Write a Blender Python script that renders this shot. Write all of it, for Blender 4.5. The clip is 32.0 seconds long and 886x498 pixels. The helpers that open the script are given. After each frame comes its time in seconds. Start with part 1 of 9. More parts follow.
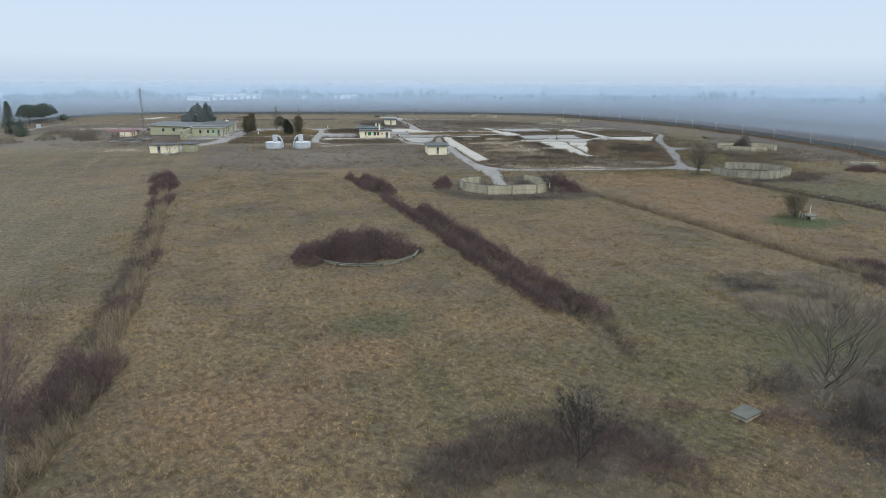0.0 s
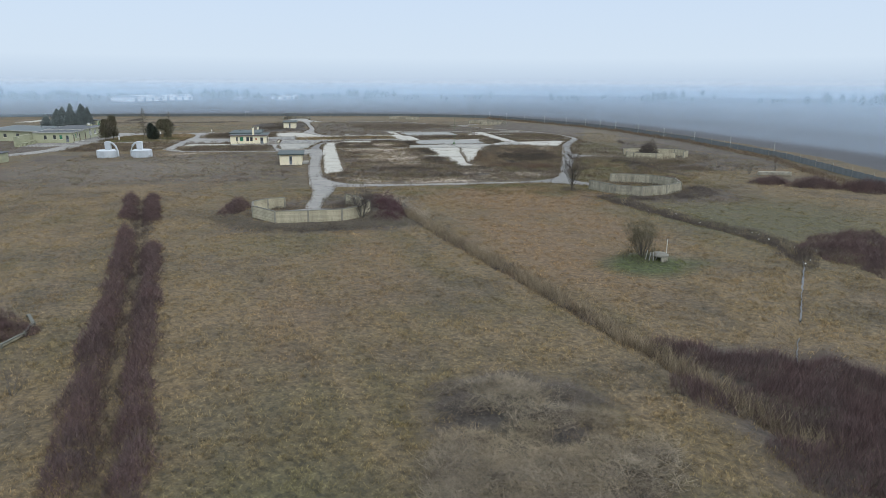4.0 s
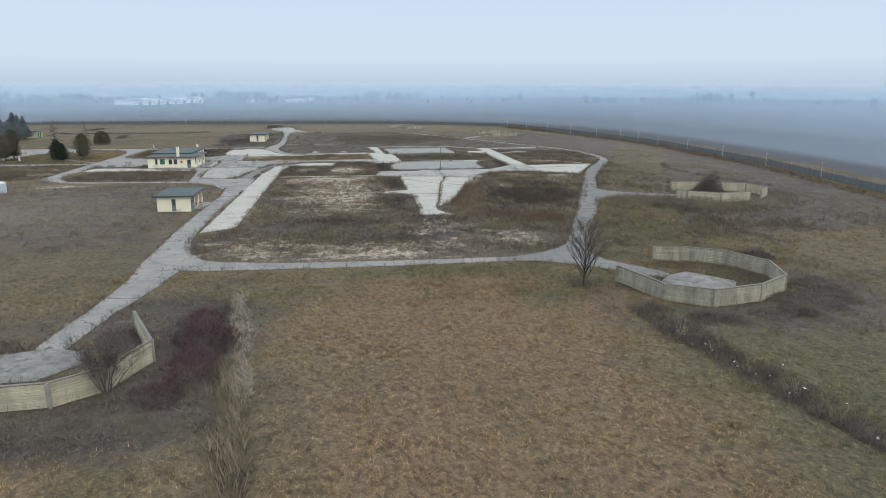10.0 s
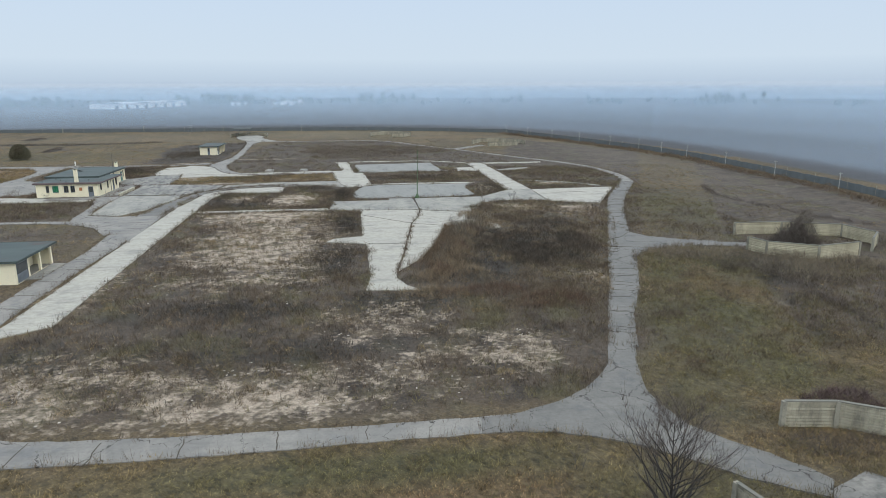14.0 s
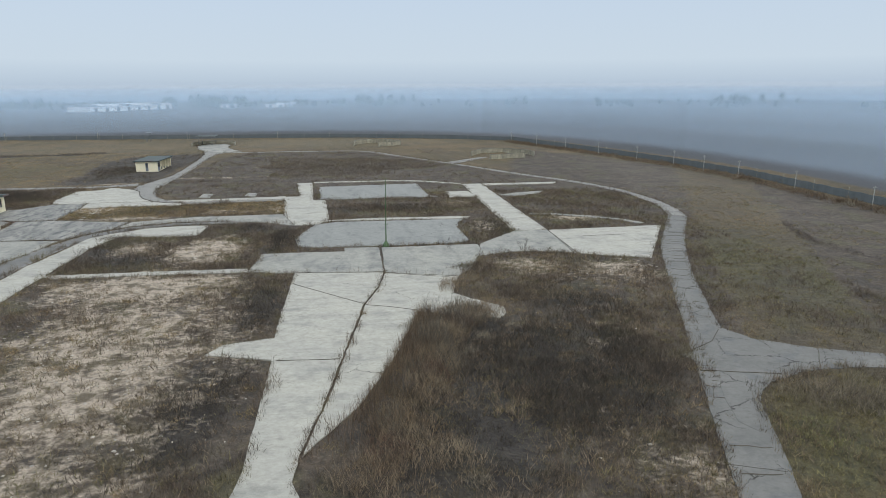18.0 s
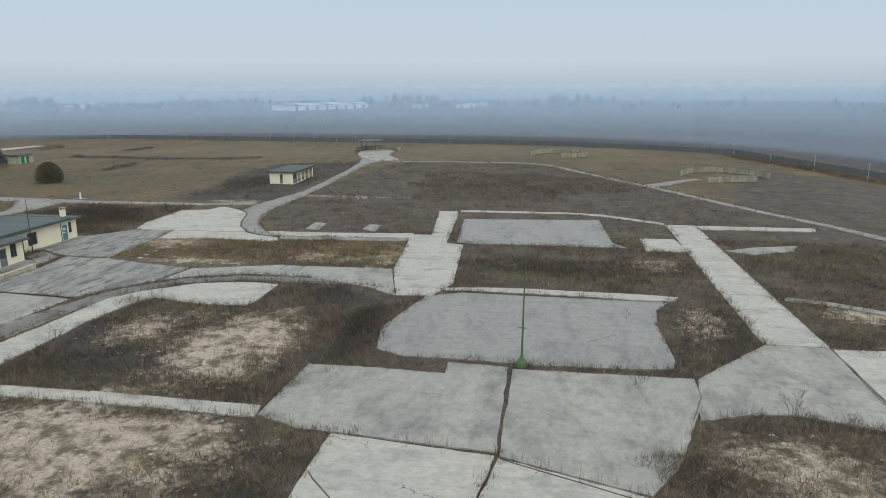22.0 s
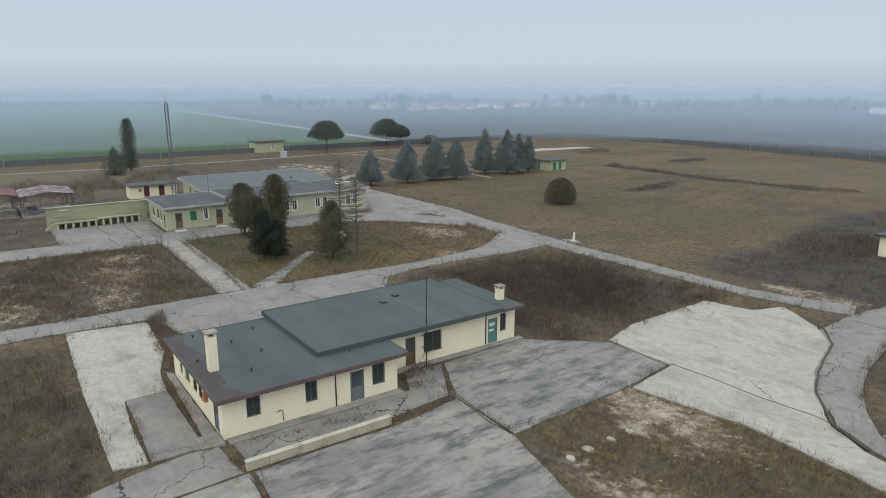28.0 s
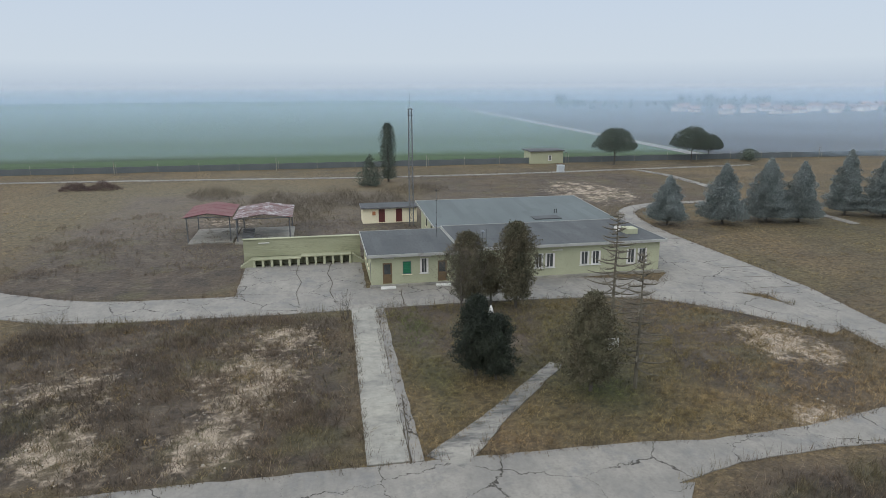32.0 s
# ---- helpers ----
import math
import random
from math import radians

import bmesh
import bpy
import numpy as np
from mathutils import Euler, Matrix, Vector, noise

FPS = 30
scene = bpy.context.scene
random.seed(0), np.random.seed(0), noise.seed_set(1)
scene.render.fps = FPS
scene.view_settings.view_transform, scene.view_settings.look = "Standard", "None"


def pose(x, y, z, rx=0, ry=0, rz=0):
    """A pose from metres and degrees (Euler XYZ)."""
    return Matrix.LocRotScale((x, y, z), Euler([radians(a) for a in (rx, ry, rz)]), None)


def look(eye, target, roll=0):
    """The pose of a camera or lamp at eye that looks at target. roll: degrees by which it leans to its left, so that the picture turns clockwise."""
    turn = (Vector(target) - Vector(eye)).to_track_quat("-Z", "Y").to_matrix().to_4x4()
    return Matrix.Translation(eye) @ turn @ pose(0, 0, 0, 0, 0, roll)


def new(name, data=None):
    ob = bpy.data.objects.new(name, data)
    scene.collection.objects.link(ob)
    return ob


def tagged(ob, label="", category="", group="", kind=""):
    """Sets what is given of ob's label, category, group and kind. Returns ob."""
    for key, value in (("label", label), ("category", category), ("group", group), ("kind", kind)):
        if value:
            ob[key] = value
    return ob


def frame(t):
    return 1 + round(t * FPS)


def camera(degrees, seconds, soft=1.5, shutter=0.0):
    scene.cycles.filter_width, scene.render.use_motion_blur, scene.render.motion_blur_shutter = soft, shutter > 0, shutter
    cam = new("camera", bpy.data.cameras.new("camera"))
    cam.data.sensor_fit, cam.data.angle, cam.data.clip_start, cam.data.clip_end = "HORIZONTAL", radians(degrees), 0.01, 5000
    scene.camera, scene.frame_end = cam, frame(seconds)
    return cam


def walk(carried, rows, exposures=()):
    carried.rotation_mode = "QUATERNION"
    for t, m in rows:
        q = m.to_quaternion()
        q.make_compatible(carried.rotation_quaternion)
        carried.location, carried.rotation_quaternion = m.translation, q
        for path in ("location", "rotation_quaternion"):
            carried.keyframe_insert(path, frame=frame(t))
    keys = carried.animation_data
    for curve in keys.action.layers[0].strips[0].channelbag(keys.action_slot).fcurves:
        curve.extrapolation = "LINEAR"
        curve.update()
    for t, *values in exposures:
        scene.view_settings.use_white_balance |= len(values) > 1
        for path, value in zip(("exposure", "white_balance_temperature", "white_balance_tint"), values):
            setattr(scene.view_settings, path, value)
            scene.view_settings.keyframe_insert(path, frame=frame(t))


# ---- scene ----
cam = camera(66.9, 32.0, 0.7)
METRES, EYE, TILT, LEAN, TURN = 323.1, 21.0, 0.0, 0.0, -7.6
ROWS = [
    (0.0, 0.0, 0.0, 0.0, 0.06, -13.95, -0.26),
    (0.5, 0.0114, 0.0114, -0.0006, -0.31, -13.94, -0.24),
    (1.0, 0.023, 0.0226, -0.0012, -0.73, -13.92, -0.22),
    (1.5, 0.0347, 0.0336, -0.0017, -1.16, -13.9, -0.22),
    (2.0, 0.0467, 0.0443, -0.0019, -1.57, -13.9, -0.24),
    (2.5, 0.0588, 0.0549, -0.0021, -1.92, -13.89, -0.22),
    (3.0, 0.0703, 0.0658, -0.0021, -2.25, -13.9, -0.24),
    (3.5, 0.0802, 0.0778, -0.0023, -2.55, -13.88, -0.26),
    (4.0, 0.0887, 0.0904, -0.0021, -2.73, -13.88, -0.26),
    (4.5, 0.096, 0.1037, -0.0021, -2.75, -13.85, -0.31),
    (6.5, 0.1184, 0.162, -0.0005, -2.78, -13.9, -0.24),
    (7.0, 0.1226, 0.1775, -0.0002, -2.8, -13.88, -0.22),
    (7.5, 0.1264, 0.1931, 0.0001, -2.81, -13.87, -0.19),
    (8.0, 0.1299, 0.2087, 0.0004, -2.73, -13.85, -0.16),
    (8.5, 0.133, 0.2246, 0.0006, -2.06, -13.85, -0.15),
    (9.0, 0.1356, 0.2404, 0.0009, 0.1, -13.85, -0.15),
    (9.5, 0.1379, 0.2563, 0.0012, 0.36, -13.85, -0.12),
    (10.0, 0.1397, 0.2723, 0.0014, 0.32, -13.84, -0.1),
    (10.5, 0.1416, 0.2884, 0.0016, 0.33, -13.83, -0.04),
    (11.0, 0.1433, 0.3045, 0.0017, 0.32, -13.81, -0.04),
    (11.5, 0.1449, 0.3206, 0.0018, 0.3, -13.81, -0.01),
    (12.0, 0.1466, 0.3368, 0.0019, 0.31, -13.8, 0.04),
    (12.5, 0.1482, 0.3529, 0.002, 0.3, -13.81, 0.06),
    (13.0, 0.1498, 0.369, 0.0022, 0.3, -13.82, 0.1),
    (13.5, 0.1513, 0.3851, 0.0023, 0.3, -13.83, 0.12),
    (14.0, 0.1529, 0.4013, 0.0022, 0.31, -13.8, 0.21),
    (14.5, 0.1542, 0.4176, 0.0023, 0.29, -13.86, 0.26),
    (16.5, 0.1594, 0.481, 0.0018, 0.58, -13.7, 0.21),
    (17.0, 0.1604, 0.4973, 0.0017, 0.59, -13.71, 0.23),
    (17.5, 0.1613, 0.5126, 0.0015, 0.64, -13.72, 0.27),
    (18.0, 0.1623, 0.5289, 0.0013, 0.63, -13.69, 0.26),
    (18.5, 0.1634, 0.5453, 0.0012, 0.67, -13.72, 0.31),
    (19.0, 0.1645, 0.5616, 0.0009, 0.75, -13.69, 0.35),
    (19.5, 0.1654, 0.5781, 0.0005, 1.28, -13.69, 0.36),
    (20.0, 0.166, 0.5943, 0.0005, 3.13, -13.71, 0.35),
    (20.5, 0.1662, 0.6104, 0.0002, 5.72, -13.67, 0.36),
    (21.0, 0.1657, 0.6264, 0, 8.71, -13.66, 0.37),
    (21.5, 0.1639, 0.6422, 0, 12.35, -13.64, 0.3),
    (22.0, 0.1611, 0.6577, 0, 17.14, -13.6, 0.24),
    (22.5, 0.1572, 0.6725, 0, 21.78, -13.63, 0.22),
    (23.0, 0.152, 0.6869, 0, 26.14, -13.62, 0.19),
    (23.5, 0.1457, 0.7008, 0, 29.9, -13.61, 0.16),
    (24.0, 0.1386, 0.7144, 0, 33.81, -13.63, 0.16),
    (24.5, 0.1306, 0.7272, 0, 37.96, -13.61, 0.08),
    (25.0, 0.1219, 0.7393, 0, 42.29, -13.63, 0.09),
    (25.5, 0.1125, 0.7504, 0, 46.58, -13.62, 0.04),
    (27.5, 0.069, 0.789, 0, 59.45, -13.66, 0.08),
    (28.0, 0.0569, 0.797, 0, 62.57, -13.68, 0.08),
    (28.5, 0.0442, 0.8044, 0, 65.74, -13.69, 0.1),
    (29.0, 0.0313, 0.811, 0, 68.91, -13.71, 0.11),
    (29.5, 0.018, 0.8171, 0, 72.09, -13.7, 0.11),
    (30.0, 0.0041, 0.8223, 0, 75.22, -13.68, 0.11),
    (30.5, -0.0097, 0.8268, 0, 78.28, -13.66, 0.14),
    (31.0, -0.0239, 0.8307, 0, 80.96, -13.64, 0.16),
    (31.5, -0.0383, 0.8339, 0, 83.61, -13.62, 0.22),
    (32.0, -0.0529, 0.8361, 0, 86.98, -13.61, 0.21),
]
walk(cam, [(t, pose(0, 0, EYE, TILT, LEAN, TURN) @ pose(METRES * x, METRES * y, METRES * z, 90 + pitch, roll, yaw)) for t, x, y, z, yaw, pitch, roll in ROWS],
     [(0.0, 0.3, 6220, 11), (8.0, 0.28, 6220, 11), (12.0, 0.26, 6260, 10), (17.0, 0.16, 6330, 10), (23.0, 0.03, 6500, 10), (28.0, 0.06, 6520, 11), (32.0, 0.12, 6520, 12)])

from mathutils.geometry import tessellate_polygon

# ---- world, sun and exposure ----
world = bpy.data.worlds.new("overcast_sky")
scene.world = world
world.use_nodes = True
wn, wl = world.node_tree.nodes, world.node_tree.links
sky = wn.new("ShaderNodeTexSky")
sky.sky_type = "NISHITA"
sky.sun_disc = False
sky.sun_elevation, sky.sun_rotation = radians(35), radians(150)
sky.dust_density, sky.air_density = 4.0, 1.2
wco = wn.new("ShaderNodeTexCoord")
wsep = wn.new("ShaderNodeSeparateXYZ")
wramp = wn.new("ShaderNodeValToRGB")
wramp.color_ramp.elements[0].position, wramp.color_ramp.elements[0].color = 0.0, (0.42, 0.5, 0.59, 1)
wramp.color_ramp.elements[1].position, wramp.color_ramp.elements[1].color = 1.0, (1.0, 1.1, 1.24, 1)
for where, colour in ((0.012, (0.46, 0.545, 0.63, 1)), (0.035, (0.53, 0.615, 0.69, 1)), (0.13, (0.49, 0.582, 0.69, 1)), (0.35, (0.99, 1.1, 1.22, 1))):
    wramp.color_ramp.elements.new(where).color = colour
wmix = wn.new("ShaderNodeMixRGB")
wmix.blend_type = "ADD"
wmix.inputs[0].default_value = 0.006
wl.new(wco.outputs["Generated"], wsep.inputs[0])
wl.new(wsep.outputs["Z"], wramp.inputs[0])
wl.new(wramp.outputs[0], wmix.inputs[1])
wl.new(sky.outputs[0], wmix.inputs[2])
wl.new(wmix.outputs[0], wn["Background"].inputs["Color"])
wn["Background"].inputs["Strength"].default_value = 1.0

sun = new("sun", bpy.data.lights.new("sun", "SUN"))
sun.data.energy, sun.data.angle, sun.data.color = 0.6, radians(25), (1.0, 0.95, 0.88)
sun.matrix_world = look((120, 60, 160), (20, 220, 0))


# ---- materials ----
def material(name, base, alt, big=0.3, fine=8.0, rough=0.85, bump=0.15, metal=0.0, dirt=None, dirt_scale=0.8,
             dirt_at=0.55, dirt_soft=0.12, vary=0.0, island=0.0, stretch=(1, 1, 1), spread=False):
    """A rough surface in two tones: wide blotches, fine grain, and stains of a third colour. spread: the pattern runs on from piece to piece."""
    m = bpy.data.materials.new(name)
    m.use_nodes = True
    n, l = m.node_tree.nodes, m.node_tree.links
    b = n["Principled BSDF"]
    b.inputs["Roughness"].default_value, b.inputs["Metallic"].default_value = rough, metal
    co = n.new("ShaderNodeTexCoord")
    mp = n.new("ShaderNodeMapping")
    mp.inputs["Scale"].default_value = stretch
    l.new(n.new("ShaderNodeNewGeometry").outputs["Position"] if spread else co.outputs["Object"], mp.inputs[0])

    def grain(scale, detail=4.0, harsh=0.5):
        t = n.new("ShaderNodeTexNoise")
        t.inputs["Roughness"].default_value = harsh
        t.inputs["Scale"].default_value, t.inputs["Detail"].default_value = scale, detail
        l.new(mp.outputs[0], t.inputs["Vector"])
        return t.outputs["Fac"]

    def mix(fac, a, c):
        x = n.new("ShaderNodeMixRGB")
        for sock, v in ((0, fac), (1, a), (2, c)):
            if isinstance(v, (tuple, float, int)):
                x.inputs[sock].default_value = v if sock == 0 else (*v, 1)
            else:
                l.new(v, x.inputs[sock])
        return x.outputs[0]

    def ramp(src, lo, hi):
        r = n.new("ShaderNodeMapRange")
        r.inputs["From Min"].default_value, r.inputs["From Max"].default_value = lo, hi
        l.new(src, r.inputs["Value"])
        return r.outputs[0]

    g, f = grain(big), grain(fine, 6.0)
    col = mix(ramp(g, 0.35, 0.65), base, alt)
    dark = tuple(c * 0.72 for c in base)
    col = mix(ramp(f, 0.5, 0.85), col, dark)
    if dirt:
        col = mix(ramp(grain(dirt_scale, 9.0, 0.7), dirt_at, dirt_at + dirt_soft), col, dirt)
    if vary or island:
        src = n.new("ShaderNodeNewGeometry").outputs["Random Per Island"] if island else n.new("ShaderNodeObjectInfo").outputs["Random"]
        h = n.new("ShaderNodeHueSaturation")
        r = n.new("ShaderNodeMapRange")
        k = max(vary, island)
        r.inputs["To Min"].default_value, r.inputs["To Max"].default_value = 1 - k, 1 + k
        l.new(src, r.inputs["Value"])
        l.new(r.outputs[0], h.inputs["Value"])
        l.new(col, h.inputs["Color"])
        col = h.outputs[0]
    l.new(col, b.inputs["Base Color"])
    if bump:
        bp = n.new("ShaderNodeBump")
        bp.inputs["Strength"].default_value, bp.inputs["Distance"].default_value = bump, 0.05
        l.new(f, bp.inputs["Height"])
        l.new(bp.outputs[0], b.inputs["Normal"])
    m["tone"] = 1
    return m


def cracked(name, base, alt, stain, cell=0.25, width=0.012, crack=(0.035, 0.03, 0.022), stain_at=0.52, streak=(1, 1, 1), rough=0.85, open_at=0.5, stain_scale=0.4, stain_soft=0.22):
    """Paving: blotched, stained, and broken by a net of weedy cracks."""
    m = material(name, base, alt, 0.25, 5.0, rough, 0.2, dirt=stain, dirt_scale=stain_scale, dirt_at=stain_at, dirt_soft=stain_soft, stretch=streak)
    n, l = m.node_tree.nodes, m.node_tree.links
    b = n["Principled BSDF"]
    before = b.inputs["Base Color"].links[0].from_socket
    co = n.new("ShaderNodeTexCoord")
    w = n.new("ShaderNodeTexNoise")
    w.inputs["Scale"].default_value, w.inputs["Detail"].default_value = 0.9, 9.0
    w.inputs["Roughness"].default_value = 0.68
    l.new(co.outputs["Object"], w.inputs["Vector"])
    add = n.new("ShaderNodeMixRGB")
    add.blend_type = "LINEAR_LIGHT"
    add.inputs[0].default_value = 0.9
    l.new(co.outputs["Object"], add.inputs[1])
    l.new(w.outputs["Color"], add.inputs[2])
    v = n.new("ShaderNodeTexVoronoi")
    v.voronoi_dimensions, v.feature = "2D", "DISTANCE_TO_EDGE"
    v.inputs["Scale"].default_value = cell
    l.new(add.outputs[0], v.inputs["Vector"])
    # some cracks open, some closed
    open_ = n.new("ShaderNodeTexNoise")
    open_.inputs["Scale"].default_value = 0.22
    l.new(co.outputs["Object"], open_.inputs["Vector"])
    wd = n.new("ShaderNodeMapRange")
    wd.inputs["From Min"].default_value, wd.inputs["From Max"].default_value = open_at, open_at + 0.22
    wd.inputs["To Min"].default_value, wd.inputs["To Max"].default_value = 0.0, width
    l.new(open_.outputs["Fac"], wd.inputs["Value"])
    less = n.new("ShaderNodeMath")
    less.operation = "LESS_THAN"
    l.new(v.outputs["Distance"], less.inputs[0])
    l.new(wd.outputs[0], less.inputs[1])
    # mottling: fine light and dark specks
    sp, sr, sh = n.new("ShaderNodeTexNoise"), n.new("ShaderNodeMapRange"), n.new("ShaderNodeHueSaturation")
    sp.inputs["Scale"].default_value, sp.inputs["Detail"].default_value, sp.inputs["Roughness"].default_value = 1.3, 11.0, 0.78
    l.new(co.outputs["Object"], sp.inputs["Vector"])
    sr.inputs["From Min"].default_value, sr.inputs["From Max"].default_value = 0.32, 0.68
    sr.inputs["To Min"].default_value, sr.inputs["To Max"].default_value = 0.82, 1.13
    l.new(sp.outputs["Fac"], sr.inputs["Value"])
    l.new(sr.outputs[0], sh.inputs["Value"])
    l.new(before, sh.inputs["Color"])
    before = sh.outputs[0]
    # long brushed and washed-out streaks
    for turn, stretch, lo, hi, tone in ((0, (0.08, 1.3, 1), 0.5, 0.74, 0.84), (24, (0.9, 0.05, 1), 0.56, 0.74, 0.84), (0, (0.3, 0.55, 1), 0.56, 0.66, 0.8)):
        mp, nz, mr, hs = n.new("ShaderNodeMapping"), n.new("ShaderNodeTexNoise"), n.new("ShaderNodeMapRange"), n.new("ShaderNodeHueSaturation")
        mp.vector_type = "TEXTURE"
        mp.inputs["Rotation"].default_value, mp.inputs["Scale"].default_value = (0, 0, radians(turn)), tuple(1 / q for q in stretch)
        nz.inputs["Scale"].default_value, nz.inputs["Detail"].default_value, nz.inputs["Roughness"].default_value = 1.0, 10.0, 0.74
        mr.inputs["From Min"].default_value, mr.inputs["From Max"].default_value = lo, hi
        mr.inputs["To Min"].default_value, mr.inputs["To Max"].default_value = 1.0, tone
        l.new(co.outputs["Object"], mp.inputs[0])
        l.new(mp.outputs[0], nz.inputs["Vector"])
        l.new(nz.outputs["Fac"], mr.inputs["Value"])
        l.new(mr.outputs[0], hs.inputs["Value"])
        l.new(before, hs.inputs["Color"])
        before = hs.outputs[0]
    x = n.new("ShaderNodeMixRGB")
    l.new(less.outputs[0], x.inputs[0])
    l.new(before, x.inputs[1])
    x.inputs[2].default_value = (*crack, 1)
    l.new(x.outputs[0], b.inputs["Base Color"])
    return m


CONCRETE = cracked("old_concrete", (0.325, 0.307, 0.252), (0.285, 0.272, 0.23), (0.16, 0.156, 0.14), 0.11, 0.004, stain_at=0.47, streak=(1, 0.5, 1), open_at=0.55)
PALE_CONCRETE = cracked("pale_concrete", (0.42, 0.392, 0.318), (0.375, 0.352, 0.292), (0.23, 0.222, 0.19), 0.09, 0.004, stain_at=0.5, streak=(0.6, 1, 1), open_at=0.56)
BLUE_CONCRETE = cracked("smooth_slab", (0.262, 0.256, 0.223), (0.236, 0.231, 0.203), (0.15, 0.148, 0.136), 0.07, 0.004, stain_at=0.5, streak=(1, 0.3, 1))
ASPHALT = cracked("worn_asphalt", (0.27, 0.25, 0.212), (0.205, 0.193, 0.168), (0.145, 0.145, 0.142), 0.24, 0.012, open_at=0.4)
GREY_ASPHALT = cracked("grey_asphalt", (0.185, 0.174, 0.15), (0.145, 0.138, 0.12), (0.11, 0.11, 0.108), 0.22, 0.012, open_at=0.4)
PAD_SLAB = cracked("broken_pad_concrete", (0.25, 0.232, 0.195), (0.165, 0.156, 0.135), (0.095, 0.092, 0.078), 0.3, 0.014, stain_at=0.45, stain_soft=0.2, stain_scale=0.9)
WORN_SLAB = cracked("stained_forecourt", (0.3, 0.28, 0.235), (0.19, 0.182, 0.158), (0.09, 0.089, 0.082), 0.12, 0.005, stain_at=0.47, streak=(1.6, 0.5, 1), stain_soft=0.16, stain_scale=0.6)
CREAM = material("cream_render", (0.84, 0.76, 0.54), (0.79, 0.715, 0.505), 0.4, 9, 0.9, 0.06, dirt=(0.5, 0.44, 0.31), dirt_scale=0.9, dirt_at=0.64)
GREENISH = material("pale_green_render", (0.43, 0.435, 0.29), (0.38, 0.385, 0.255), 0.4, 9, 0.9, 0.06, dirt=(0.25, 0.25, 0.16), dirt_scale=0.9, dirt_at=0.66)
MOSSY_GREEN = material("mossy_green_render", (0.36, 0.36, 0.235), (0.28, 0.285, 0.18), 0.5, 7, 0.9, 0.1, dirt=(0.19, 0.19, 0.12), dirt_scale=0.8, dirt_at=0.58, stretch=(1, 0.4, 2))
FELT = material("roofing_felt", (0.07, 0.089, 0.08), (0.052, 0.068, 0.062), 0.25, 6, 0.8, 0.1, dirt=(0.075, 0.062, 0.052), dirt_scale=0.3, dirt_at=0.56, dirt_soft=0.1, vary=0.09, stretch=(0.6, 1, 1), spread=True)
RUSTY_FELT = material("rust_stained_felt", (0.075, 0.06, 0.053), (0.06, 0.052, 0.048), 0.6, 6, 0.85, 0.1, dirt=(0.06, 0.07, 0.064), dirt_scale=0.9, dirt_at=0.52, spread=True)
FELT_TEAL = material("grey_green_sheet_roofing", (0.108, 0.128, 0.124), (0.09, 0.107, 0.104), 0.2, 5, 0.8, 0.08, dirt=(0.07, 0.08, 0.08), dirt_scale=0.3, dirt_at=0.6, vary=0.07, stretch=(0.4, 1, 1), spread=True)
FELT_OLD = material("weathered_roofing_felt", (0.055, 0.06, 0.06), (0.078, 0.083, 0.082), 0.35, 5, 0.85, 0.1, dirt=(0.14, 0.138, 0.132), dirt_scale=0.5, dirt_at=0.62, vary=0.1, stretch=(0.3, 1.2, 1), spread=True)
TUSSOCK = material("olive_tussocks", (0.2, 0.16, 0.075), (0.105, 0.098, 0.038), 0.12, 0.7, 0.95, 0.0, island=0.55, dirt=(0.12, 0.075, 0.042), dirt_scale=0.3, dirt_at=0.5)
TRIM_GREY = material("grey_trim", (0.4, 0.4, 0.36), (0.33, 0.33, 0.3), 0.7, 10, 0.7, 0.05, dirt=(0.22, 0.21, 0.19), dirt_scale=0.9, dirt_at=0.58)
FASCIA = material("brown_fascia", (0.105, 0.075, 0.07), (0.13, 0.095, 0.085), 0.8, 12, 0.6, 0.05)
WHITE = material("white_trim", (0.7, 0.69, 0.64), (0.6, 0.59, 0.54), 0.7, 10, 0.7, 0.05, dirt=(0.35, 0.33, 0.29), dirt_scale=1.1, dirt_at=0.66)
TANK_WHITE = material("white_tank_paint", (0.52, 0.55, 0.56), (0.42, 0.45, 0.46), 0.5, 8, 0.6, 0.05, dirt=(0.35, 0.3, 0.24), dirt_scale=0.7, dirt_at=0.64)
DARK_GLASS = material("dark_window_glass", (0.06, 0.066, 0.066), (0.085, 0.09, 0.088), 0.8, 4, 0.12, 0.0)
GREY_METAL = material("grey_metal", (0.2, 0.22, 0.235), (0.15, 0.165, 0.18), 1.0, 10, 0.55, 0.05, metal=0.3)
BARS = material("dark_iron_bars", (0.045, 0.05, 0.05), (0.07, 0.065, 0.06), 2, 20, 0.6, 0.05, metal=0.5)
TEAL = material("teal_door_paint", (0.1, 0.235, 0.205), (0.085, 0.2, 0.175), 1.5, 10, 0.6, 0.03)
GREEN_SHUTTER = material("green_shutter", (0.015, 0.18, 0.085), (0.015, 0.14, 0.065), 1.5, 10, 0.6, 0.05)
BROWN_DOOR = material("brown_door", (0.16, 0.105, 0.05), (0.12, 0.08, 0.04), 1.5, 10, 0.6, 0.05)
AGED_CREAM = material("stained_cream_render", (0.5, 0.46, 0.34), (0.42, 0.38, 0.28), 0.7, 7, 0.95, 0.2, dirt=(0.24, 0.22, 0.17), dirt_scale=1.2, dirt_at=0.55, stretch=(1, 1, 0.4))
OLIVE_TWIG = material("olive_brown_twigs", (0.135, 0.117, 0.066), (0.1, 0.086, 0.05), 0.3, 5, 0.95, 0.0, island=0.45)
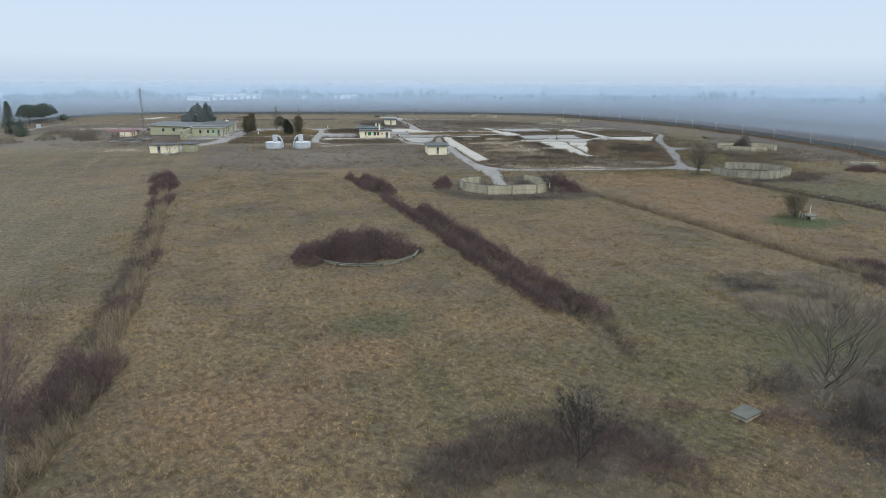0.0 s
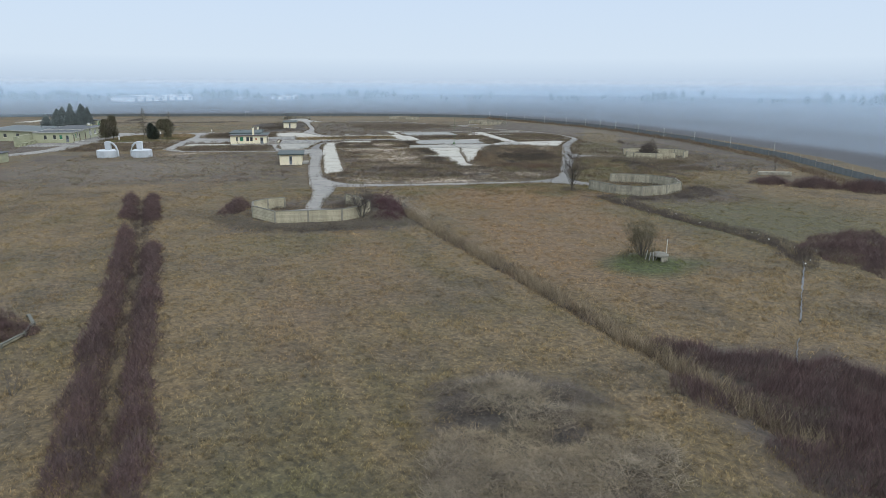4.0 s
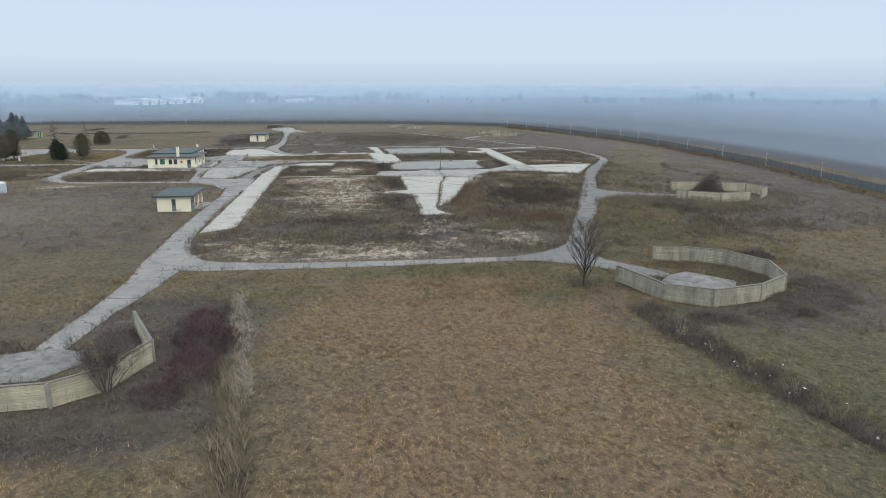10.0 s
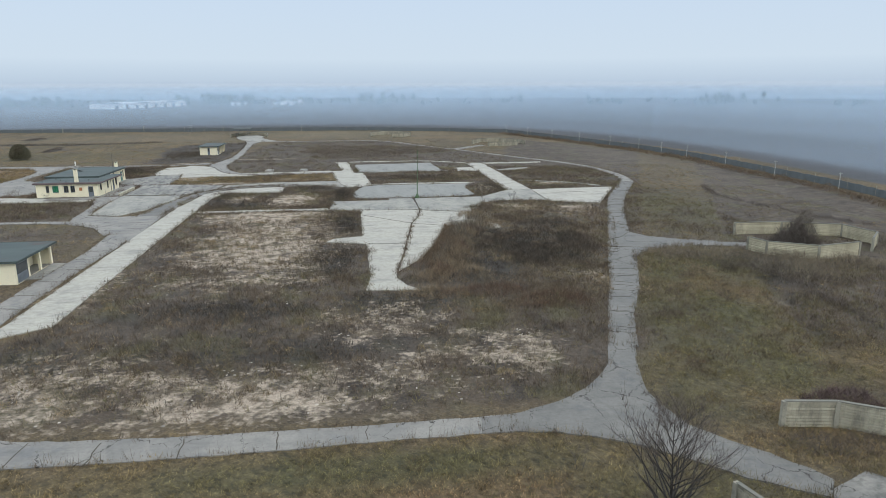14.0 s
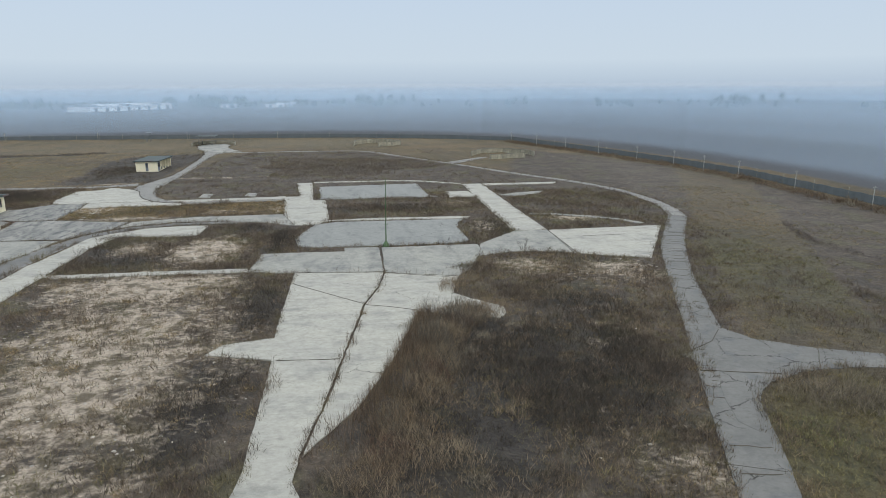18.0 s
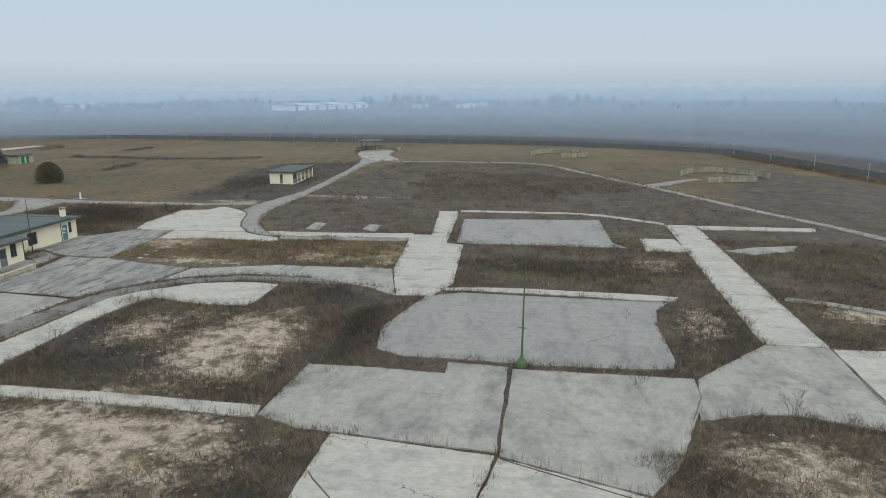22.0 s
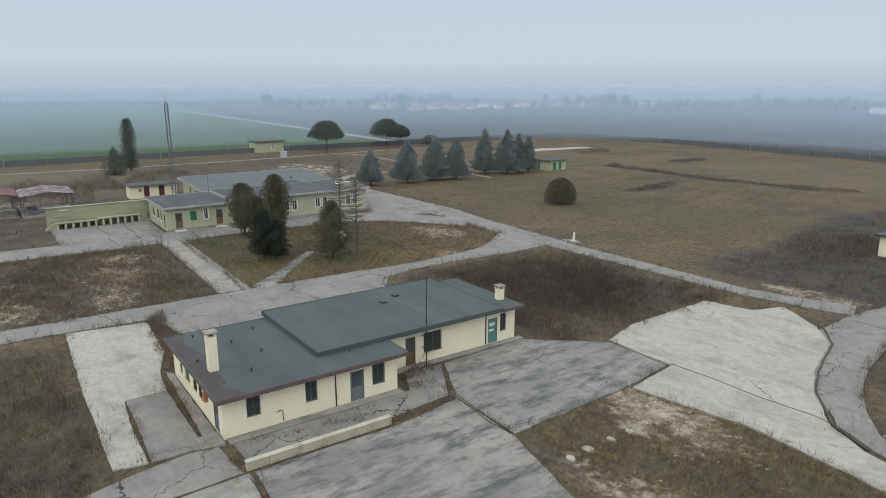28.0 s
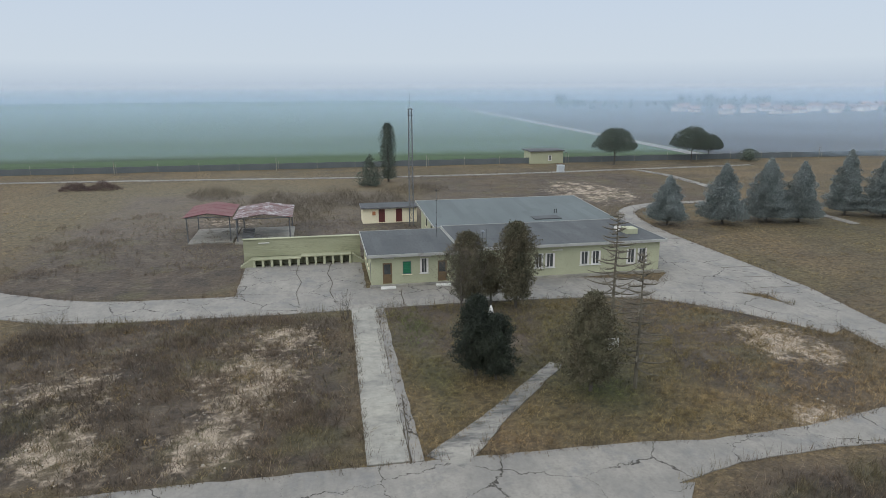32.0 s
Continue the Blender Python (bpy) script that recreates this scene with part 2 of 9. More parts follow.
RED_DOOR = material("dark_red_door", (0.13, 0.03, 0.025), (0.1, 0.025, 0.02), 1.5, 10, 0.6, 0.05)
RUST = material("rusty_sheet", (0.13, 0.06, 0.055), (0.19, 0.15, 0.14), 0.6, 5, 0.85, 0.15, dirt=(0.36, 0.34, 0.33), dirt_scale=0.9, dirt_at=0.5)
RED_RUST = material("red_rusty_sheet", (0.15, 0.05, 0.05), (0.17, 0.085, 0.08), 0.6, 5, 0.85, 0.15)
STEEL = material("dull_galvanised_steel", (0.2, 0.21, 0.215), (0.13, 0.125, 0.12), 1.2, 9, 0.6, 0.05, metal=0.4)
GREEN_POLE = material("faded_green_paint", (0.08, 0.11, 0.05), (0.06, 0.14, 0.05), 0.8, 8, 0.7, 0.05)
ORANGE = material("faded_orange_box", (0.42, 0.17, 0.06), (0.33, 0.13, 0.055), 2, 8, 0.7, 0.03)
PAPER = material("notice_paper", (0.72, 0.7, 0.64), (0.66, 0.64, 0.58), 2, 8, 0.9, 0.0)
BLOCK = material("weathered_concrete_plank", (0.45, 0.41, 0.3), (0.3, 0.275, 0.2), 0.5, 6, 0.95, 0.25, dirt=(0.15, 0.14, 0.108), dirt_scale=1.5, dirt_at=0.44, dirt_soft=0.3, vary=0.08, stretch=(1.0, 1.0, 0.3), spread=True)
PALE_BLOCK = material("bleached_concrete_plank", (0.5, 0.45, 0.31), (0.37, 0.33, 0.225), 0.5, 6, 0.95, 0.25, dirt=(0.2, 0.185, 0.145), dirt_scale=0.8, dirt_at=0.55, dirt_soft=0.3, vary=0.1, stretch=(1.8, 1.8, 0.35), spread=True)
COPING = material("dark_mossy_coping", (0.2, 0.19, 0.15), (0.14, 0.135, 0.11), 0.6, 7, 0.95, 0.2)
POST_CONCRETE = material("concrete_post", (0.34, 0.315, 0.24), (0.25, 0.235, 0.18), 0.6, 7, 0.95, 0.2, dirt=(0.13, 0.125, 0.1), dirt_scale=1.3, dirt_at=0.5, dirt_soft=0.2, spread=True)
FENCE_MESH = material("dark_green_fence_screen", (0.105, 0.12, 0.122), (0.125, 0.137, 0.137), 0.3, 3, 0.9, 0.1)
PALE_TWIG = material("pale_bare_twigs", (0.165, 0.138, 0.1), (0.12, 0.1, 0.072), 0.3, 5, 0.95, 0.0, island=0.4)
PALE_BARK = material("pale_lichened_bark", (0.18, 0.16, 0.118), (0.11, 0.098, 0.072), 1.0, 14, 0.95, 0.3)
DARK_BARK = material("dark_wet_bark", (0.05, 0.043, 0.036), (0.035, 0.03, 0.026), 1.0, 14, 0.9, 0.3)
BARK = material("grey_bark", (0.13, 0.115, 0.095), (0.09, 0.08, 0.068), 1.0, 14, 0.95, 0.3)
TWIG = material("grey_brown_twigs", (0.105, 0.085, 0.068), (0.075, 0.06, 0.05), 0.3, 5, 0.95, 0.0, island=0.45)
RED_TWIG = material("red_brown_twigs", (0.116, 0.072, 0.064), (0.09, 0.062, 0.056), 0.3, 5, 0.95, 0.0, island=0.45)
FAWN = material("fawn_dead_grass", (0.26, 0.2, 0.128), (0.175, 0.125, 0.075), 0.25, 2, 0.95, 0.0, island=0.5)
RUST_TWIG = material("rust_brown_weeds", (0.15, 0.09, 0.056), (0.1, 0.066, 0.045), 0.4, 5, 0.95, 0.0, island=0.5)
DARK_TWIG = material("dark_bramble", (0.088, 0.071, 0.058), (0.112, 0.09, 0.07), 0.3, 5, 0.95, 0.0, island=0.5)
RANK = material("rank_dead_weeds", (0.17, 0.118, 0.072), (0.11, 0.08, 0.05), 0.2, 4, 0.95, 0.0, island=0.5)
DARK_ASPHALT = cracked("mossy_dark_asphalt", (0.13, 0.128, 0.1), (0.1, 0.1, 0.08), (0.07, 0.072, 0.05), 0.2, 0.012, open_at=0.4)
REED = material("whitish_reed", (0.46, 0.385, 0.285), (0.32, 0.26, 0.185), 0.3, 5, 0.95, 0.0, island=0.35)
CRIMSON = material("crimson_twigs", (0.094, 0.046, 0.048), (0.072, 0.04, 0.04), 0.3, 5, 0.95, 0.0, island=0.45)
STRAW = material("dry_reed_straw", (0.27, 0.215, 0.135), (0.185, 0.145, 0.092), 0.3, 5, 0.95, 0.0, island=0.35)


class Nodes:
    """The nodes of one material, with short ways to add to them."""
    def __init__(self, name):
        self.m = bpy.data.materials.new(name)
        self.m.use_nodes = True
        self.n, self.l = self.m.node_tree.nodes, self.m.node_tree.links
        self.bsdf = self.n["Principled BSDF"]
        self.bsdf.inputs["Roughness"].default_value = 0.97
        self.place = self.n.new("ShaderNodeTexCoord").outputs["Object"]

    def put(self, node, key, v):
        if isinstance(v, (float, int)):
            node.inputs[key].default_value = v
        elif isinstance(v, tuple):
            node.inputs[key].default_value = (*v, 1)
        else:
            self.l.new(v, node.inputs[key])

    def noise(self, scale, detail=5.0, stretch=None, rough=0.5):
        """stretch: the size of the pattern along and across a direction in degrees."""
        t = self.n.new("ShaderNodeTexNoise")
        t.inputs["Scale"].default_value, t.inputs["Detail"].default_value, t.inputs["Roughness"].default_value = scale, detail, rough
        src = self.place
        if stretch:
            mp = self.n.new("ShaderNodeMapping")
            mp.vector_type = "TEXTURE"
            mp.inputs["Scale"].default_value, mp.inputs["Rotation"].default_value = (stretch[0], stretch[1], 1), (0, 0, radians(stretch[2]))
            self.l.new(src, mp.inputs[0])
            src = mp.outputs[0]
        self.l.new(src, t.inputs["Vector"])
        return t.outputs["Fac"]

    def map(self, src, lo, hi, top=1.0):
        r = self.n.new("ShaderNodeMapRange")
        r.inputs["From Min"].default_value, r.inputs["From Max"].default_value, r.inputs["To Max"].default_value = lo, hi, top
        self.l.new(src, r.inputs["Value"])
        return r.outputs[0]

    def mix(self, fac, a, b):
        x = self.n.new("ShaderNodeMixRGB")
        for k, v in enumerate((fac, a, b)):
            self.put(x, k, v)
        return x.outputs[0]

    def math(self, op, a, b):
        x = self.n.new("ShaderNodeMath")
        x.operation = op
        self.put(x, 0, a)
        self.put(x, 1, b)
        return x.outputs[0]

    def value(self, col, k, rich=1.0):
        """A colour made lighter or darker by a factor, a number or a socket."""
        h = self.n.new("ShaderNodeHueSaturation")
        h.inputs["Saturation"].default_value = rich
        self.put(h, "Value", k)
        self.l.new(col, h.inputs["Color"])
        return h.outputs[0]

    def zone(self, name):
        a = self.n.new("ShaderNodeAttribute")
        a.attribute_name = name
        return a.outputs["Fac"]

    def islands(self, k):
        r = self.map(self.n.new("ShaderNodeNewGeometry").outputs["Random Per Island"], 0.0, 1.0, 1 + k)
        r.node.inputs["To Min"].default_value = 1 - k
        return r

    def meadow(self):
        """Mown winter grass: tan and olive in wide patches, mowing lines, rusty and green zones."""
        wide, mid, blot = self.noise(0.035, 6), self.noise(0.22, 6), self.noise(0.085, 7)
        rows = self.noise(1.0, 4, (60.0, 2.6, 100.5))
        c = self.mix(self.map(wide, 0.4, 0.58), (0.155, 0.108, 0.05), (0.108, 0.082, 0.036))
        c = self.mix(self.map(rows, 0.44, 0.66, 0.75), c, (0.168, 0.119, 0.058))
        c = self.mix(self.map(blot, 0.47, 0.62, 0.8), c, (0.088, 0.068, 0.038))
        c = self.mix(self.map(mid, 0.5, 0.72, 0.7), c, (0.17, 0.122, 0.066))
        c = self.mix(self.map(self.math("ADD", self.zone("rust"), self.math("MULTIPLY", self.math("ADD", rows, blot), 0.7)), 0.75, 1.45, 0.9), c, (0.168, 0.109, 0.053))
        c = self.mix(self.map(self.math("ADD", self.zone("green"), self.math("MULTIPLY", mid, 0.8)), 0.55, 1.25, 0.8), c, (0.08, 0.075, 0.03))
        # far ground lightened in its colour to imitate haze
        c = self.mix(self.map(self.math("ADD", self.zone("haze_pale"), self.math("MULTIPLY", blot, 0.6)), 0.5, 1.3, 0.7), c, (0.178, 0.148, 0.088))
        c = self.mix(self.map(self.zone("green"), 0.95, 1.5, 0.9), c, (0.07, 0.084, 0.027))
        # shade between tussocks put into the colour as darker clumps
        c = self.mix(self.map(self.noise(0.75, 5, None, 0.6), 0.48, 0.68, 0.6), c, self.value(c, 0.55))
        c = self.mix(self.map(self.noise(2.3, 6, (1.0, 1.6, 30), 0.7), 0.47, 0.59, 0.8), c, self.value(c, 0.42))
        c = self.mix(self.map(self.noise(3.4, 6, (1.5, 1.0, 60), 0.68), 0.53, 0.64, 0.85), c, self.value(c, 1.8))
        return self.value(c, 0.94, 1.0)

    def scrub(self):
        """Dead weeds: brown, rust, straw and nearly black patches."""
        c = self.mix(self.map(self.noise(0.33, 6), 0.4, 0.62), (0.062, 0.046, 0.031), (0.1, 0.073, 0.046))
        c = self.mix(self.map(self.noise(0.16, 7), 0.52, 0.62), c, (0.094, 0.067, 0.041))
        c = self.mix(self.map(self.noise(0.21, 8, (1.0, 1.4, 30)), 0.53, 0.64, 0.9), c, (0.098, 0.082, 0.038))
        c = self.mix(self.map(self.noise(0.45, 8, (1.3, 1.0, 50), 0.6), 0.56, 0.68, 0.8), c, (0.15, 0.12, 0.078))
        # far scrub painted paler, as haze would make it look
        c = self.mix(self.map(self.math("ADD", self.zone("haze_pale"), self.math("MULTIPLY", self.noise(0.1, 6), 0.6)), 0.5, 1.3, 0.7), c, (0.165, 0.132, 0.096))
        deep = self.math("ADD", self.zone("dark"), self.math("MULTIPLY", self.noise(0.2, 7, (1.0, 1.3, 70)), 0.9))
        c = self.mix(self.map(deep, 0.5, 1.15, 0.8), c, (0.036, 0.029, 0.021))
        c = self.mix(self.map(self.noise(1.6, 7, (1.0, 1.5, 20), 0.66), 0.48, 0.62, 0.7), c, self.value(c, 0.45))
        c = self.mix(self.map(self.noise(2.7, 6, None, 0.62), 0.55, 0.66, 0.75), c, self.value(c, 1.9))
        return self.value(c, 1.1, 0.9)

    def done(self, col, bright=1.0, vary=0.0):
        if vary:
            col = self.value(col, self.math("MULTIPLY", self.islands(vary), bright))
        self.l.new(col, self.bsdf.inputs["Base Color"])
        return self.m


SCRUB = Nodes("dead_scrub_stalks")
SCRUB = SCRUB.done(SCRUB.scrub(), 1.45, 0.4)
GRASS = Nodes("dry_winter_grass")
GRASS = GRASS.done(GRASS.meadow(), 2.15, 0.3)
LAWN = Nodes("shaggy_lawn")
LAWN = LAWN.done(LAWN.meadow(), 2.05, 0.4)
CYPRESS = material("cypress_foliage", (0.092, 0.09, 0.052), (0.12, 0.1, 0.06), 0.35, 2.5, 0.95, 0.0, island=0.5)
LAUREL = material("dark_evergreen_leaves", (0.017, 0.024, 0.014), (0.028, 0.036, 0.02), 0.5, 3, 0.7, 0.0, island=0.5)
SPRUCE = material("blue_green_needles", (0.14, 0.167, 0.157), (0.22, 0.25, 0.24), 0.5, 3, 0.95, 0.0, island=0.45)
PINE = material("umbrella_pine_needles", (0.078, 0.1, 0.078), (0.11, 0.13, 0.098), 0.5, 3, 0.95, 0.0, island=0.45)
LITTER = material("fallen_leaves", (0.22, 0.14, 0.078), (0.1, 0.062, 0.036), 0.4, 5, 0.9, 0.0, island=0.5)
WATER = material("ditch_water", (0.06, 0.065, 0.065), (0.08, 0.085, 0.09), 0.3, 2, 0.4, 0.0)
HOUSE_WALL = material("far_house_wall", (0.7, 0.6, 0.5), (0.55, 0.46, 0.38), 0.05, 0.4, 0.9, 0.0, vary=0.25)
HOUSE_ROOF = material("far_tile_roof", (0.3, 0.15, 0.1), (0.25, 0.13, 0.09), 0.05, 0.4, 0.9, 0.0, vary=0.25)
SHED_WHITE = material("far_shed_cladding", (0.65, 0.66, 0.66), (0.58, 0.6, 0.6), 0.05, 0.4, 0.8, 0.0)


# ---- mesh helpers ----
class Shape:
    """A mesh under way: corners and faces."""

    def __init__(self):
        self.v, self.f = [], []

    def box(self, x0, x1, y0, y1, z0, z1):
        b = len(self.v)
        self.v += [(x0, y0, z0), (x1, y0, z0), (x1, y1, z0), (x0, y1, z0), (x0, y0, z1), (x1, y0, z1), (x1, y1, z1), (x0, y1, z1)]
        self.f += [[b + i for i in q] for q in ((0, 3, 2, 1), (4, 5, 6, 7), (0, 1, 5, 4), (1, 2, 6, 5), (2, 3, 7, 6), (3, 0, 4, 7))]
        return self

    def slab(self, outline, z0, z1, inset=0.0):
        """A prism over an outline; its top may be drawn in a little, as a worn edge."""
        b, n = len(self.v), len(outline)
        cx, cy = sum(p[0] for p in outline) / n, sum(p[1] for p in outline) / n
        self.v += [(x, y, z0) for x, y in outline]
        for x, y in outline:
            d = max(0.3, math.hypot(x - cx, y - cy))
            self.v.append((x + (cx - x) / d * inset, y + (cy - y) / d * inset, z1))
        self.f += [[b + i, b + (i + 1) % n, b + n + (i + 1) % n, b + n + i] for i in range(n)]
        turn = sum(p[0] * q[1] - q[0] * p[1] for p, q in zip(outline, outline[1:] + outline[:1]))
        for tri in tessellate_polygon([[Vector((x, y, 0)) for x, y in outline]]):
            a, c, d = (outline[i] for i in tri)
            up = (c[0] - a[0]) * (d[1] - a[1]) - (c[1] - a[1]) * (d[0] - a[0]) > 0
            self.f.append([b + n + i for i in (tri if up else tri[::-1])])
        if turn < 0:
            self.f[-len(self.f):] = [q[::-1] if len(q) == 4 and q[0] >= b else q for q in self.f]
        return self

    def tube(self, path, radii, n=6):
        """A round bar along a path, with a radius for each point of it."""
        b = len(self.v)
        for k, p in enumerate(path):
            p = Vector(p)
            d = (Vector(path[min(k + 1, len(path) - 1)]) - Vector(path[max(k - 1, 0)])).normalized()
            side = d.cross(Vector((0, 0, 1)) if abs(d.z) < 0.9 else Vector((1, 0, 0))).normalized()
            up = side.cross(d)
            for i in range(n):
                a = 2 * math.pi * i / n
                self.v.append(tuple(p + (side * math.cos(a) + up * math.sin(a)) * radii[k]))
        for k in range(len(path) - 1):
            for i in range(n):
                j = (i + 1) % n
                self.f.append([b + k * n + i, b + k * n + j, b + (k + 1) * n + j, b + (k + 1) * n + i])
        self.f.append([b + i for i in reversed(range(n))])
        self.f.append([b + (len(path) - 1) * n + i for i in range(n)])
        return self

    def turned(self, m):
        self.v = [tuple(m @ Vector(p)) for p in self.v]
        return self

    def mesh(self, name, mat, bevel=0.0, smooth=False):
        me = bpy.data.meshes.new(name)
        if bevel or any(len(q) > 4 for q in self.f):
            bm = bmesh.new()
            vs = [bm.verts.new(p) for p in self.v]
            for q in self.f:
                try:
                    bm.faces.new([vs[i] for i in q])
                except ValueError:
                    pass
            if bevel:
                bmesh.ops.bevel(bm, geom=bm.edges[:], offset=bevel, segments=1, affect="EDGES", clamp_overlap=True)
            bmesh.ops.triangulate(bm, faces=[q for q in bm.faces if len(q.verts) > 4])
            bmesh.ops.recalc_face_normals(bm, faces=bm.faces[:])
            bm.to_mesh(me)
            bm.free()
        else:
            me.from_pydata(self.v, [], self.f)
        me.materials.append(mat)
        if smooth:
            me.polygons.foreach_set("use_smooth", [True] * len(me.polygons))
        return me


def part(name, shape, mat, parent, label="", bevel=0.0, smooth=False):
    """A shape as one mesh object under a thing or a part of it."""
    ob = new(name, shape.mesh(name, mat, bevel, smooth))
    ob.parent = parent
    if parent is not None:
        ob.matrix_parent_inverse = parent.matrix_world.inverted()
    return tagged(ob, label)


def thing(name, label, category, at=(0, 0, 0), group="", kind=""):
    """An Empty at the base of a thing, to hold its parts."""
    ob = new(name)
    ob.location = at
    ob.matrix_world = Matrix.Translation(at)
    return tagged(ob, label, category, group, kind)


def bulk(name, verts, faces, mat, label, category, kind="stuff", parent=None):
    """One mesh from arrays of corners and of triangles."""
    me = bpy.data.meshes.new(name)
    me.vertices.add(len(verts))
    me.vertices.foreach_set("co", np.asarray(verts, np.float32).ravel())
    me.loops.add(faces.size)
    me.loops.foreach_set("vertex_index", faces.astype(np.int32).ravel())
    me.polygons.add(len(faces))
    me.polygons.foreach_set("loop_start", np.arange(0, faces.size, faces.shape[1], dtype=np.int32))
    me.update()
    me.materials.append(mat)
    ob = new(name, me)
    if parent is not None:
        ob.parent = parent
        ob.matrix_parent_inverse = parent.matrix_world.inverted()
    return tagged(ob, label, category, "", kind)


def ragged(outline, step=1.1, amount=0.14, seed=0):
    """An outline broken into short steps and frayed, as the edge of old paving."""
    out = []
    for k, a in enumerate(outline):
        b = outline[(k + 1) % len(outline)]
        d = math.hypot(b[0] - a[0], b[1] - a[1])
        for i in range(max(1, int(d / step))):
            f = i / max(1, int(d / step))
            x, y = a[0] + (b[0] - a[0]) * f, a[1] + (b[1] - a[1]) * f
            q = noise.noise_vector(Vector((x * 0.9, y * 0.9, seed)))
            r = noise.noise_vector(Vector((x * 3.1, y * 3.1, seed + 7)))
            out.append((x + q.x * amount + r.x * amount * 0.5, y + q.y * amount + r.y * amount * 0.5))
    return out


def ribbon(line, width):
    """The outline of a road along a line; width may change from point to point."""
    widths = width if isinstance(width, (list, tuple)) else [width] * len(line)
    smooth, ws = [], []
    for k in range(len(line) - 1):
        p0, p1, p2, p3 = line[max(k - 1, 0)], line[k], line[k + 1], line[min(k + 2, len(line) - 1)]
        steps = max(1, int(math.hypot(p2[0] - p1[0], p2[1] - p1[1]) / 4))
        for i in range(steps):
            f = i / steps
            smooth.append(tuple(0.5 * (2 * p1[c] + (p2[c] - p0[c]) * f + (2 * p0[c] - 5 * p1[c] + 4 * p2[c] - p3[c]) * f * f
                                       + (3 * p1[c] - p0[c] - 3 * p2[c] + p3[c]) * f ** 3) for c in (0, 1)))
            ws.append(widths[k] + (widths[k + 1] - widths[k]) * f)
    smooth.append(line[-1])
    ws.append(widths[-1])
    left, right = [], []
    for k, p in enumerate(smooth):
        a, b = smooth[max(k - 1, 0)], smooth[min(k + 1, len(smooth) - 1)]
        d = max(1e-6, math.hypot(b[0] - a[0], b[1] - a[1]))
        nx, ny = -(b[1] - a[1]) / d, (b[0] - a[0]) / d
        left.append((p[0] + nx * ws[k] / 2, p[1] + ny * ws[k] / 2))
        right.append((p[0] - nx * ws[k] / 2, p[1] - ny * ws[k] / 2))
    return right + left[::-1]


# ---- plan of the paving ----
ROADS = []  # name, label, outline, material, top
ROADS.append(("south_road", "cracked grey asphalt road edged with dead grass", ribbon([(33.5, 164), (38, 162.2), (45, 161.3), (55, 161.0), (66, 161.1), (75.6, 161.25)], [5, 4.2, 3.1, 2.6, 2.2, 2.3]), ASPHALT, 0.050))
ROADS.append(("east_road", "cracked grey asphalt road along rough grass", ribbon([(88.2, 173.2), (91.0, 181), (95, 190), (99, 200.5), (105, 217), (110, 231), (116, 246), (122.5, 259), (127, 267.5)], [2.3, 2.5, 3.2, 3.6, 3.2, 2.8, 3.2, 3.0, 3.0]), GREY_ASPHALT, 0.054))
ROADS.append(("north_east_road", "narrow pale asphalt road through scrub", ribbon([(127, 267.5), (129, 276), (129, 288), (126.8, 300), (121.5, 312), (113, 326), (101, 348.5), (88, 371), (78, 389), (72, 393.6), (52, 394.5), (36, 394), (29, 396)], [3, 2.4, 2.0, 2.0, 2.0, 2.0, 2.0, 2.0, 2.2, 2.4, 2.2, 2.4, 3]), ASPHALT, 0.050))
ROADS.append(("west_road", "cracked asphalt road beside a pale concrete strip", ribbon([(30.6, 136), (31.5, 146), (32.6, 155), (32.6, 165), (31.3, 176), (30.9, 190), (30.9, 205), (31.2, 215), (31.0, 226), (30.6, 238), (31.3, 249), (32.5, 257.5), (34.2, 264.6), (39, 269.9), (45, 272.2), (53, 272.3), (64, 272)], [2.6, 2.8, 4, 5.5, 3.4, 3.1, 3.1, 3.2, 4.5, 4.8, 3.6, 3.0, 2.4, 2.0, 2.0, 2.0, 2.0]), ASPHALT, 0.046))
ROADS.append(("west_lane", "dark weedy asphalt lane between pale slabs", ribbon([(30.8, 240), (31.3, 249), (32.5, 257.5), (34.2, 264.6), (39, 269.9), (45, 272.2), (53, 272.3), (63, 272)], [3.6, 3.0, 2.4, 2.0, 1.8, 1.8, 1.8, 1.8]), GREY_ASPHALT, 0.052))
ROADS.append(("west_loop_road", "narrow asphalt road curving through scrub", ribbon([(30, 226), (26, 232), (20, 235.6), (10, 236.8), (0, 237), (-8, 238.3), (-12.4, 243), (-13.8, 252)], [4, 3.4, 2.2, 1.7, 1.7, 2.2, 3.0, 3.4]), ASPHALT, 0.058))
ROADS.append(("forecourt_lane", "cracked asphalt lane before the building", [(19.8, 233.6), (24, 232.6), (28.6, 232), (28.4, 240.2), (25.2, 240), (20.5, 241.4), (19, 247), (18.6, 262.8), (14.6, 262.6), (15, 258.8), (17.4, 250), (18.2, 240)], ASPHALT, 0.062))
ROADS.append(("main_road", "wide cracked pale asphalt road", ribbon([(-13.6, 244), (-13.8, 255), (-13.4, 266), (-13.0, 278), (-12.9, 288), (-13.3, 293), (-13.7, 300), (-14.0, 307), (-15.5, 313.4), (-20, 317)], [4.0, 3.6, 4.4, 5.0, 4.6, 2.6, 2.6, 4.6, 8, 6]), ASPHALT, 0.042))
ROADS.append(("back_yard", "badly cracked pale paving behind the building", [(-11.6, 264.4), (-7, 265.4), (-3, 266.4), (0.8, 270), (2.0, 275), (0.6, 286.4), (-2.3, 286.9), (-5.4, 287.2), (-8.2, 287.6), (-9.4, 288.6), (-10.6, 289.4), (-11, 284)], ASPHALT, 0.050))
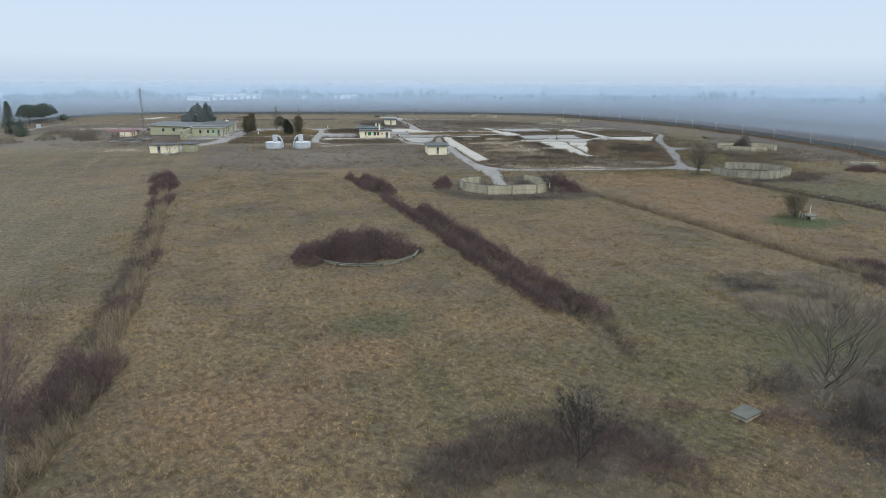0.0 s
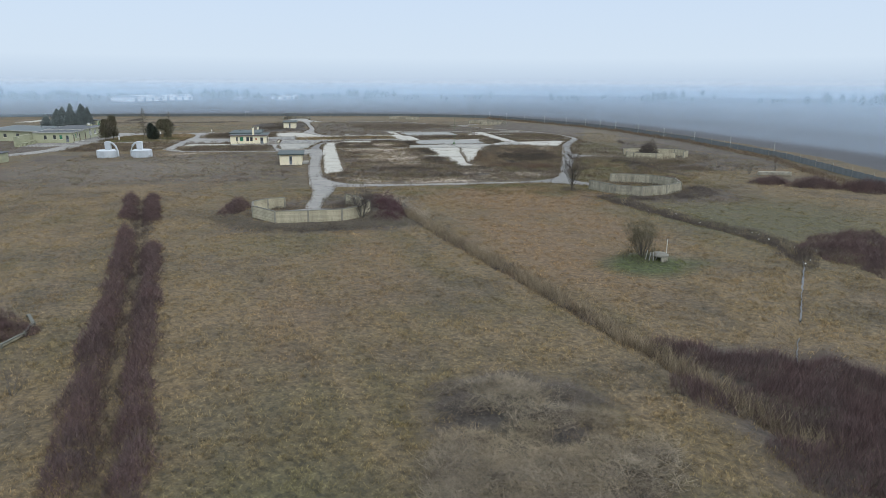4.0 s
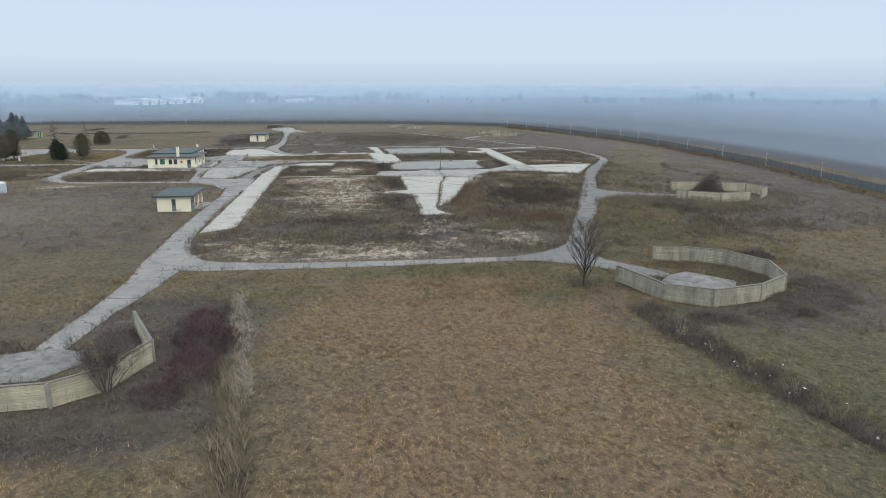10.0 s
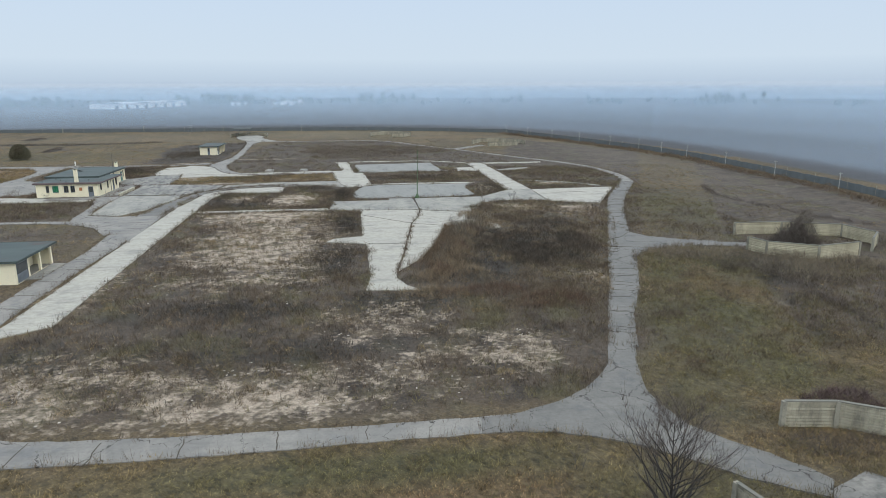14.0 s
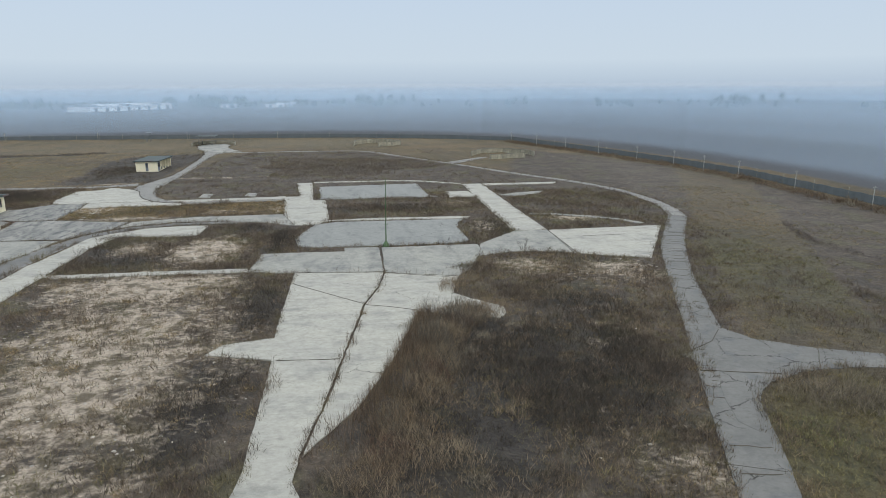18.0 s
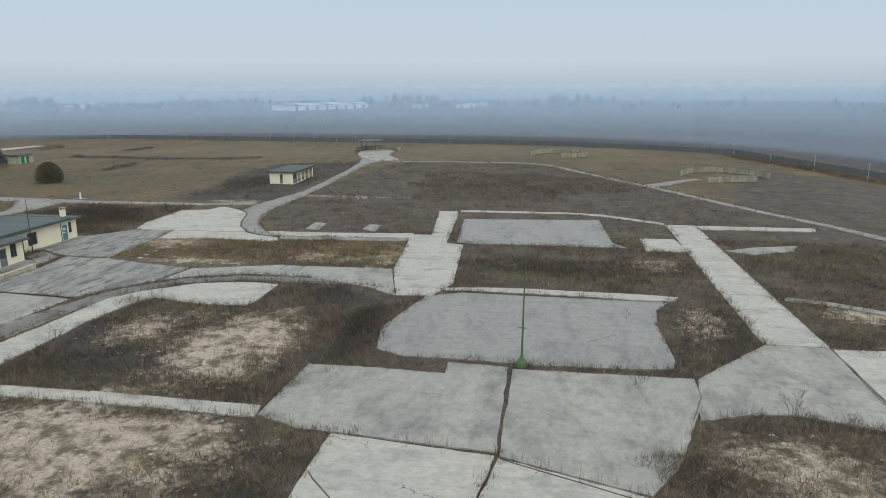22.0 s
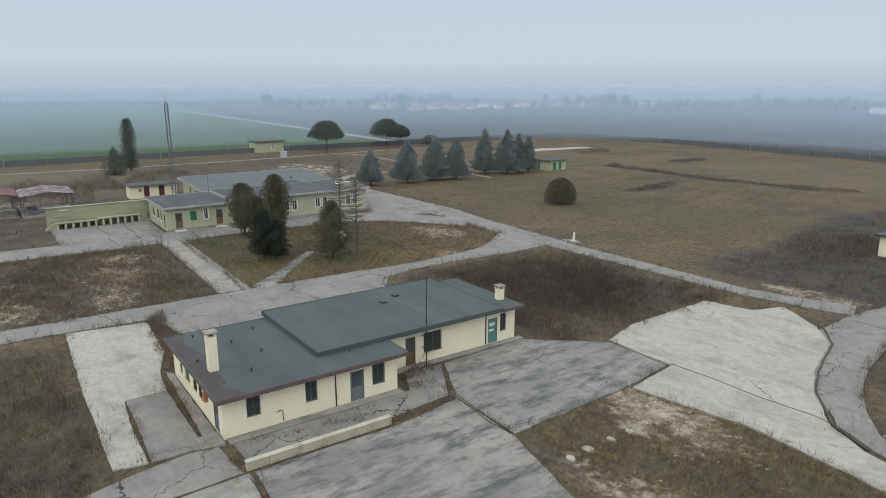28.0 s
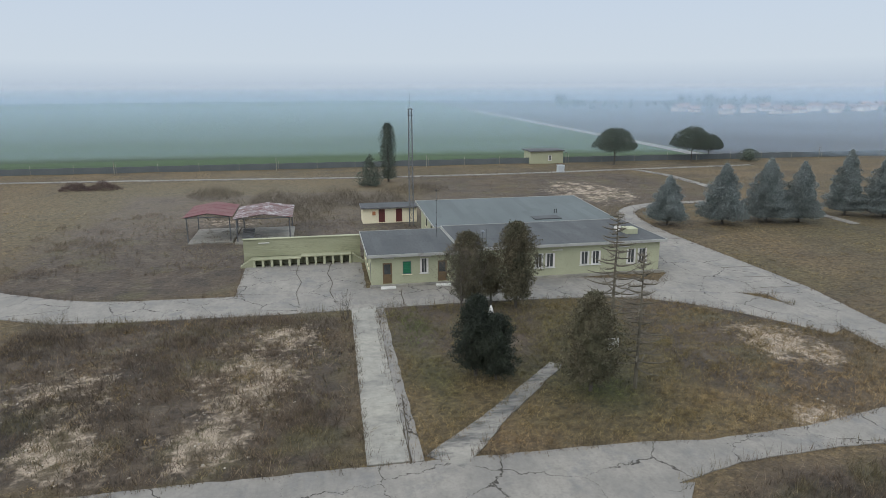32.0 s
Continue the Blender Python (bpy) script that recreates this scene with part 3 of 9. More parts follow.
ROADS.append(("north_road", "pale asphalt road along the meadow", ribbon([(-70, 318.4), (-55, 318.6), (-42, 318), (-30, 317.4), (-18, 316.8), (-8, 316.6), (4, 317), (16, 317.2), (25, 320)], [3.5, 4, 6, 4.4, 4.4, 3.2, 2.8, 2.6, 3.6]), ASPHALT, 0.055))
ROADS.append(("hut_road", "pale cracked asphalt road leading to a shed", ribbon([(34, 297), (30.6, 304.5), (28.2, 312), (28.2, 322), (29.2, 334), (28.6, 350), (27.2, 372), (26.2, 388), (26.4, 400)], [3.2, 3.4, 5.2, 4.8, 2.7, 2.5, 2.4, 4.0, 10]), ASPHALT, 0.047))
ROADS.append(("barracks_road", "broken pale asphalt along the green building", ribbon([(-60, 226), (-52.5, 237), (-48, 246), (-47, 256), (-46.8, 268), (-47, 280), (-46.8, 292), (-45, 303), (-38, 311), (-30, 315.5)], [4.5, 6, 6.5, 6.4, 6.8, 7.0, 7.2, 7.4, 6.4, 5]), ASPHALT, 0.051))
ROADS.append(("loading_yard", "loading yard of cracked concrete slabs", [(-62.2, 261), (-50, 261), (-50, 274.6), (-62.2, 274.8)], ASPHALT, 0.059))
ROADS.append(("side_yard", "grey asphalt yard beside the green building", [(-62, 309), (-49.8, 309), (-44, 304), (-40, 316), (-60, 317.4), (-70, 316.8)], ASPHALT, 0.045))
ROADS.append(("footpath_road", "worn gravel footpath through grass", ribbon([(-15.2, 276.4), (-20, 280.8), (-27.4, 287.6)], [2.6, 1.5, 1.1]), WORN_SLAB, 0.045))
ROADS.append(("west_track", "pale perimeter track in dry grass", ribbon([(-149, 190), (-147, 220), (-144.5, 249), (-141.5, 280), (-140.8, 316), (-143, 347), (-145.5, 386)], 2.4), WORN_SLAB, 0.05))
ROADS.append(("link_track", "pale track curving through rough grass", ribbon([(-143, 350), (-132, 353), (-118, 352.6), (-108, 352)], 2.2), WORN_SLAB, 0.054))
ROADS.append(("far_loop_road", "pale asphalt road behind the firs", ribbon([(-68, 318.4), (-80, 319.4), (-88, 322.5), (-93, 330), (-93, 345), (-88, 352), (-70, 352)], [3.5, 3.2, 3, 2.6, 2.2, 2, 1.6]), ASPHALT, 0.049))
ROADS.append(("hut_lane", "pale lane beside a white hut", ribbon([(-56, 230), (-52, 218), (-55, 206)], [4, 3, 2.4]), ASPHALT, 0.057))
ROADS.append(("launch_spur", "cracked grey asphalt fork into a walled pad", [(73.8, 162.2), (76.4, 162.6), (79.5, 163.8), (82.1, 165.6), (83.9, 167.5), (85.4, 169.7), (87.9, 176.2), (90.2, 175.9), (87.7, 169.4), (86.4, 164.8), (86.5, 162.3), (87.1, 159.4), (88.6, 157.3), (90.2, 155.4), (91.6, 153.5), (92.1, 152.4), (90.9, 151), (89.4, 151.8), (87.4, 153.3), (85.1, 155.5), (83.1, 157.3), (80.4, 158.8), (78, 159.7), (75.7, 160.1), (73.4, 160.2)], GREY_ASPHALT, 0.066))
ROADS.append(("west_fork", "cracked asphalt corner where two roads meet", [(31.4, 181), (32.2, 180.6), (33.0, 173.0), (34.4, 169.1), (37.3, 164.9), (41.7, 162.8), (41, 160.9), (32, 160.9)], ASPHALT, 0.064))
ROADS.append(("hut_fork", "cracked asphalt corner curving round a pale apron", [(25.7, 313.6), (28.2, 309.6), (30.1, 303.2), (32.0, 299.3), (35.0, 295.4), (37.6, 294.0), (40.5, 293.5), (39.6, 294.5), (37.1, 296.3), (35.7, 298.1), (33.4, 302.3), (32.1, 306.5), (31.0, 311.9), (30.4, 316)], ASPHALT, 0.066))
ROADS.append(("east_spur", "cracked asphalt spur to a walled pad", ribbon([(100.8, 207.6), (104, 208.4), (108, 208.6), (113, 207.8), (120, 206.2), (126, 205)], [7, 6.6, 4.2, 2.5, 2.0, 2.2]), GREY_ASPHALT, 0.062))
ROADS.append(("north_spur", "short asphalt spur to a walled pad", ribbon([(99, 351), (104, 357), (112, 366)], [5, 3.4, 2.6]), ASPHALT, 0.056))
ROADS.append(("east_fork", "cracked grey asphalt fork with rounded corners", [(99.6, 203.6), (101.6, 209.4), (105.4, 219.6), (107.8, 226.0), (108.2, 226.2), (106.5, 219.9), (106.4, 216.2), (107.7, 213.4), (111.8, 210.5), (116.4, 208.8), (114.6, 206.5), (109.3, 206.8), (106.8, 206.5), (104.8, 205.5), (102.7, 203.7), (100.9, 201.4), (99.1, 198.1), (98.4, 199.6)], GREY_ASPHALT, 0.070))
PADS = []  # label, outline, material, top
PADS.append(("long tapering concrete apron slab", [(66.6, 191.9), (72.7, 191.4), (71.2, 193.2), (70.2, 196.4), (70.3, 199), (71.5, 206), (72.4, 213), (74.0, 224.6), (74.3, 227.2), (75.9, 233), (76.8, 238.95), (66.4, 240.0), (66.4, 226), (66.5, 219), (62.3, 217.8), (61.3, 215.7), (66.9, 214), (67.1, 206), (67.2, 197.4)], PALE_CONCRETE))
PADS.append(("concrete apron slab with a weedy joint", [(70.5, 199), (74, 205.4), (76.6, 212.8), (78.6, 220.4), (79.6, 224.4), (83.4, 223.2), (87.2, 221.7), (88.1, 222.9), (88.2, 224.8), (85.4, 227.8), (83.8, 229.8), (85.2, 236.1), (76.98, 238.75), (76.08, 233), (74.5, 227.2), (74.2, 224.6), (72.6, 213), (71.7, 206)], PALE_CONCRETE))
PADS.append(("stained concrete slab", [(60.8, 241.5), (61.2, 250), (66.6, 250.2), (72, 249.9), (71.9, 252.1), (76.6, 251.8), (76.8, 239.3), (64, 240.3)], CONCRETE))
PADS.append(("stained concrete slab", [(76.96, 251.5), (90.3, 251.8), (90.3, 248.6), (88.6, 243.4), (87, 239), (85.3, 236.2), (76.96, 238.9)], CONCRETE))
PADS.append(("concrete apron slab", [(90.5, 251.8), (97.2, 259.6), (102.3, 259.6), (102.2, 245), (96, 247), (93, 246.6), (89.4, 245.2)], CONCRETE))
PADS.append(("pale concrete apron slab", [(102.4, 259.5), (120.9, 260.6), (116, 251), (110.8, 241.2), (105.6, 243.3), (102.4, 244.8)], PALE_CONCRETE))
PADS.append(("long concrete strip", [(96.7, 310), (101.1, 310), (102.3, 259.8), (97.2, 259.8), (97, 275)], PALE_CONCRETE))
PADS.append(("smooth blue-grey concrete slab", [(65.6, 253.8), (64.7, 258.9), (66.9, 268.4), (70.3, 270.3), (77.6, 270.1), (88.5, 270.0), (91.2, 270.1), (89.7, 267.4), (89.2, 263.4), (89.3, 259.0), (89.5, 255.0), (89.0, 253.3), (85.9, 252.8), (79.1, 252.5), (75.8, 252.6), (71.6, 252.8), (68.2, 252.7)], BLUE_CONCRETE))
PADS.append(("broken pale concrete edging strip", [(67.8, 271.6), (73.1, 272.5), (77.5, 272.7), (83.1, 272.5), (88.8, 272.4), (92.4, 271.9), (91.7, 270.5), (87.7, 270.4), (82.6, 270.8), (77.6, 271.0), (72.3, 270.9), (68, 270.8)], PALE_CONCRETE))
PADS.append(("pale concrete crossing slab", [(59.2, 297.3), (62.2, 297.4), (60, 316.8), (63.5, 316.6), (65.2, 292.6), (67.6, 291.8), (69, 273.4), (67.6, 268.6), (63.8, 268.4), (61.2, 278)], PALE_CONCRETE))
PADS.append(("smooth blue-grey concrete slab", [(65.2, 310.2), (86.8, 312.2), (87.7, 296.2), (89.4, 293.2), (66.5, 292.8)], BLUE_CONCRETE))
PADS.append(("narrow concrete strip", [(63.8, 316.4), (81.7, 316.8), (87.6, 315.4), (96.5, 309.6), (96.7, 311.2), (87.8, 317.2), (81.7, 318.4), (63.6, 318)], PALE_CONCRETE))
PADS.append(("narrow concrete strip", [(101.2, 309.8), (118.4, 310.2), (117.6, 307.6), (101.2, 307)], PALE_CONCRETE))
PADS.append(("broken concrete strip", [(101.7, 293.5), (105.9, 296), (112, 297.8), (110.6, 294.6), (104.8, 291.6)], CONCRETE))
PADS.append(("small concrete slab", [(91.6, 299.4), (96.4, 299.6), (97.1, 292.2), (91.7, 291.9)], PALE_CONCRETE))
PADS.append(("curved concrete strip", ribbon([(102.8, 273.2), (107, 271.9), (112, 269.2), (116.3, 266), (118.6, 262.4)], 1.3), CONCRETE))
PADS.append(("narrow concrete strip", [(37, 242.8), (48.6, 243), (56, 242.9), (60.6, 242.8), (60.8, 241.2), (49.4, 241.4), (39, 241.3)], PALE_CONCRETE))
PADS.append(("long pale concrete strip", [(33.1, 181.4), (37.6, 184.6), (37.5, 208), (37.4, 240), (37.5, 256), (38.2, 261.5), (39.4, 263.8), (43.2, 262.9), (46.8, 262.5), (49.8, 263), (50.4, 264.5), (50.2, 267), (50.2, 270.2), (46.8, 270.6), (41.4, 269.4), (36.9, 265.7), (34.9, 262.8), (34.5, 259), (34.2, 254), (33.3, 247.6), (33.2, 215)], PALE_CONCRETE))
PADS.append(("pale concrete apron", [(16.6, 294.9), (15.2, 299.7), (14.9, 311), (19.2, 312), (20.5, 315.5), (25.2, 312.5), (27.9, 309.2), (29.8, 303), (31.7, 299), (34.8, 295), (37.4, 293.5), (40.6, 292.6), (41.2, 291.2), (41.0, 289.9), (37, 290.3), (32.2, 290.7), (27.6, 289.9), (23.85, 289.2), (23.05, 294.7)], PALE_CONCRETE))
PADS.append(("small loose concrete slab", [(42.3, 299), (42.1, 304), (44.2, 303.4), (44.6, 298.6)], CONCRETE))
PADS.append(("small loose concrete slab", [(51.1, 299.6), (51, 303.8), (53.1, 303.4), (53.4, 298.6)], CONCRETE))
PADS.append(("concrete kerb strip with weeds", [(37.2, 296.5), (47.4, 296.8), (54.7, 297.6), (59.4, 298.1), (59.6, 295), (54, 294.8), (47.8, 294.2), (40.6, 293.6)], PALE_CONCRETE))
PADS.append(("grey asphalt gutter", [(40.6, 293.3), (47.8, 293.9), (54, 294.5), (60.4, 294.6), (60.2, 292.9), (48.8, 291.8), (41.4, 291.4)], ASPHALT))
PADS.append(("stained concrete forecourt", [(18.8, 263.4), (18.9, 272.8), (18, 278), (24, 277.9), (30, 276.4), (36.9, 275), (36, 269.6), (33.4, 266), (31, 262.4)], WORN_SLAB))
PADS.append(("stained concrete forecourt", [(17.8, 278.1), (12.6, 280.7), (12.2, 289), (17, 294.6), (22.8, 294.5), (23.6, 289), (23.95, 278.0)], WORN_SLAB))
PADS.append(("pale concrete forecourt", [(20.3, 242), (25.2, 240.6), (28.4, 245.8), (29.4, 250), (30.6, 256), (31.1, 262.1), (18.8, 263.1), (19.1, 253)], CONCRETE))
PADS.append(("pale concrete strip", [(36.3, 269.8), (37.2, 274.9), (44.6, 277.3), (46.9, 278.1), (50.1, 278.1), (61, 278.3), (61.6, 276), (63.8, 268.2), (60, 270.8), (52, 273.6), (45, 273.6), (40, 272)], CONCRETE))
PADS.append(("pale concrete slab", [(-11.6, 257.4), (-10.7, 263.9), (-2.5, 263.5), (1.5, 262.3), (5.2, 261.9), (5.3, 259.1), (9.4, 258.8), (14.5, 258.7), (14.1, 256.9), (0.4, 257.0)], PALE_CONCRETE))
PADS.append(("grey asphalt panel in a pale slab", [(5.4, 259.2), (14.5, 258.9), (14.7, 261.9), (5.3, 261.9)], ASPHALT))
PADS.append(("narrow concrete kerb along the wall", [(2.0, 262.6), (14.9, 262.1), (14.9, 262.95), (2.3, 263.0)], CONCRETE))
PADS.append(("straight concrete path", [(-43.8, 272.6), (-44, 275), (-15.6, 274.5), (-15.6, 272)], CONCRETE))
PADS.append(("grey asphalt strip between wall and forecourt", [(15.2, 263.4), (17.9, 263.4), (17.8, 273), (17.3, 277.8), (12.6, 280.4), (12.2, 277.4), (15.2, 276)], ASPHALT))
PADS.append(("round launching pad of broken concrete", [(27.2, 130.2), (27.2, 136), (30.6, 137), (34, 136), (34.6, 133.4), (32.3, 130.4)], PAD_SLAB))
PADS.append(("round launching pad of broken concrete", [(89.8, 149.6), (91.4, 151.6), (94.5, 153), (98.2, 148.4), (96.6, 146.4), (94.4, 144.6), (92.6, 145.2), (90.2, 147.1)], PAD_SLAB))
PADS.append(("bleached concrete slab in rough grass", [(-120, 404), (-114, 430), (-109, 430), (-112, 404)], PALE_CONCRETE))
PADS.append(("pale paving before the shelter", [(22, 399), (17, 411), (14.6, 422), (17, 430), (23, 430), (26.4, 424), (27.4, 413), (31, 404), (34.6, 398.4), (29, 394)], CONCRETE))
PADS.append(("concrete doorstep strip", [(14.35, 263.2), (15.1, 263.2), (15.1, 275.6), (14.35, 275.5)], CONCRETE))
PADS.append(("concrete doorstep strip", [(11.45, 276), (12.1, 276), (12.1, 289.4), (11.45, 289.4)], CONCRETE))
PADS.append(("concrete threshold of the shed", [(27.7, 201.5), (29.3, 201.8), (29.4, 208.8), (27.7, 209)], CONCRETE))
X0, X1, Y0, Y1, CELL = -190, 190, 10, 480, 0.5
GX, GY = np.meshgrid(np.arange(X0, X1, CELL), np.arange(Y0, Y1, CELL), indexing="ij")


def inside(outline, x, y):
    """Which of the points lie in the outline."""
    hit = np.zeros(x.shape, bool)
    for (ax, ay), (bx, by) in zip(outline, outline[1:] + outline[:1]):
        if ay != by:
            hit ^= ((ay > y) != (by > y)) & (x < (bx - ax) * (y - ay) / (by - ay) + ax)
    return hit


def raster(outlines):
    m = np.zeros(GX.shape, bool)
    for o in outlines:
        xs, ys = [p[0] for p in o], [p[1] for p in o]
        i0, i1 = max(0, int((min(xs) - X0) / CELL)), min(GX.shape[0], int((max(xs) - X0) / CELL) + 2)
        j0, j1 = max(0, int((min(ys) - Y0) / CELL)), min(GX.shape[1], int((max(ys) - Y0) / CELL) + 2)
        if i0 < i1 and j0 < j1:
            m[i0:i1, j0:j1] |= inside(o, GX[i0:i1, j0:j1], GY[i0:i1, j0:j1])
    return m


def soften(m, n):
    m = m.astype(np.float32)
    for _ in range(n):
        p = np.pad(m, 1, mode="edge")
        m = (p[:-2, 1:-1] + p[2:, 1:-1] + p[1:-1, :-2] + p[1:-1, 2:] + p[1:-1, 1:-1]) / 5
    return m


def at(mask, x, y):
    """The value of a raster at points of the plan."""
    i = np.clip(((x - X0) / CELL).astype(int), 0, mask.shape[0] - 1)
    j = np.clip(((y - Y0) / CELL).astype(int), 0, mask.shape[1] - 1)
    return mask[i, j]


PAVED = raster([r[2] for r in ROADS] + [p[1] for p in PADS])

# ---- zones of the ground ----
FENCE = [(-168, -60), (-165, 100), (-163, 220), (-162.5, 320), (-160, 440), (-152, 462), (-110, 468), (-25, 463), (30, 460), (72, 456), (110, 442), (135, 427), (150, 382), (162, 340), (167, 310), (168, 250), (162, 195), (146, 140), (128, 60), (110, -60)]
DITCHES = {
    "west_ditch": [(-42, 156), (-32.6, 117), (-27.9, 95), (-24.3, 77), (-22, 64), (-20.8, 56), (-19, 45), (-18.6, 34)],
    "middle_ditch": [(0.5, 152), (4, 136), (8.4, 117), (12.6, 97), (15.8, 80), (18, 69), (19.6, 62), (20.8, 56), (22.7, 46)],
    "reed_ditch": [(42.4, 149), (45.8, 132), (48, 120), (50.3, 107), (52.6, 96.4), (54.4, 88), (56.5, 75), (58.4, 66), (60, 54)],
    "north_ditch": [(112, 190), (108.6, 181), (104.5, 168)],
    "east_ditch": [(83.4, 142.5), (84, 140.5), (84.6, 134), (86.2, 127), (87.8, 118), (90.4, 108), (91.4, 101), (88, 92.6), (81.2, 84.2), (74.6, 75.9), (67.2, 66.8)],
}


def near_line(line, x, y):
    """The distance from points to a line of the plan."""
    best = np.full(x.shape, 1e9)
    for (ax, ay), (bx, by) in zip(line, line[1:]):
        dx, dy = bx - ax, by - ay
        f = np.clip(((x - ax) * dx + (y - ay) * dy) / (dx * dx + dy * dy), 0, 1)
        best = np.minimum(best, np.hypot(x - ax - f * dx, y - ay - f * dy))
    return best


def blobs(spots, x, y):
    """Soft round patches: x, y, half widths and strength."""
    v = np.zeros(x.shape, np.float32)
    for cx, cy, rx, ry, s in spots:
        v = np.maximum(v, s * np.clip(1.35 - np.hypot((x - cx) / rx, (y - cy) / ry), 0, 1))
    return v


scrub_zone = raster([[(34, 165), (82, 164), (88, 172), (104, 216), (128, 268), (127, 300), (113, 325), (75, 392), (36, 392), (30, 345), (32, 305), (42, 298), (60, 297), (60, 291), (40, 290), (24, 290), (25, 279), (45, 279), (37, 262), (38, 184), (32, 178)]])
scrub_zone |= raster([[(-9, 239), (17, 238), (17, 256), (-9, 256)], [(-11, 291), (15, 291), (15, 314), (-9, 314.5)]])
scrub_zone |= raster([[(-44, 244), (-16, 244), (-16, 271), (-44, 271)], [(-120, 232), (-60, 230), (-50, 244), (-52, 260), (-64, 262), (-66, 284), (-90, 290), (-120, 284)]])
scrub_zone |= raster([[(4, 322), (25, 322), (24, 390), (10, 380)], [(-30, 166), (28, 172), (28, 230), (-8, 235), (-44, 232), (-44, 190)]])
scrub_zone |= raster([[(-140, 290), (-96, 290), (-92, 346), (-138, 345)], [(-46, 277), (-34, 276), (-28, 286), (-40, 290)]])
scrub_zone |= raster([[(16, 120), (46, 119), (48, 146), (40, 150), (20, 144)], [(80, 136), (108, 132), (112, 148), (104, 158), (84, 160)], [(108, 190), (136, 188), (142, 214), (122, 216)], [(24, 27), (46, 30), (48, 46), (34, 45), (27, 41)], [(3, 28), (18, 28), (18, 37), (4, 36)], [(-42, 298), (-20, 297), (-17, 306), (-28, 313), (-40, 308)], [(56, 46), (76, 46), (72, 68), (58, 72)]])
scrub_zone = scrub_zone | (raster([[(88, 168), (150, 176), (166, 250), (160, 330), (130, 390), (112, 330), (130, 300), (130, 268), (106, 216)]]) & (GX > 0))
SCRUBBY = soften(scrub_zone, 40) * np.where((GX > 25) & (GX < 61) & (GY > 279.5) & (GY < 291), 0.5, 1.0) * np.where((GX > 100) & (GY > 168 + (GX - 100) * 2.2) & (GX > 88 + (GY - 168) * 0.42), 0.35, 1.0) * np.where((GY < 236) & (GX < 29), 0.55, 1.0) * np.where((GX < -90), 0.55, 1.0) * np.where((GY < 80) & (GX < 22), 0.75, 1.0)
SCRUBBY = SCRUBBY * (1 - 0.8 * soften(raster([[(85, 156), (112, 150), (112, 168), (105, 169), (109, 181), (112, 191), (116, 203), (101, 204), (96, 190), (90, 172)]]), 20))
GRAVEL = blobs([(53, 216, 12, 24, 0.66), (50, 236, 12, 7, 0.8), (53, 253, 5.5, 9, 1.0), (44, 256, 5, 5, 0.6), (43, 171, 9, 7, 0.5), (58, 168, 16, 6, 0.48), (96, 218, 6, 10, 0.22), (92, 199, 6, 6, 0.22), (78, 174, 6, 6, 0.5), (68, 183, 7, 7, 0.42), (72, 172, 6, 5, 0.42), (93, 195, 3, 5, 0.45), (94, 240, 6, 4, 0.7), (104, 236, 8, 6, 0.5), (109, 268.6, 4, 2.5, 0.9), (93.5, 264, 2.5, 5, 0.7), (92, 285, 3, 4, 0.7), (-30, 264.6, 9, 4, 0.62), (-37, 267, 5, 3, 0.6)], GX, GY)
GRAVEL = np.maximum(GRAVEL, blobs([(-20, 263, 4, 3, 0.58), (-20.5, 254.5, 5, 4, 0.55), (-30, 252, 8, 5, 0.4), (-28, 308, 5, 3.5, 0.75), (-16, 302, 2.4, 2.4, 0.5), (28, 287, 6, 3, 0.7), (36, 279, 8, 2, 0.6), (52, 283, 9, 4, 0.5), (59, 284, 2, 6, 0.8), (-110, 325, 16, 9, 0.5), (-70, 222, 10, 8, 0.4), (20, 322, 5, 2, 0.6), (40, 330, 14, 1.5, 0.6), (36, 196, 4, 12, 0.4), (-6, 232, 7, 3, 0.5), (-92, 256, 5, 5, 0.5)], GX, GY))
GREEN = blobs([(66, 157, 16, 2.5, 0.9), (30, 60, 14, 22, 0.3), (12, 44, 16, 14, 0.35), (69, 94.5, 5.5, 4.5, 2.0), (-37, 277.6, 8, 2.4, 1.5), (-29, 289, 16, 14, 0.7), (-28, 278, 8, 2.2, 0.9), (-23, 289.4, 5, 3.4, 1.3), (-33, 284, 5, 4, 0.6), (100, 116, 24, 28, 0.8), (100, 180, 7, 12, 0.9), (112, 196, 10, 8, 0.8), (98, 168, 7, 7, 0.8), (110, 240, 3, 14, 0.6), (118, 236, 8, 16, 0.6), (76, 146, 5, 5, 0.7), (46, 150, 10, 3, 0.6)], GX, GY)
GREEN = np.maximum(GREEN, blobs([(74, 94.6, 4, 2.4, 1.3), (40, 46, 14, 11, 1.0), (29, 53, 8, 10, 0.7), (24, 44, 7, 7, 0.7), (2, 57, 5, 4, 0.9), (22, 36, 4, 4, 0.7), (-6, 60, 14, 20, 0.2), (44, 132, 3, 14, 0.4), (28, 112, 14, 8, 0.5), (90, 165, 6, 8, 0.6), (97, 176, 9, 16, 0.8), (84, 153, 8, 5, 0.8), (110, 205, 12, 14, 0.4), (-40, 284, 10, 6, 0.5), (-60, 350, 40, 20, 0.5), (-20, 345, 30, 24, 0.5), (-10, 328, 6, 5, 0.7), (-48, 322, 12, 6, 0.5), (-36, 339, 5, 4, 0.9), (124, 232, 14, 34, 0.9)], GX, GY))

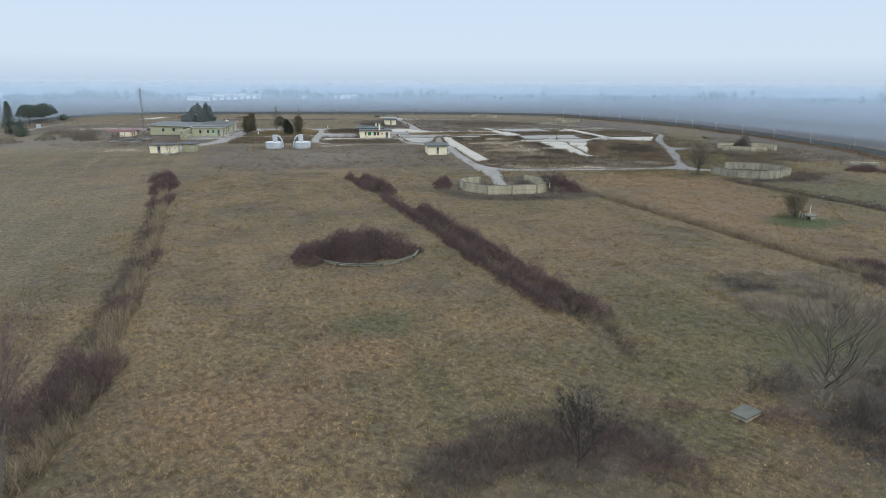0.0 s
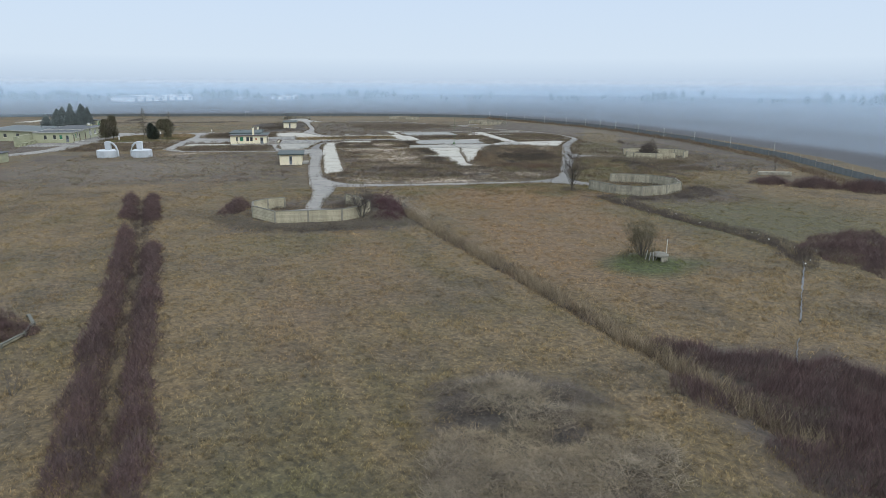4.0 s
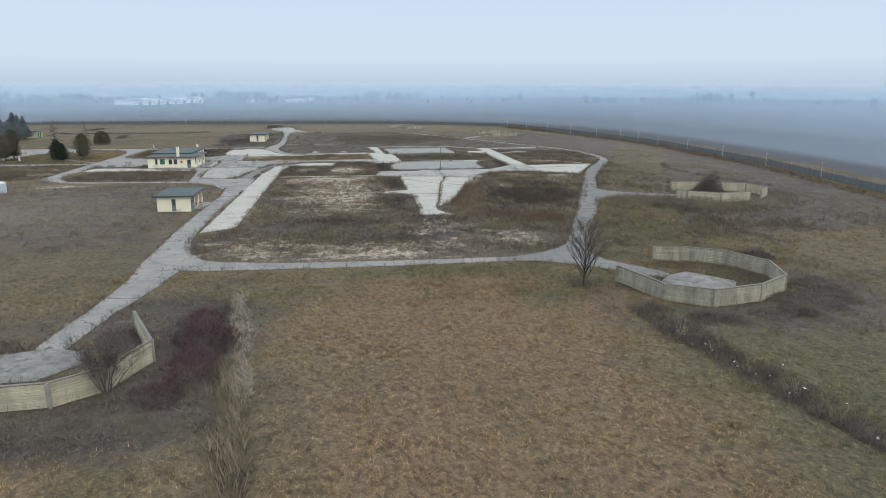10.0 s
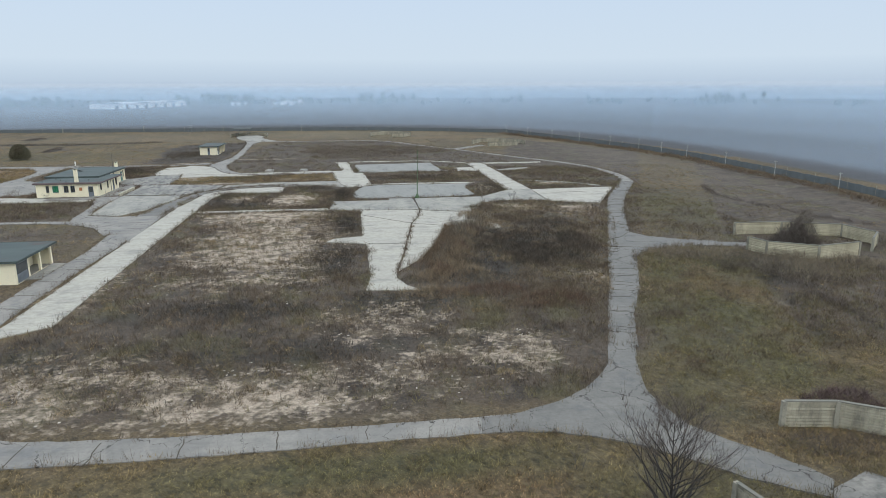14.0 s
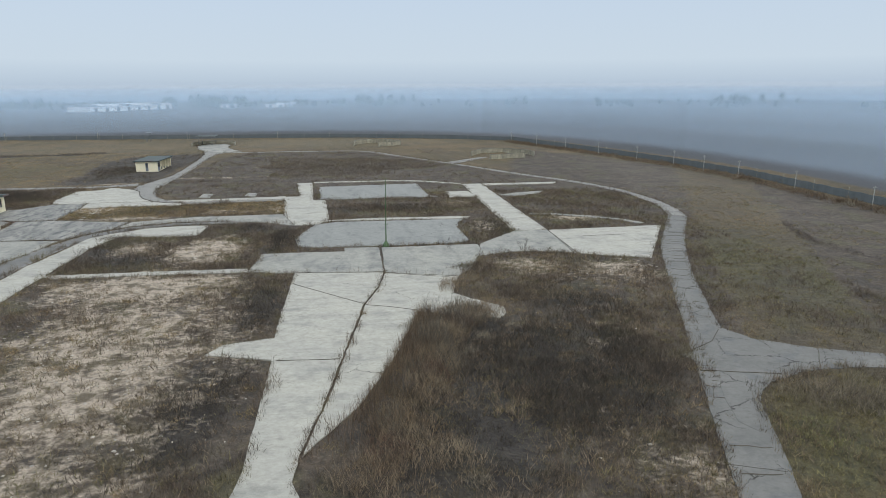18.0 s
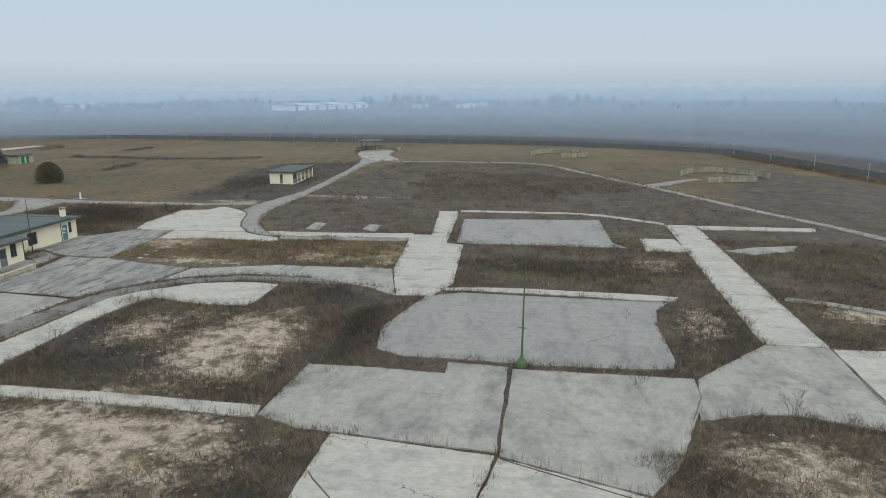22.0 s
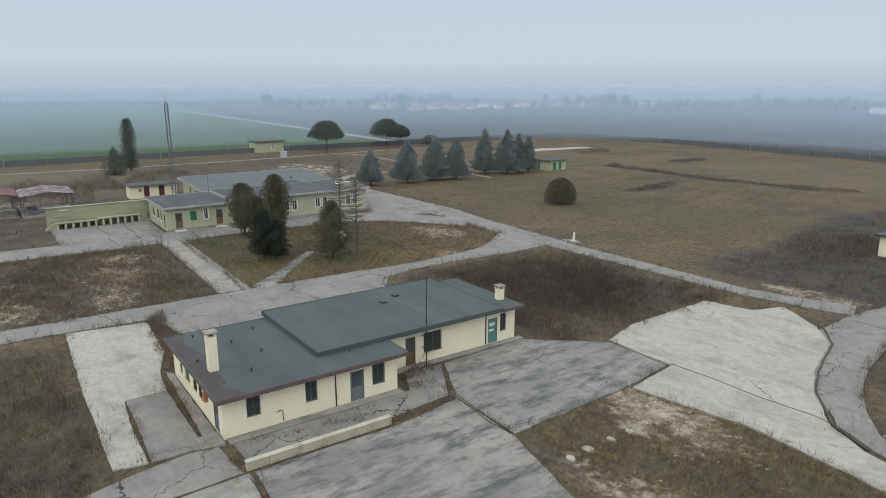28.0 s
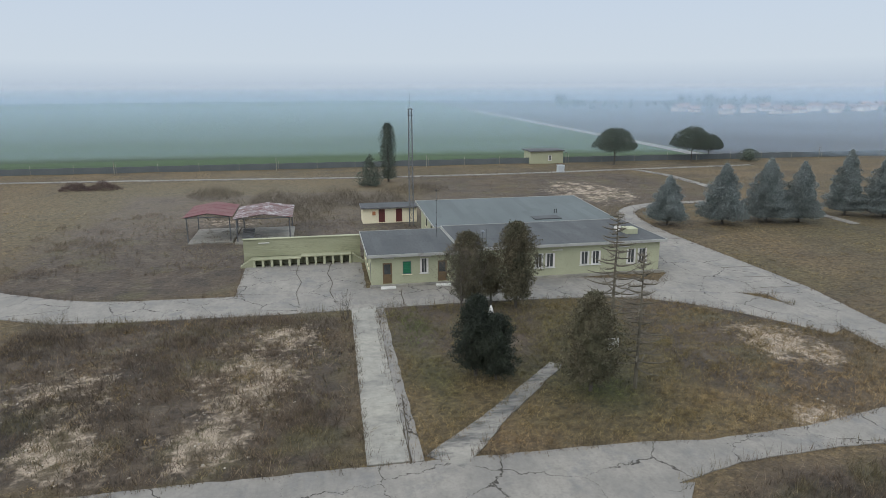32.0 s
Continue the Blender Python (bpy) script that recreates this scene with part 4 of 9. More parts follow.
GREEN = np.maximum(GREEN, blobs([(95, 147.5, 6, 6, 1.0), (88, 139.6, 5, 1.6, 1.4), (96, 139.8, 6, 1.2, 1.2), (103, 197, 3, 5, 1.1), (100, 151, 3, 6, 0.9), (90, 141.5, 4, 3, 0.8), (101, 196, 4, 8, 0.9), (31, 131, 5, 4, 0.6)], GX, GY))
SCRUBBY = SCRUBBY * (1 - 0.7 * soften(raster([[(80, 137), (88, 138), (92, 140), (104, 143), (104, 156), (92, 160), (84, 158)]]), 12))
SCRUBBY = SCRUBBY * (1 - 0.35 * np.clip(blobs([(35, 38, 11, 8, 1.4)], GX, GY), 0, 1))
SHED_SCRUB = soften(raster([[(9, 322.5), (7, 332), (3, 352), (0, 368), (3, 384), (26, 392), (26.5, 340), (26, 322.5)]]), 5)
SCRUBBY = np.maximum(SCRUBBY, 0.9 * SHED_SCRUB)
SCRUBBY = np.maximum(SCRUBBY, blobs([(-66, 393, 8, 2.4, 0.9), (-53, 393, 9, 1.8, 0.9), (-38, 392, 9, 1.8, 0.9), (-22, 394, 10, 1.8, 0.9), (-37.5, 370, 2.4, 8, 0.9), (-66, 421, 3, 7, 0.7), (44, 62, 6, 6, 1.0), (44.5, 55.5, 7, 4.6, 0.8)], GX, GY))
DARK = blobs([(43.6, 64, 5, 4, 1.2), (45, 57, 6, 4, 0.7), (88, 210, 10, 13, 1.1), (80, 198, 6, 6, 0.9), (96, 226, 5, 7, 0.7), (52, 187, 10, 3, 0.8), (70, 188, 8, 4, 0.8), (62.5, 206, 3, 9, 0.9), (64, 228, 2.2, 9, 0.9), (45, 248, 6, 4, 0.8), (40, 254, 3, 6, 0.7), (62.5, 258, 2, 8, 0.9), (58, 267, 5, 3, 0.7), (94, 262, 3, 6, 0.6), (80, 282, 13, 4, 0.5), (2, 303, 11, 10, 0.85), (60, 176, 16, 4, 0.5), (38, 176, 6, 4, 0.5), (112, 194, 8, 6, 0.9), (30, 121, 14, 3, 0.6), (-24, 250, 6, 6, 0.4), (70, 345, 26, 22, 0.3), (-66, 393, 9, 3, 1.0), (-53, 393, 9, 2.2, 1.1), (-40, 392, 9, 2.2, 1.1), (-24, 394, 12, 2.2, 1.0), (-37.5, 370, 3, 9, 1.1), (-66, 421, 4, 8, 0.8), (-30, 350, 16, 8, 0.4), (-55, 345, 10, 6, 0.4), (36, 150, 6, 6, 0.7), (42, 140, 4, 8, 0.9), (33, 34, 8, 6, 0.7)], GX, GY)
DARK = np.maximum(DARK, 0.5 * SHED_SCRUB)
RUSTY = blobs([(-8, 345, 16, 12, 0.35), (68, 140, 16, 18, 1.0), (60, 108, 9, 26, 0.8), (74, 118, 9, 16, 0.8), (-1, 50, 6, 4, 0.8), (-8, 41, 8, 6, 0.8), (0, 70, 6, 3, 0.6), (36, 100, 6, 26, 0.5), (30, 86, 5, 16, 0.4), (108, 232, 5, 24, 0.5), (-12, 332, 12, 6, 0.4), (-22, 300, 9, 8, 0.25), (-36, 278, 7, 2, 0.8), (-20, 282, 5, 4, 0.6), (2, 180, 20, 16, 0.4)], GX, GY)

# where distant haze is painted into the ground colour as a paler tone
HAZE_PALE = blobs([(70, 345, 36, 36, 0.5), (-20, 420, 70, 40, 0.5), (-110, 250, 48, 50, 1.0), (-90, 90, 60, 80, 0.7), (-10, 198, 30, 28, 0.85), (145, 300, 16, 90, 0.5), (60, 430, 60, 26, 0.7)], GX, GY)


def zoned(ob, xy):
    """Tell a mesh in which zones of the plan its corners lie."""
    inner = (xy[:, 0] > -176) & (xy[:, 0] < 180) & (xy[:, 1] > 14) & (xy[:, 1] < 477)
    for name, zone in (("green", GREEN), ("dark", DARK), ("rust", RUSTY), ("haze_pale", HAZE_PALE)):
        a = ob.data.attributes.new(name, "FLOAT", "POINT")
        a.data.foreach_set("value", np.where(inner, at(zone, xy[:, 0], xy[:, 1]), 0).astype(np.float32))
    return ob


# ---- ground ----
inner_x, inner_y = np.arange(-176, 181, 1.5), np.arange(14, 478, 1.5)
grow = np.cumsum(np.geomspace(2, 620, 30))
gx = np.concatenate([-176 - grow[::-1], inner_x, 180 + grow])
gy = np.concatenate([14 - grow[::-1], inner_y, 477 + grow])
PX, PY = np.meshgrid(gx, gy, indexing="ij")


def ripple(x, y):
    """Gentle unevenness, a few centimetres."""
    return (np.sin(x * 0.31 + 1.7 * np.sin(y * 0.13)) * np.sin(y * 0.27 + 1.3 * np.sin(x * 0.17)) * 0.07
            + np.sin(x * 0.9 + y * 0.4) * np.sin(y * 0.83 - x * 0.3) * 0.03)


def ground_z(x, y):
    x, y = np.asarray(x, float), np.asarray(y, float)
    z = ripple(x, y) * (1 - at(NEAR_PAVED, x, y)) - 0.02
    for line in DITCHES.values():
        d = near_line(line, x, y)
        z = z - 0.75 * np.clip(1 - d / 1.6, 0, 1) + 0.12 * np.clip(1 - np.abs(d - 2.6) / 1.2, 0, 1)
    z = z + 0.9 * np.clip(1 - np.hypot((x - 44) / 6, (y - 63) / 5), 0, 1) + 0.8 * np.clip(1 - np.hypot((x - 70) / 5, (y - 97) / 4), 0, 1)
    return np.where((np.abs(x - 2) > 176) | (y < 14) | (y > 478), -0.05, z)


NEAR_PAVED = np.clip(soften(PAVED, 6) * 2.5, 0, 1)
PZ = ground_z(PX, PY)
nx, ny = PX.shape
idx = np.arange(nx * ny).reshape(nx, ny)
quads = np.stack([idx[:-1, :-1], idx[1:, :-1], idx[1:, 1:], idx[:-1, 1:]], -1).reshape(-1, 4)

G = Nodes("winter_ground")
wide, mid, fine, grit = G.noise(0.035, 6), G.noise(0.22, 6), G.noise(1.9, 9), G.noise(7.0, 5)
col = G.value(G.meadow(), 1.02)
soil = G.value(G.scrub(), 0.85)
col = G.mix(G.map(G.math("ADD", G.zone("scrub"), G.math("MULTIPLY", G.math("ADD", mid, wide), 0.6)), 0.7, 1.25), col, soil)
stone = G.mix(G.map(G.noise(0.6, 9, None, 0.62), 0.46, 0.6), G.mix(G.map(G.noise(3.4, 8, None, 0.7), 0.4, 0.62), (0.47, 0.385, 0.285), (0.33, 0.262, 0.19)), (0.125, 0.097, 0.06))
col = G.mix(G.math("MULTIPLY", G.map(G.math("ADD", G.zone("gravel"), G.math("MULTIPLY", G.math("ADD", G.math("ADD", fine, mid), G.noise(0.45, 9)), 1.15)), 1.98, 2.32), G.map(G.zone("gravel"), 0.03, 0.2)), col, stone)
plough = G.mix(G.map(G.noise(0.3, 4, (30.0, 0.9, 4)), 0.4, 0.7), (0.066, 0.066, 0.067), (0.078, 0.077, 0.078))
plough = G.mix(G.map(G.noise(0.006, 3), 0.45, 0.6), plough, (0.06, 0.06, 0.06))
col = G.mix(G.zone("plough"), col, plough)
crop = G.mix(G.map(G.noise(0.35, 3, (1.0, 50.0, 0)), 0.52, 0.6), (0.055, 0.095, 0.035), (0.045, 0.07, 0.03))
col = G.mix(G.zone("crop"), col, crop)
col = G.mix(G.map(G.noise(5.2, 6, None, 0.65), 0.48, 0.66, 0.5), col, G.value(col, 0.5))
GROUND = G.done(col)
gbump = G.n.new("ShaderNodeBump")
gbump.inputs["Strength"].default_value, gbump.inputs["Distance"].default_value = 0.8, 0.3
G.l.new(G.math("ADD", fine, G.math("MULTIPLY", grit, 0.5)), gbump.inputs["Height"])
G.l.new(gbump.outputs[0], G.bsdf.inputs["Normal"])

ground = bulk("ground", np.stack([PX, PY, PZ], -1).reshape(-1, 3), quads, GROUND, "flat winter meadow of dry grass, scrub and gravel", "ground", "structure")
zoned(ground, np.stack([PX.ravel(), PY.ravel()], -1))
verge = (near_line(FENCE, PX, PY) < 13) & (PX > 0)
in_fence = (inside(FENCE, PX, PY) | verge).ravel()
west = ((PX < -163) & (PY < 392 - (PX + 163) * 0.05)).ravel() & ~in_fence
core = ((PX > -176) & (PX < 180) & (PY > 14) & (PY < 477)).ravel()
for name, values in (("scrub", np.where(core, at(SCRUBBY, PX, PY).ravel(), 0)), ("gravel", np.where(core, at(GRAVEL, PX, PY).ravel(), 0)),
                     ("plough", (~in_fence & ~west).astype(float)), ("crop", west.astype(float))):
    a = ground.data.attributes.new(name, "FLOAT", "POINT")
    a.data.foreach_set("value", values.astype(np.float32))

# ---- distance: translucent sheets outside the fence that imitate haze ----
def haze(beyond, top, density, foot):
    """A translucent sheet round the plan, outside the fence, tinted to imitate haze."""
    m = bpy.data.materials.new("mock_haze_sheet")
    m.use_nodes = True
    n, l = m.node_tree.nodes, m.node_tree.links
    n.remove(n["Principled BSDF"])
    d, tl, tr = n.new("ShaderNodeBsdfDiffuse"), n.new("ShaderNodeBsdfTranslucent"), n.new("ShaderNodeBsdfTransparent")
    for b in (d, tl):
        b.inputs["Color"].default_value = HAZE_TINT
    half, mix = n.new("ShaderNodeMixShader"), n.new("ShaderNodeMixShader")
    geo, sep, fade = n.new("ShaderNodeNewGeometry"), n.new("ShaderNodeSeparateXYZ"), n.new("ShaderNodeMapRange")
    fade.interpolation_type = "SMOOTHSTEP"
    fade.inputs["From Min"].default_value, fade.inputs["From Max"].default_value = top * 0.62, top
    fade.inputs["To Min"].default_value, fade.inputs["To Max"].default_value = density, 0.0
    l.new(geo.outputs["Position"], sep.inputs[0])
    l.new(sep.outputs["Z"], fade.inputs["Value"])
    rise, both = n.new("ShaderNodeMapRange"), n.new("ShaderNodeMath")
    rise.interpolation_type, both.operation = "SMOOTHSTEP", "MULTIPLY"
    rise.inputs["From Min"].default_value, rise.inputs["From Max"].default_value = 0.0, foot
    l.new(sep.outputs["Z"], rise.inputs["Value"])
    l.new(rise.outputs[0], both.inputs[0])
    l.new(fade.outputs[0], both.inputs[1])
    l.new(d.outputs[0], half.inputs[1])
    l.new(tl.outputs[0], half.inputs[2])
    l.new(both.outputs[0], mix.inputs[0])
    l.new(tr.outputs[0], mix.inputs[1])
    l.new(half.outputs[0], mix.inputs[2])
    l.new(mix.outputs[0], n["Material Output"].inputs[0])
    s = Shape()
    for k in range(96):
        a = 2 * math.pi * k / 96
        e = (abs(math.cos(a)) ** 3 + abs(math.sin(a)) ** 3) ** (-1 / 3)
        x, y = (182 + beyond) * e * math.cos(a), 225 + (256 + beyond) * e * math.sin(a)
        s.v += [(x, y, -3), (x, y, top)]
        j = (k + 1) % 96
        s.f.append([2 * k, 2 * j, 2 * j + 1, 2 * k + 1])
    return tagged(new("backdrop", s.mesh("backdrop", m)), "translucent sheet imitating grey-blue winter haze over far fields", "haze", "", "structure")


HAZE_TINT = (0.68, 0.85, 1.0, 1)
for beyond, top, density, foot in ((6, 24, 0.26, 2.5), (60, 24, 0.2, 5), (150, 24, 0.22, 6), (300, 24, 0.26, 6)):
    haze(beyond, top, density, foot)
# horizon haze painted into a self-lit ring, paler towards its top
far = bpy.data.materials.new("glowing_painted_horizon")
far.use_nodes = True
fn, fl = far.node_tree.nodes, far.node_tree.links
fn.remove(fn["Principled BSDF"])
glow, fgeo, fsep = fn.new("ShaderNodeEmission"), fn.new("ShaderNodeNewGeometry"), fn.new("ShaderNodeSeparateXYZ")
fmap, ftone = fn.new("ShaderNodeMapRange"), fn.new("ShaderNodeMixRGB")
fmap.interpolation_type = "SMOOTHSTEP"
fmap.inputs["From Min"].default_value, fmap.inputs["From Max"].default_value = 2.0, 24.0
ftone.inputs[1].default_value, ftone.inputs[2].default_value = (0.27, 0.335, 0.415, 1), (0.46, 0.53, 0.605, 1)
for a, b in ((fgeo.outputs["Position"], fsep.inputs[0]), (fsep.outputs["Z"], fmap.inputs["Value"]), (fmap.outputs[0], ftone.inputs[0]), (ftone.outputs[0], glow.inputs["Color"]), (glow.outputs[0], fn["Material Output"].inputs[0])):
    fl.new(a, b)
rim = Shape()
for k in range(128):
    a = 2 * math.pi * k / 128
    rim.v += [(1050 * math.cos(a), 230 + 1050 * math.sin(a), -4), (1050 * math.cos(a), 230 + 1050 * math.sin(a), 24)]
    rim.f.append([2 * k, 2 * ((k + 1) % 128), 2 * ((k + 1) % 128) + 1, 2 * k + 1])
tagged(new("backdrop", rim.mesh("backdrop", far)), "glowing ring painted as pale horizon mist behind everything", "horizon", "", "structure")

# ---- paving laid on the ground ----
for k, (name, label, outline, mat, top) in enumerate(ROADS):
    ob = new("road", Shape().slab(ragged(outline, 0.9, 0.13, k), -0.12, top, 0.04).mesh("road", mat))
    tagged(ob, label, "road", "", "structure")
apron = thing("pavement", "field of old concrete aprons and slabs with weedy joints", "pavement", kind="structure")
for k, (label, outline, mat) in enumerate(PADS):
    small = 0.05 if label.startswith("concrete doorstep") or "threshold" in label or "path" in label else 0.1
    part("slab", Shape().slab(ragged(outline, 0.7, small, 50 + k), -0.12, 0.072 + 0.004 * (k % 5), 0.03), mat, apron, label)

SOIL = material("weedy_joint_soil", (0.06, 0.05, 0.035), (0.09, 0.075, 0.05), 0.6, 6, 0.97, 0.3)
JOINTS = []  # width, line
JOINTS.append((0.12, [(66.6, 235.6), (68.4, 233.6), (71.0, 230.9), (74.3, 227.5)]))
JOINTS.append((0.14, [(74.4, 227.1), (77.0, 226.1), (79.5, 224.8)]))
JOINTS.append((0.12, [(67.3, 213.8), (69.8, 213.6), (72.4, 213.5)]))
JOINTS.append((0.12, [(77.1, 238.6), (80.8, 237.2), (84.2, 235.9)]))
JOINTS.append((0.3, [(25.4, 313.0), (28.0, 309.4), (30.0, 303.1), (31.8, 299.1), (34.9, 295.2), (37.5, 293.8)]))
JOINTS.append((0.1, [(90.3, 251.9), (90.1, 248.6), (89.0, 245.2)]))
JOINTS.append((0.1, [(102.4, 259.8), (101.9, 245.3)]))
JOINTS.append((0.12, [(22.8, 294.9), (26.3, 295.2), (30.0, 295.1), (33.5, 295.5), (35.4, 295.1)]))
JOINTS.append((0.12, [(18.0, 278.0), (22.1, 277.7), (23.8, 277.9)]))
JOINTS.append((0.14, [(19.4, 263.0), (25.5, 262.9), (31.1, 262.4)]))
JOINTS.append((0.12, [(17.6, 278.3), (23.9, 277.8)]))
JOINTS.append((0.1, [(47.9, 275.9), (48.0, 278.7)]))
JOINTS.append((0.1, [(50.4, 275.4), (50.2, 278.2)]))
JOINTS.append((0.1, [(62.0, 299.0), (65.0, 298.7)]))
JOINTS.append((0.12, [(-24.2, 275.1), (-15.4, 274.5)]))
JOINTS.append((0.14, [(-48.9, 278.1), (-44.1, 277.8)]))
JOINTS.append((0.06, [(-62.0, 267.3), (-58, 267.0), (-54, 267.7), (-50, 267.2), (-46, 267.6)]))
JOINTS.append((0.12, [(-61.5, 271.1), (-57, 270.6), (-53, 271.1), (-50, 270.7), (-47.6, 271)]))
JOINTS.append((0.14, [(100.0, 207.6), (102.8, 206.9), (105.7, 206.2)]))
JOINTS.append((0.1, [(111.5, 210.1), (110.4, 208.4), (109.4, 206.9)]))
JOINTS.append((0.1, [(101.5, 211.7), (103.9, 213.2), (105.9, 215.8)]))
JOINTS.append((0.1, [(106.3, 254.6), (112.8, 255.0)]))
for k, (w, line) in enumerate(JOINTS):
    part("joint", Shape().slab(ragged(ribbon(line, w * 0.55), 0.7, 0.05 + w * 0.1, 200 + k), 0.02, 0.1), SOIL, apron, "dark weedy joint between slabs")

# worn cross joints of the roads
joint_rng = random.Random(12)
spine = [(89.4, 176), (91.0, 181), (95, 190), (99, 200.5), (105, 217), (110, 231), (116, 246), (122.5, 259)]
for (ax, ay), (bx, by) in zip(spine, spine[1:]):
    d = math.hypot(bx - ax, by - ay)
    ux, uy = (bx - ax) / d, (by - ay) / d
    for k in range(int(d / 3.1)):
        f, half, skew = (k + joint_rng.uniform(0.2, 0.8)) * 3.1, joint_rng.uniform(0.9, 1.25), joint_rng.uniform(-0.25, 0.25)
        line = [(ax + ux * (f + skew * q + joint_rng.uniform(-0.1, 0.1)) - uy * half * q, ay + uy * (f + skew * q + joint_rng.uniform(-0.1, 0.1)) + ux * half * q) for q in (-1, -0.5, 0.1, 0.6, 1)]
        part("joint", Shape().slab(ragged(ribbon(line, joint_rng.uniform(0.05, 0.11)), 0.35, 0.05, k), 0.0, 0.067), SOIL, apron, "dark worn joint across the road")
for name, label, outline, mat, top in ROADS:
    if name not in ("south_road", "east_road", "west_road", "north_road", "hut_road", "north_east_road", "west_loop_road"):
        continue
    n = len(outline) // 2
    for i in range(1, n - 1):
        if joint_rng.random() < 0.7:
            (ax, ay), (bx, by) = outline[i], outline[2 * n - 1 - i]
            k = joint_rng.uniform(-0.5, 0.5)
            line = [(ax + (bx - ax) * f + joint_rng.uniform(-0.12, 0.12) + k, ay + (by - ay) * f + joint_rng.uniform(-0.12, 0.12) + k) for f in (0.04, 0.3, 0.5, 0.75, 0.96)]
            part("joint", Shape().slab(ragged(ribbon(line, joint_rng.uniform(0.04, 0.09)), 0.4, 0.05, i), 0.0, top + 0.012), SOIL, apron, "dark worn joint across the road")

stream = thing("water", "narrow broken strip of grey water in a ditch", "water", kind="structure")
course = ribbon([(89.6, 95), (88, 92.6), (81.2, 84.2), (74.6, 75.9), (66, 65.4)], 0.02)
course = course[:len(course) // 2]
for k in range(len(course) - 1):
    if k % 7 != 5:
        part("pool", Shape().slab(ragged(ribbon([course[k], course[k + 1]], 0.06 + 0.06 * (k % 3)), 0.4, 0.14, 9 + k), -0.6, -0.42 + 0.003 * (k % 2)), WATER, stream)

spot_rng = random.Random(8)
for x, y in ((27.9, 278.9), (27.8, 280.5), (27.8, 282.5), (27.8, 284.2), (27.7, 285.9), (27.7, 287.5)):
    r = spot_rng.uniform(0.3, 0.42)
    part("stepping_stone", Shape().slab([(x + r * spot_rng.uniform(0.8, 1.15) * math.cos(k * 0.7), y + r * 0.8 * spot_rng.uniform(0.8, 1.15) * math.sin(k * 0.7)) for k in range(9)], -0.1, 0.045, 0.03), PALE_CONCRETE, apron, "small round pale concrete footing")
part("kerb", Shape().slab(ragged(ribbon([(-43.9, 275.4), (-25, 275.05), (-15.5, 274.95)], 0.75), 1.0, 0.1, 91), -0.1, 0.062), ASPHALT, apron, "cracked grey edging beside a path")

# ---- perimeter fence ----
fence = thing("perimeter_fence", "long dark screened fence round the old base", "fence")
walkline = []
for (ax, ay), (bx, by) in zip(FENCE, FENCE[1:]):
    d = math.hypot(bx - ax, by - ay)
    for i in range(max(1, round(d / 10))):
        f = i / max(1, round(d / 10))
        walkline.append((ax + (bx - ax) * f, ay + (by - ay) * f))
walkline.append(FENCE[-1])
pm = Shape().tube([(0, 0, -0.3), (0, 0, 2.2)], [0.06, 0.05], 6).mesh("post", POST_CONCRETE)
panels = {}
for k, (p, q) in enumerate(zip(walkline, walkline[1:])):
    d = round(math.hypot(q[0] - p[0], q[1] - p[1]), 1)
    if d not in panels:
        wave = [(d * i / 12, 0.05 * math.sin(i * 1.9 + d)) for i in range(13)]
        s = Shape().slab([(x, y - 0.02) for x, y in wave] + [(x, y + 0.02) for x, y in wave[::-1]], -0.1, 1.55)
        s.v = [(x, y, z + (0.06 * math.sin(x * 1.3 + d) if z > 1 else 0)) for x, y, z in s.v]
        panels[d] = s.mesh("fence_panel", FENCE_MESH)
    turn = Matrix.Translation((p[0], p[1], 0)) @ Matrix.Rotation(math.atan2(q[1] - p[1], q[0] - p[0]), 4, "Z")
    for name, me, m in (("fence_panel", panels[d], turn), ("fence_post", pm, Matrix.Translation((p[0], p[1], 0)))):
        ob = new(name, me)
        ob.parent, ob.matrix_basis = fence, m


# ---- buildings ----
def wall(parent, axis, c, a0, a1, z0, z1, mat, holes=(), thick=0.25, out=1, name="wall"):
    """A wall in the plane x = c or y = c, its outer face there, with openings cut through it. out: the side it faces."""
    s = Shape()
    lo, hi = (c - thick, c) if out > 0 else (c, c + thick)
    along_ = sorted({a0, a1} | {v for h in holes for v in h[1:3]})
    up_ = sorted({z0, z1} | {v for h in holes for v in h[3:5]})
    known = {}

    def corner(i, j, d):
        if (i, j, d) not in known:
            known[i, j, d] = len(s.v)
            s.v.append((d, along_[i], up_[j]) if axis == "x" else (along_[i], d, up_[j]))
        return known[i, j, d]

    def solid(i, j):
        if not (0 <= i < len(along_) - 1 and 0 <= j < len(up_) - 1):
            return False
        a, z = (along_[i] + along_[i + 1]) / 2, (up_[j] + up_[j + 1]) / 2
        return not any(b0 < a < b1 and h0 < z < h1 for _, b0, b1, h0, h1 in holes)

    for i in range(len(along_) - 1):
        for j in range(len(up_) - 1):
            if solid(i, j):
                ring = ((i, j), (i + 1, j), (i + 1, j + 1), (i, j + 1))
                s.f.append([corner(*p, hi) for p in ring])
                s.f.append([corner(*p, lo) for p in ring[::-1]])
                for k, (di, dj) in enumerate(((0, -1), (1, 0), (0, 1), (-1, 0))):
                    if not solid(i + di, j + dj):
                        p, q = ring[k], ring[(k + 1) % 4]
                        s.f.append([corner(*p, lo), corner(*q, lo), corner(*q, hi), corner(*p, hi)])
    part(name, s, mat, parent)
    for h in holes:
        opening(parent, axis, c, out, *h)


